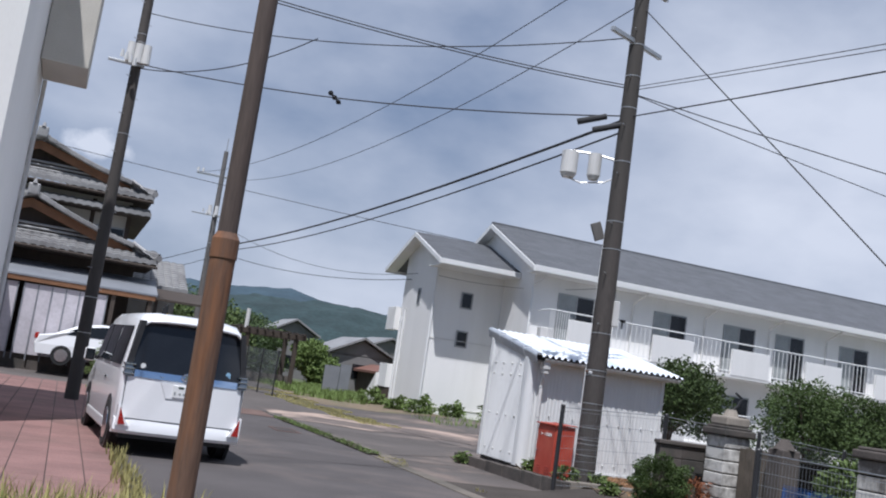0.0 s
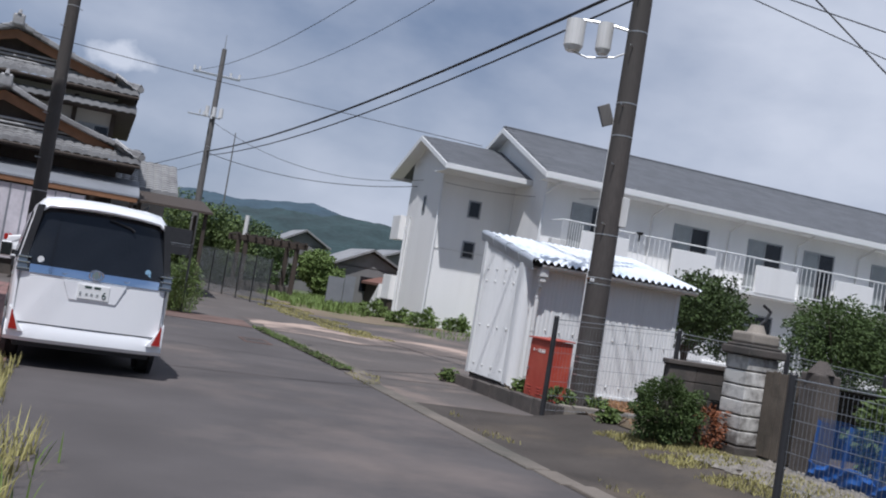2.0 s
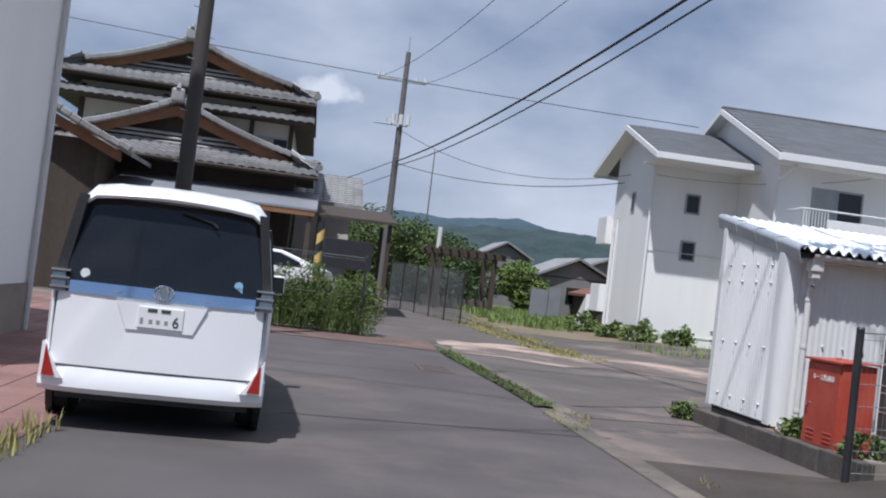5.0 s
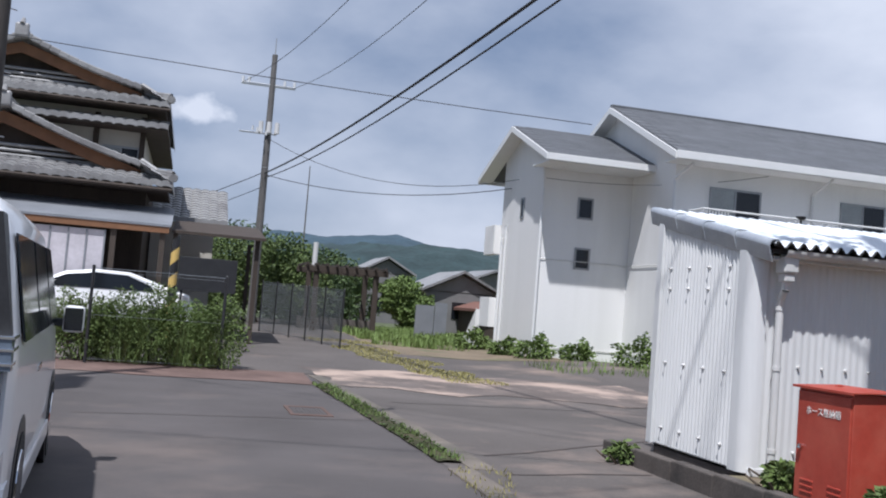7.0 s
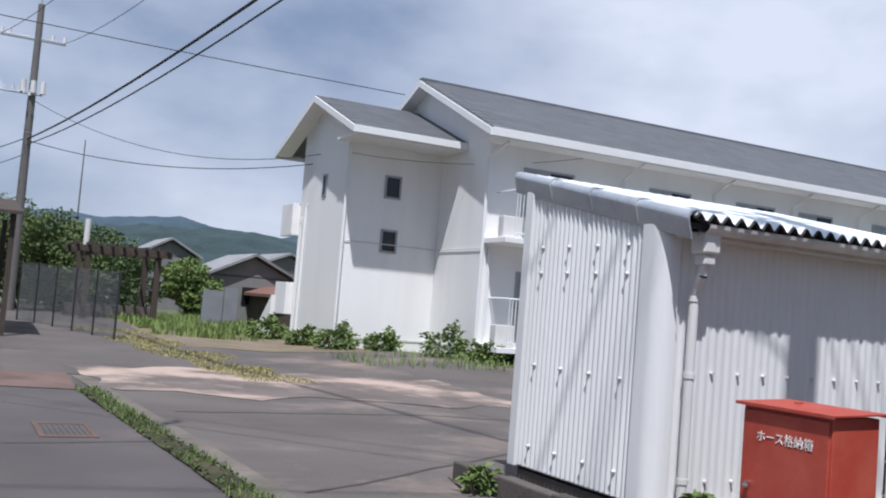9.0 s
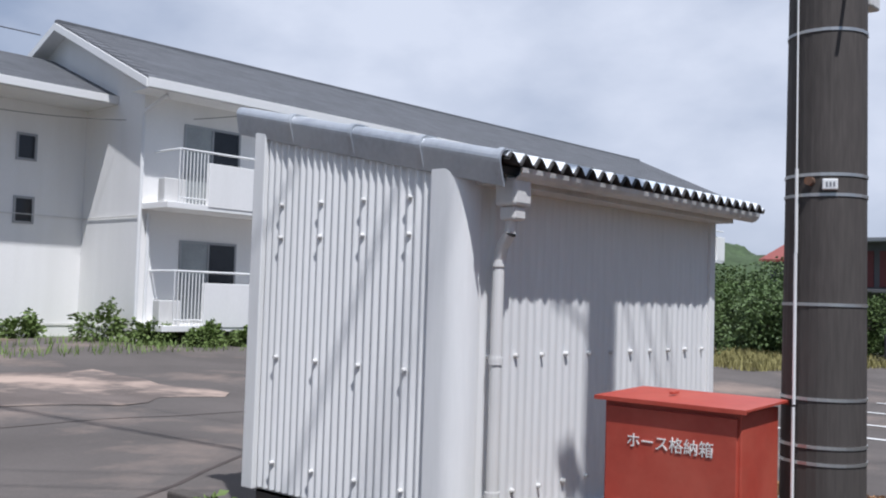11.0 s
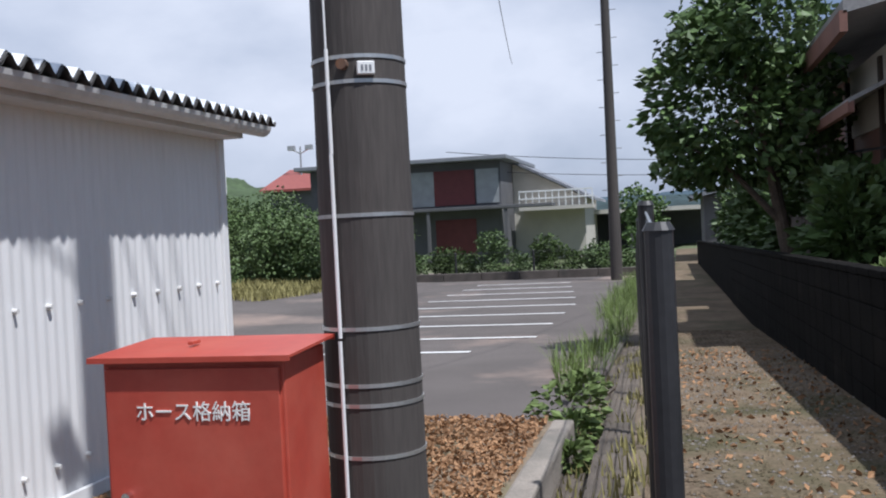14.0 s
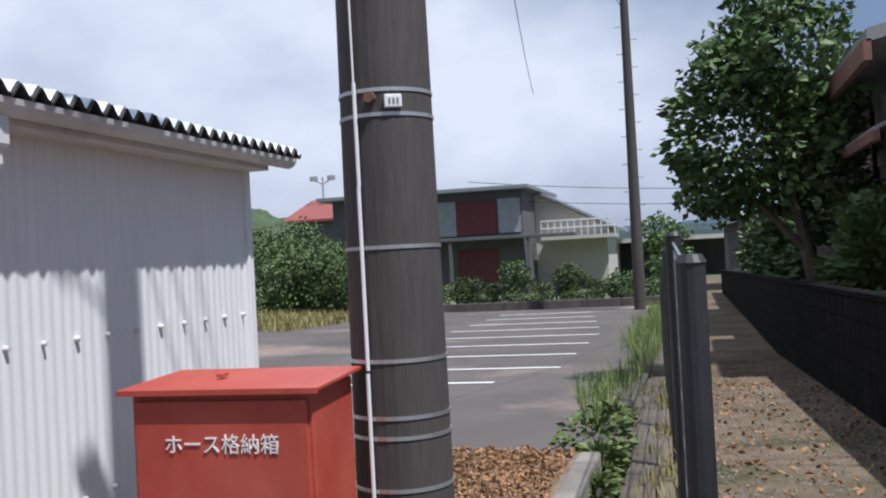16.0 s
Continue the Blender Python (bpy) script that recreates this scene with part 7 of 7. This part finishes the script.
def path_house():
    p = thing("brown_house", (0, 0, 0), "brown timber and sheet house with tiled eaves beside the path", "house")
    bm = B()
    box(bm, 15.4, 22.5, 3, 11.7, -0.4, 3.4)
    part("near_wall", bm, M_BROWNWALL, p, "reddish brown sheet wall")
    bm = B()
    box(bm, 16.5, 20.2, 11.68, 11.74, 2.5, 3.4)
    part("plaster_panel", bm, M_CREAM, p, "dirty cream plaster panel")
    bm = B()
    slope_roof(bm, "x", 16.4, 22.8, 12.4, 3.55, 7.0, 4.7, 0.14)
    part("near_roof", bm, M_KAWARA, p, "grey tiled roof")
    bm = B()
    box(bm, 16.4, 22.8, 12.36, 12.44, 3.36, 3.58)
    part("eaves_board", bm, M_BROWNWALL, p, "reddish brown eaves board")
    bm = B()
    box(bm, 24.0, 31.0, 3, 11.9, -0.5, 3.6)
    part("far_wall", bm, M_DARKWOOD, p)
    bm = B()
    slope_roof(bm, "x", 23.4, 31.5, 12.7, 3.75, 7.0, 4.6, 0.16)
    part("far_roof", bm, M_KAWARA, p, "grey tiled roof")
    bm = B()
    box(bm, 23.4, 31.5, 12.66, 12.74, 3.56, 3.77)
    part("eaves_board", bm, M_BROWNWOOD, p)
    bm = B()
    slope_roof(bm, "x", 16.8, 20.6, 12.32, 2.66, 11.7, 2.95, 0.05)
    part("lower_eave", bm, M_KAWARA, p, "low tiled eave under the main roof")
    bm = B()
    box(bm, 16.8, 20.6, 12.26, 12.33, 2.56, 2.68)
    part("eaves_board", bm, M_BROWNWALL, p)
    for x in (15.6, 18.0, 20.4, 22.4):
        bm = B()
        box(bm, x - 0.07, x + 0.07, 11.7, 11.78, -0.3, 3.3)
        part("post", bm, M_DARKWOOD, p)
    bm = B()
    tube(bm, [(15.2, 11.85, 2.6), (17.5, 11.8, 2.2), (20.0, 11.8, 2.3), (22.0, 11.85, 2.7)], 0.015, 6)
    part("wall_cable", bm, M_CABLE, p)
    f = thing("board_fence", (0, 0, 0), "dark vertical board fence above the path wall", "fence")
    for k in range(14):
        bm = B()
        x = 18.5 + 0.32 * k
        box(bm, x, x + 0.29, 12.5, 12.54, h(x, 12.5), 1.45 + 0.02 * math.sin(k * 2.0), 0.005)
        part("board", bm, M_DARKWOOD, f)
    for x, y, s in ((12.3, 12.45, 0.28), (12.9, 12.35, 0.32), (13.7, 12.4, 0.28), (14.6, 12.4, 0.3)):
        bush(x, y, 0.55, [(0, 0, s * 0.9, s * 0.9, s * 0.8, s * 0.8)], 420, 0.10, M_LEAF_BRIGHT, "large-leaved green plant above the path wall", int(x * 13), "garden_plant")
    l = thing("shed_beyond", (0, 0, 0), "grey low outbuilding at the path's end", "building")
    bm = B()
    box(bm, 44, 50, 9, 13.2, -0.6, 2.3)
    part("wall", bm, M_GREYWALL, l)
    bm = B()
    slope_roof(bm, "x", 43.5, 50.5, 13.7, 2.2, 8, 3.4, 0.15)
    part("roof", bm, M_GREYSHEET, l)
    bm = B()
    box(bm, 43.96, 44.02, 11.2, 12.2, 0.2, 1.5)
    part("window", bm, M_CURTAIN, l)
    k = thing("carport_beyond", (0, 0, 0), "far carport with pale roof beyond the red car", "carport")
    bm = B()
    box(bm, 66, 74, 10, 24, 2.0, 2.25)
    part("roof", bm, M_CREAM, k)
    bm = B()
    box(bm, 73, 73.2, 10, 24, -0.5, 2.0)
    part("back_wall", bm, M_GREYWALL, k)
    for y in (11, 17, 23):
        bm = B()
        box(bm, 66.3, 66.5, y - 0.08, y + 0.08, -0.5, 2.0)
        part("post", bm, M_GREYWALL, k)
    tree(58, 16.0, h(58, 16), lumpy(77, 8, 1.4, 1.2, 1.0, 3.0, 0.9), 2600, 0.16, M_LEAF, "bushy tree with rusty new leaves at the path's end", 1.6, 0.1, 77)


path_house()
# added shrubs stand in for the deep tree shade behind the path wall
for k, (x, y, s) in enumerate(((17.6, 12.2, 0.9), (19.4, 12.0, 1.0), (21.2, 12.2, 1.0), (23.2, 12.3, 1.05), (26.0, 12.4, 1.1), (30.0, 12.5, 1.1), (34.5, 12.6, 1.1))):
    bush(x, y, h(x, y), [(0, 0, 1.1 * s, 1.0 * s, 0.6, 1.0 * s), (0.3, -0.1, 1.7 * s, 0.7 * s, 0.5, 0.7 * s)], 1500, 0.11, M_LEAF, "made-up dark leafy shrub in place of shade behind the path wall", 400 + k, "shrub")


# ---- driveway side ----
def driveway():
    mesh_fence([(8.05, 37.3), (6.1, 42.6)], 1.68, "grey green mesh fence panels along the driveway", dense=True, spacing=1.15, post_r=0.028, wires=15, strand=0.006)
    mesh_fence([(1.95, 28.05), (4.35, 28.25)], 1.75, "two dark posts and wire before the weeds", dense=False, spacing=2.3, post_r=0.03, wires=3)
    p = thing("pergola", (0, 0, 0), "weathered dark timber pergola overgrown with grass", "pergola")
    for x in (8.4, 10.75):
        for y in (46.8, 49.2):
            bm = B()
            box(bm, x - 0.10, x + 0.10, y - 0.10, y + 0.10, 0, 2.75, 0.01)
            part("post", bm, M_DARKWOOD, p)
    for y in (46.7, 49.3):
        bm = B()
        box(bm, 7.9, 11.2, y - 0.06, y + 0.06, 2.55, 2.78, 0.01)
        part("beam", bm, M_DARKWOOD, p)
    for k in range(9):
        bm = B()
        x = 8.0 + 0.38 * k
        box(bm, x - 0.04, x + 0.04, 46.3, 49.7, 2.78, 2.88, 0.006)
        part("rafter", bm, M_DARKWOOD, p)
    bm = B()
    box(bm, 8.0, 11.1, 48.8, 49.0, 0, 0.75)
    part("low_wall", bm, M_CONC_DARK, p)
    bm = B()
    rod(bm, (8.35, 47.3, 2.8), (8.35, 47.3, 3.7), 0.10, seg=12)
    part("vent_pipe", bm, M_PIPE, p, "pale vent pipe")
    # far houses below the hills
    for k, (x0, x1, y, ze, za, lab) in enumerate(((15.6, 20.4, 60, 2.45, 3.5, "grey-roofed low house below the hills"), (19.0, 24.5, 66, 3.0, 4.0, "pale grey-roofed house below the hills"), (14.6, 18.6, 74, 3.6, 4.6, "far house with a grey tiled roof"), (17.6, 19.9, 55, 1.6, 1.9, "low dark open shed with rusty roof"))):
        o = thing("far_house", (0, 0, 0), lab, "house", "far houses")
        bm = B()
        box(bm, x0 + 0.3, x1 - 0.3, y, y + 5, -0.1, ze)
        part("wall", bm, M_DRAB if k < 3 else M_DARKWOOD, o)
        xc = (x0 + x1) / 2
        for e in (x0, x1):
            bm = B()
            slope_roof(bm, "y", y - 0.4, y + 5.4, e, ze - 0.1, xc, za, 0.14)
            part("roof", bm, M_KAWARA if k < 3 else M_BROWNWALL, o)
        bm = B()
        prism(bm, [(x0 + 0.3, ze - 0.05), (x1 - 0.3, ze - 0.05), (xc, za - 0.1)], "y", y, y + 5)
        part("gable", bm, M_DRAB if k < 3 else M_DARKWOOD, o)
        bm = B()
        box(bm, xc - 0.5, xc + 0.5, y - 0.04, y + 0.01, 1.0, 1.9)
        part("window", bm, M_GLASS, o)
    bm = B()
    box(bm, 13.2, 14.0, 50, 50.1, 0.2, 1.6)
    box(bm, 14.05, 14.6, 50.05, 50.15, 0.2, 1.75)
    whole("sheet_fence", bm, M_GREYSHEET, "grey corrugated sheet screen behind the weeds", "fence")
    # radio mast far away
    a = thing("radio_mast", (19.2, 150, 0), "thin far radio mast above the trees", "mast")
    bm = B()
    rod(bm, (0, 0, 0), (0, 0, 20.5), 0.16, 0.07, 8)
    part("shaft", bm, M_POLE_FAR, a)


driveway()


def hills():
    """Two wooded ridges, real relief, far beyond the houses. The far colour holds haze."""
    def ridge_height(a, b):
        v = 0
        for k, (f, w) in enumerate(((1.6, 1.0), (4.1, 0.5), (9.7, 0.22), (23.0, 0.09))):
            v += w * noise.noise((a * f + 3.3 * k, b * 2.0 + k, 0.7 * k))
        return v
    for nm, R, base, amp, lab, seed in (("hill_near", 640, 54, 9, "dark green wooded hills", 2), ("hill_far", 1050, 84, 16, "wooded mountain ridge with haze painted in as blue green", 7)):
        bm = B()
        n, m = 520, 26
        g = []
        for i in range(n + 1):
            a = math.radians(-70 + 175 * i / n)
            right = smooth01(0.5, 1.3, a)
            row = []
            for j in range(m + 1):
                t = j / m
                r = R + 260 * t
                hh = (base + amp * ridge_height(a * 2.2 + seed, 0.15 * t)) * math.sin(math.pi * (0.5 * t)) ** 0.8
                hh += (9 * math.exp(-((a - 0.28) / 0.05) ** 2) + 9 * math.exp(-((a - 0.20) / 0.04) ** 2) - 6 * math.exp(-((a - 0.08) / 0.06) ** 2)) * math.sin(math.pi * 0.5 * t)
                hh *= (1 - 0.55 * right)
                hh += (3.0 * noise.noise((r * math.sin(a) * 0.05, r * math.cos(a) * 0.05, seed)) + 9.0 * noise.noise((r * math.sin(a) * 0.013, r * math.cos(a) * 0.013, seed + 3)) * t + 1.6 * noise.noise((r * math.sin(a) * 0.16, r * math.cos(a) * 0.16, seed))) * min(1, 3 * t)
                row.append(bm.verts.new((r * math.sin(a), r * math.cos(a), hh - 4)))
            g.append(row)
        for i in range(n):
            for j in range(m):
                bm.faces.new((g[i][j], g[i + 1][j], g[i + 1][j + 1], g[i][j + 1]))
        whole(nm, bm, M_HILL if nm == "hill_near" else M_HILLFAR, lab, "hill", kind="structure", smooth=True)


def green_hill():
    bm = B()
    n, m = 90, 14
    g = []
    for i in range(n + 1):
        a = math.radians(48 + 34 * i / n)
        top = 20.5 * math.exp(-((math.degrees(a) - 60) / 8.0) ** 2) + 6.0
        row = []
        for j in range(m + 1):
            t = j / m
            r = 235 + 70 * t
            z = top * math.sin(math.pi * 0.5 * t) ** 0.8 + 2.2 * noise.noise((a * 60, t * 5, 3)) + 1.2 * noise.noise((a * 190, t * 14, 5))
            row.append(bm.verts.new((5.5 + r * math.sin(a), 14.2 + r * math.cos(a), z - 1.5)))
        g.append(row)
    for i in range(n):
        for j in range(m):
            bm.faces.new((g[i][j], g[i + 1][j], g[i + 1][j + 1], g[i][j + 1]))
    whole("hill_green", bm, M_HILLGREEN, "low green wooded hill behind the red roof", "hill", kind="structure", smooth=True)


M_HILLGREEN = mat("green wooded hill", (0.055, 0.085, 0.035), 0.95, var=0.6, scale=0.12, fine=0.8, bump=0)
green_hill()
# the haze of the air is mixed into this colour: paler and bluer than M_HILL
M_HILLFAR = mat("haze-tinted wooded hill", (0.043, 0.074, 0.098), 0.95, var=0.3, scale=0.02, fine=0.2, bump=0)
hills()

# ---- paving pieces ----
paving()
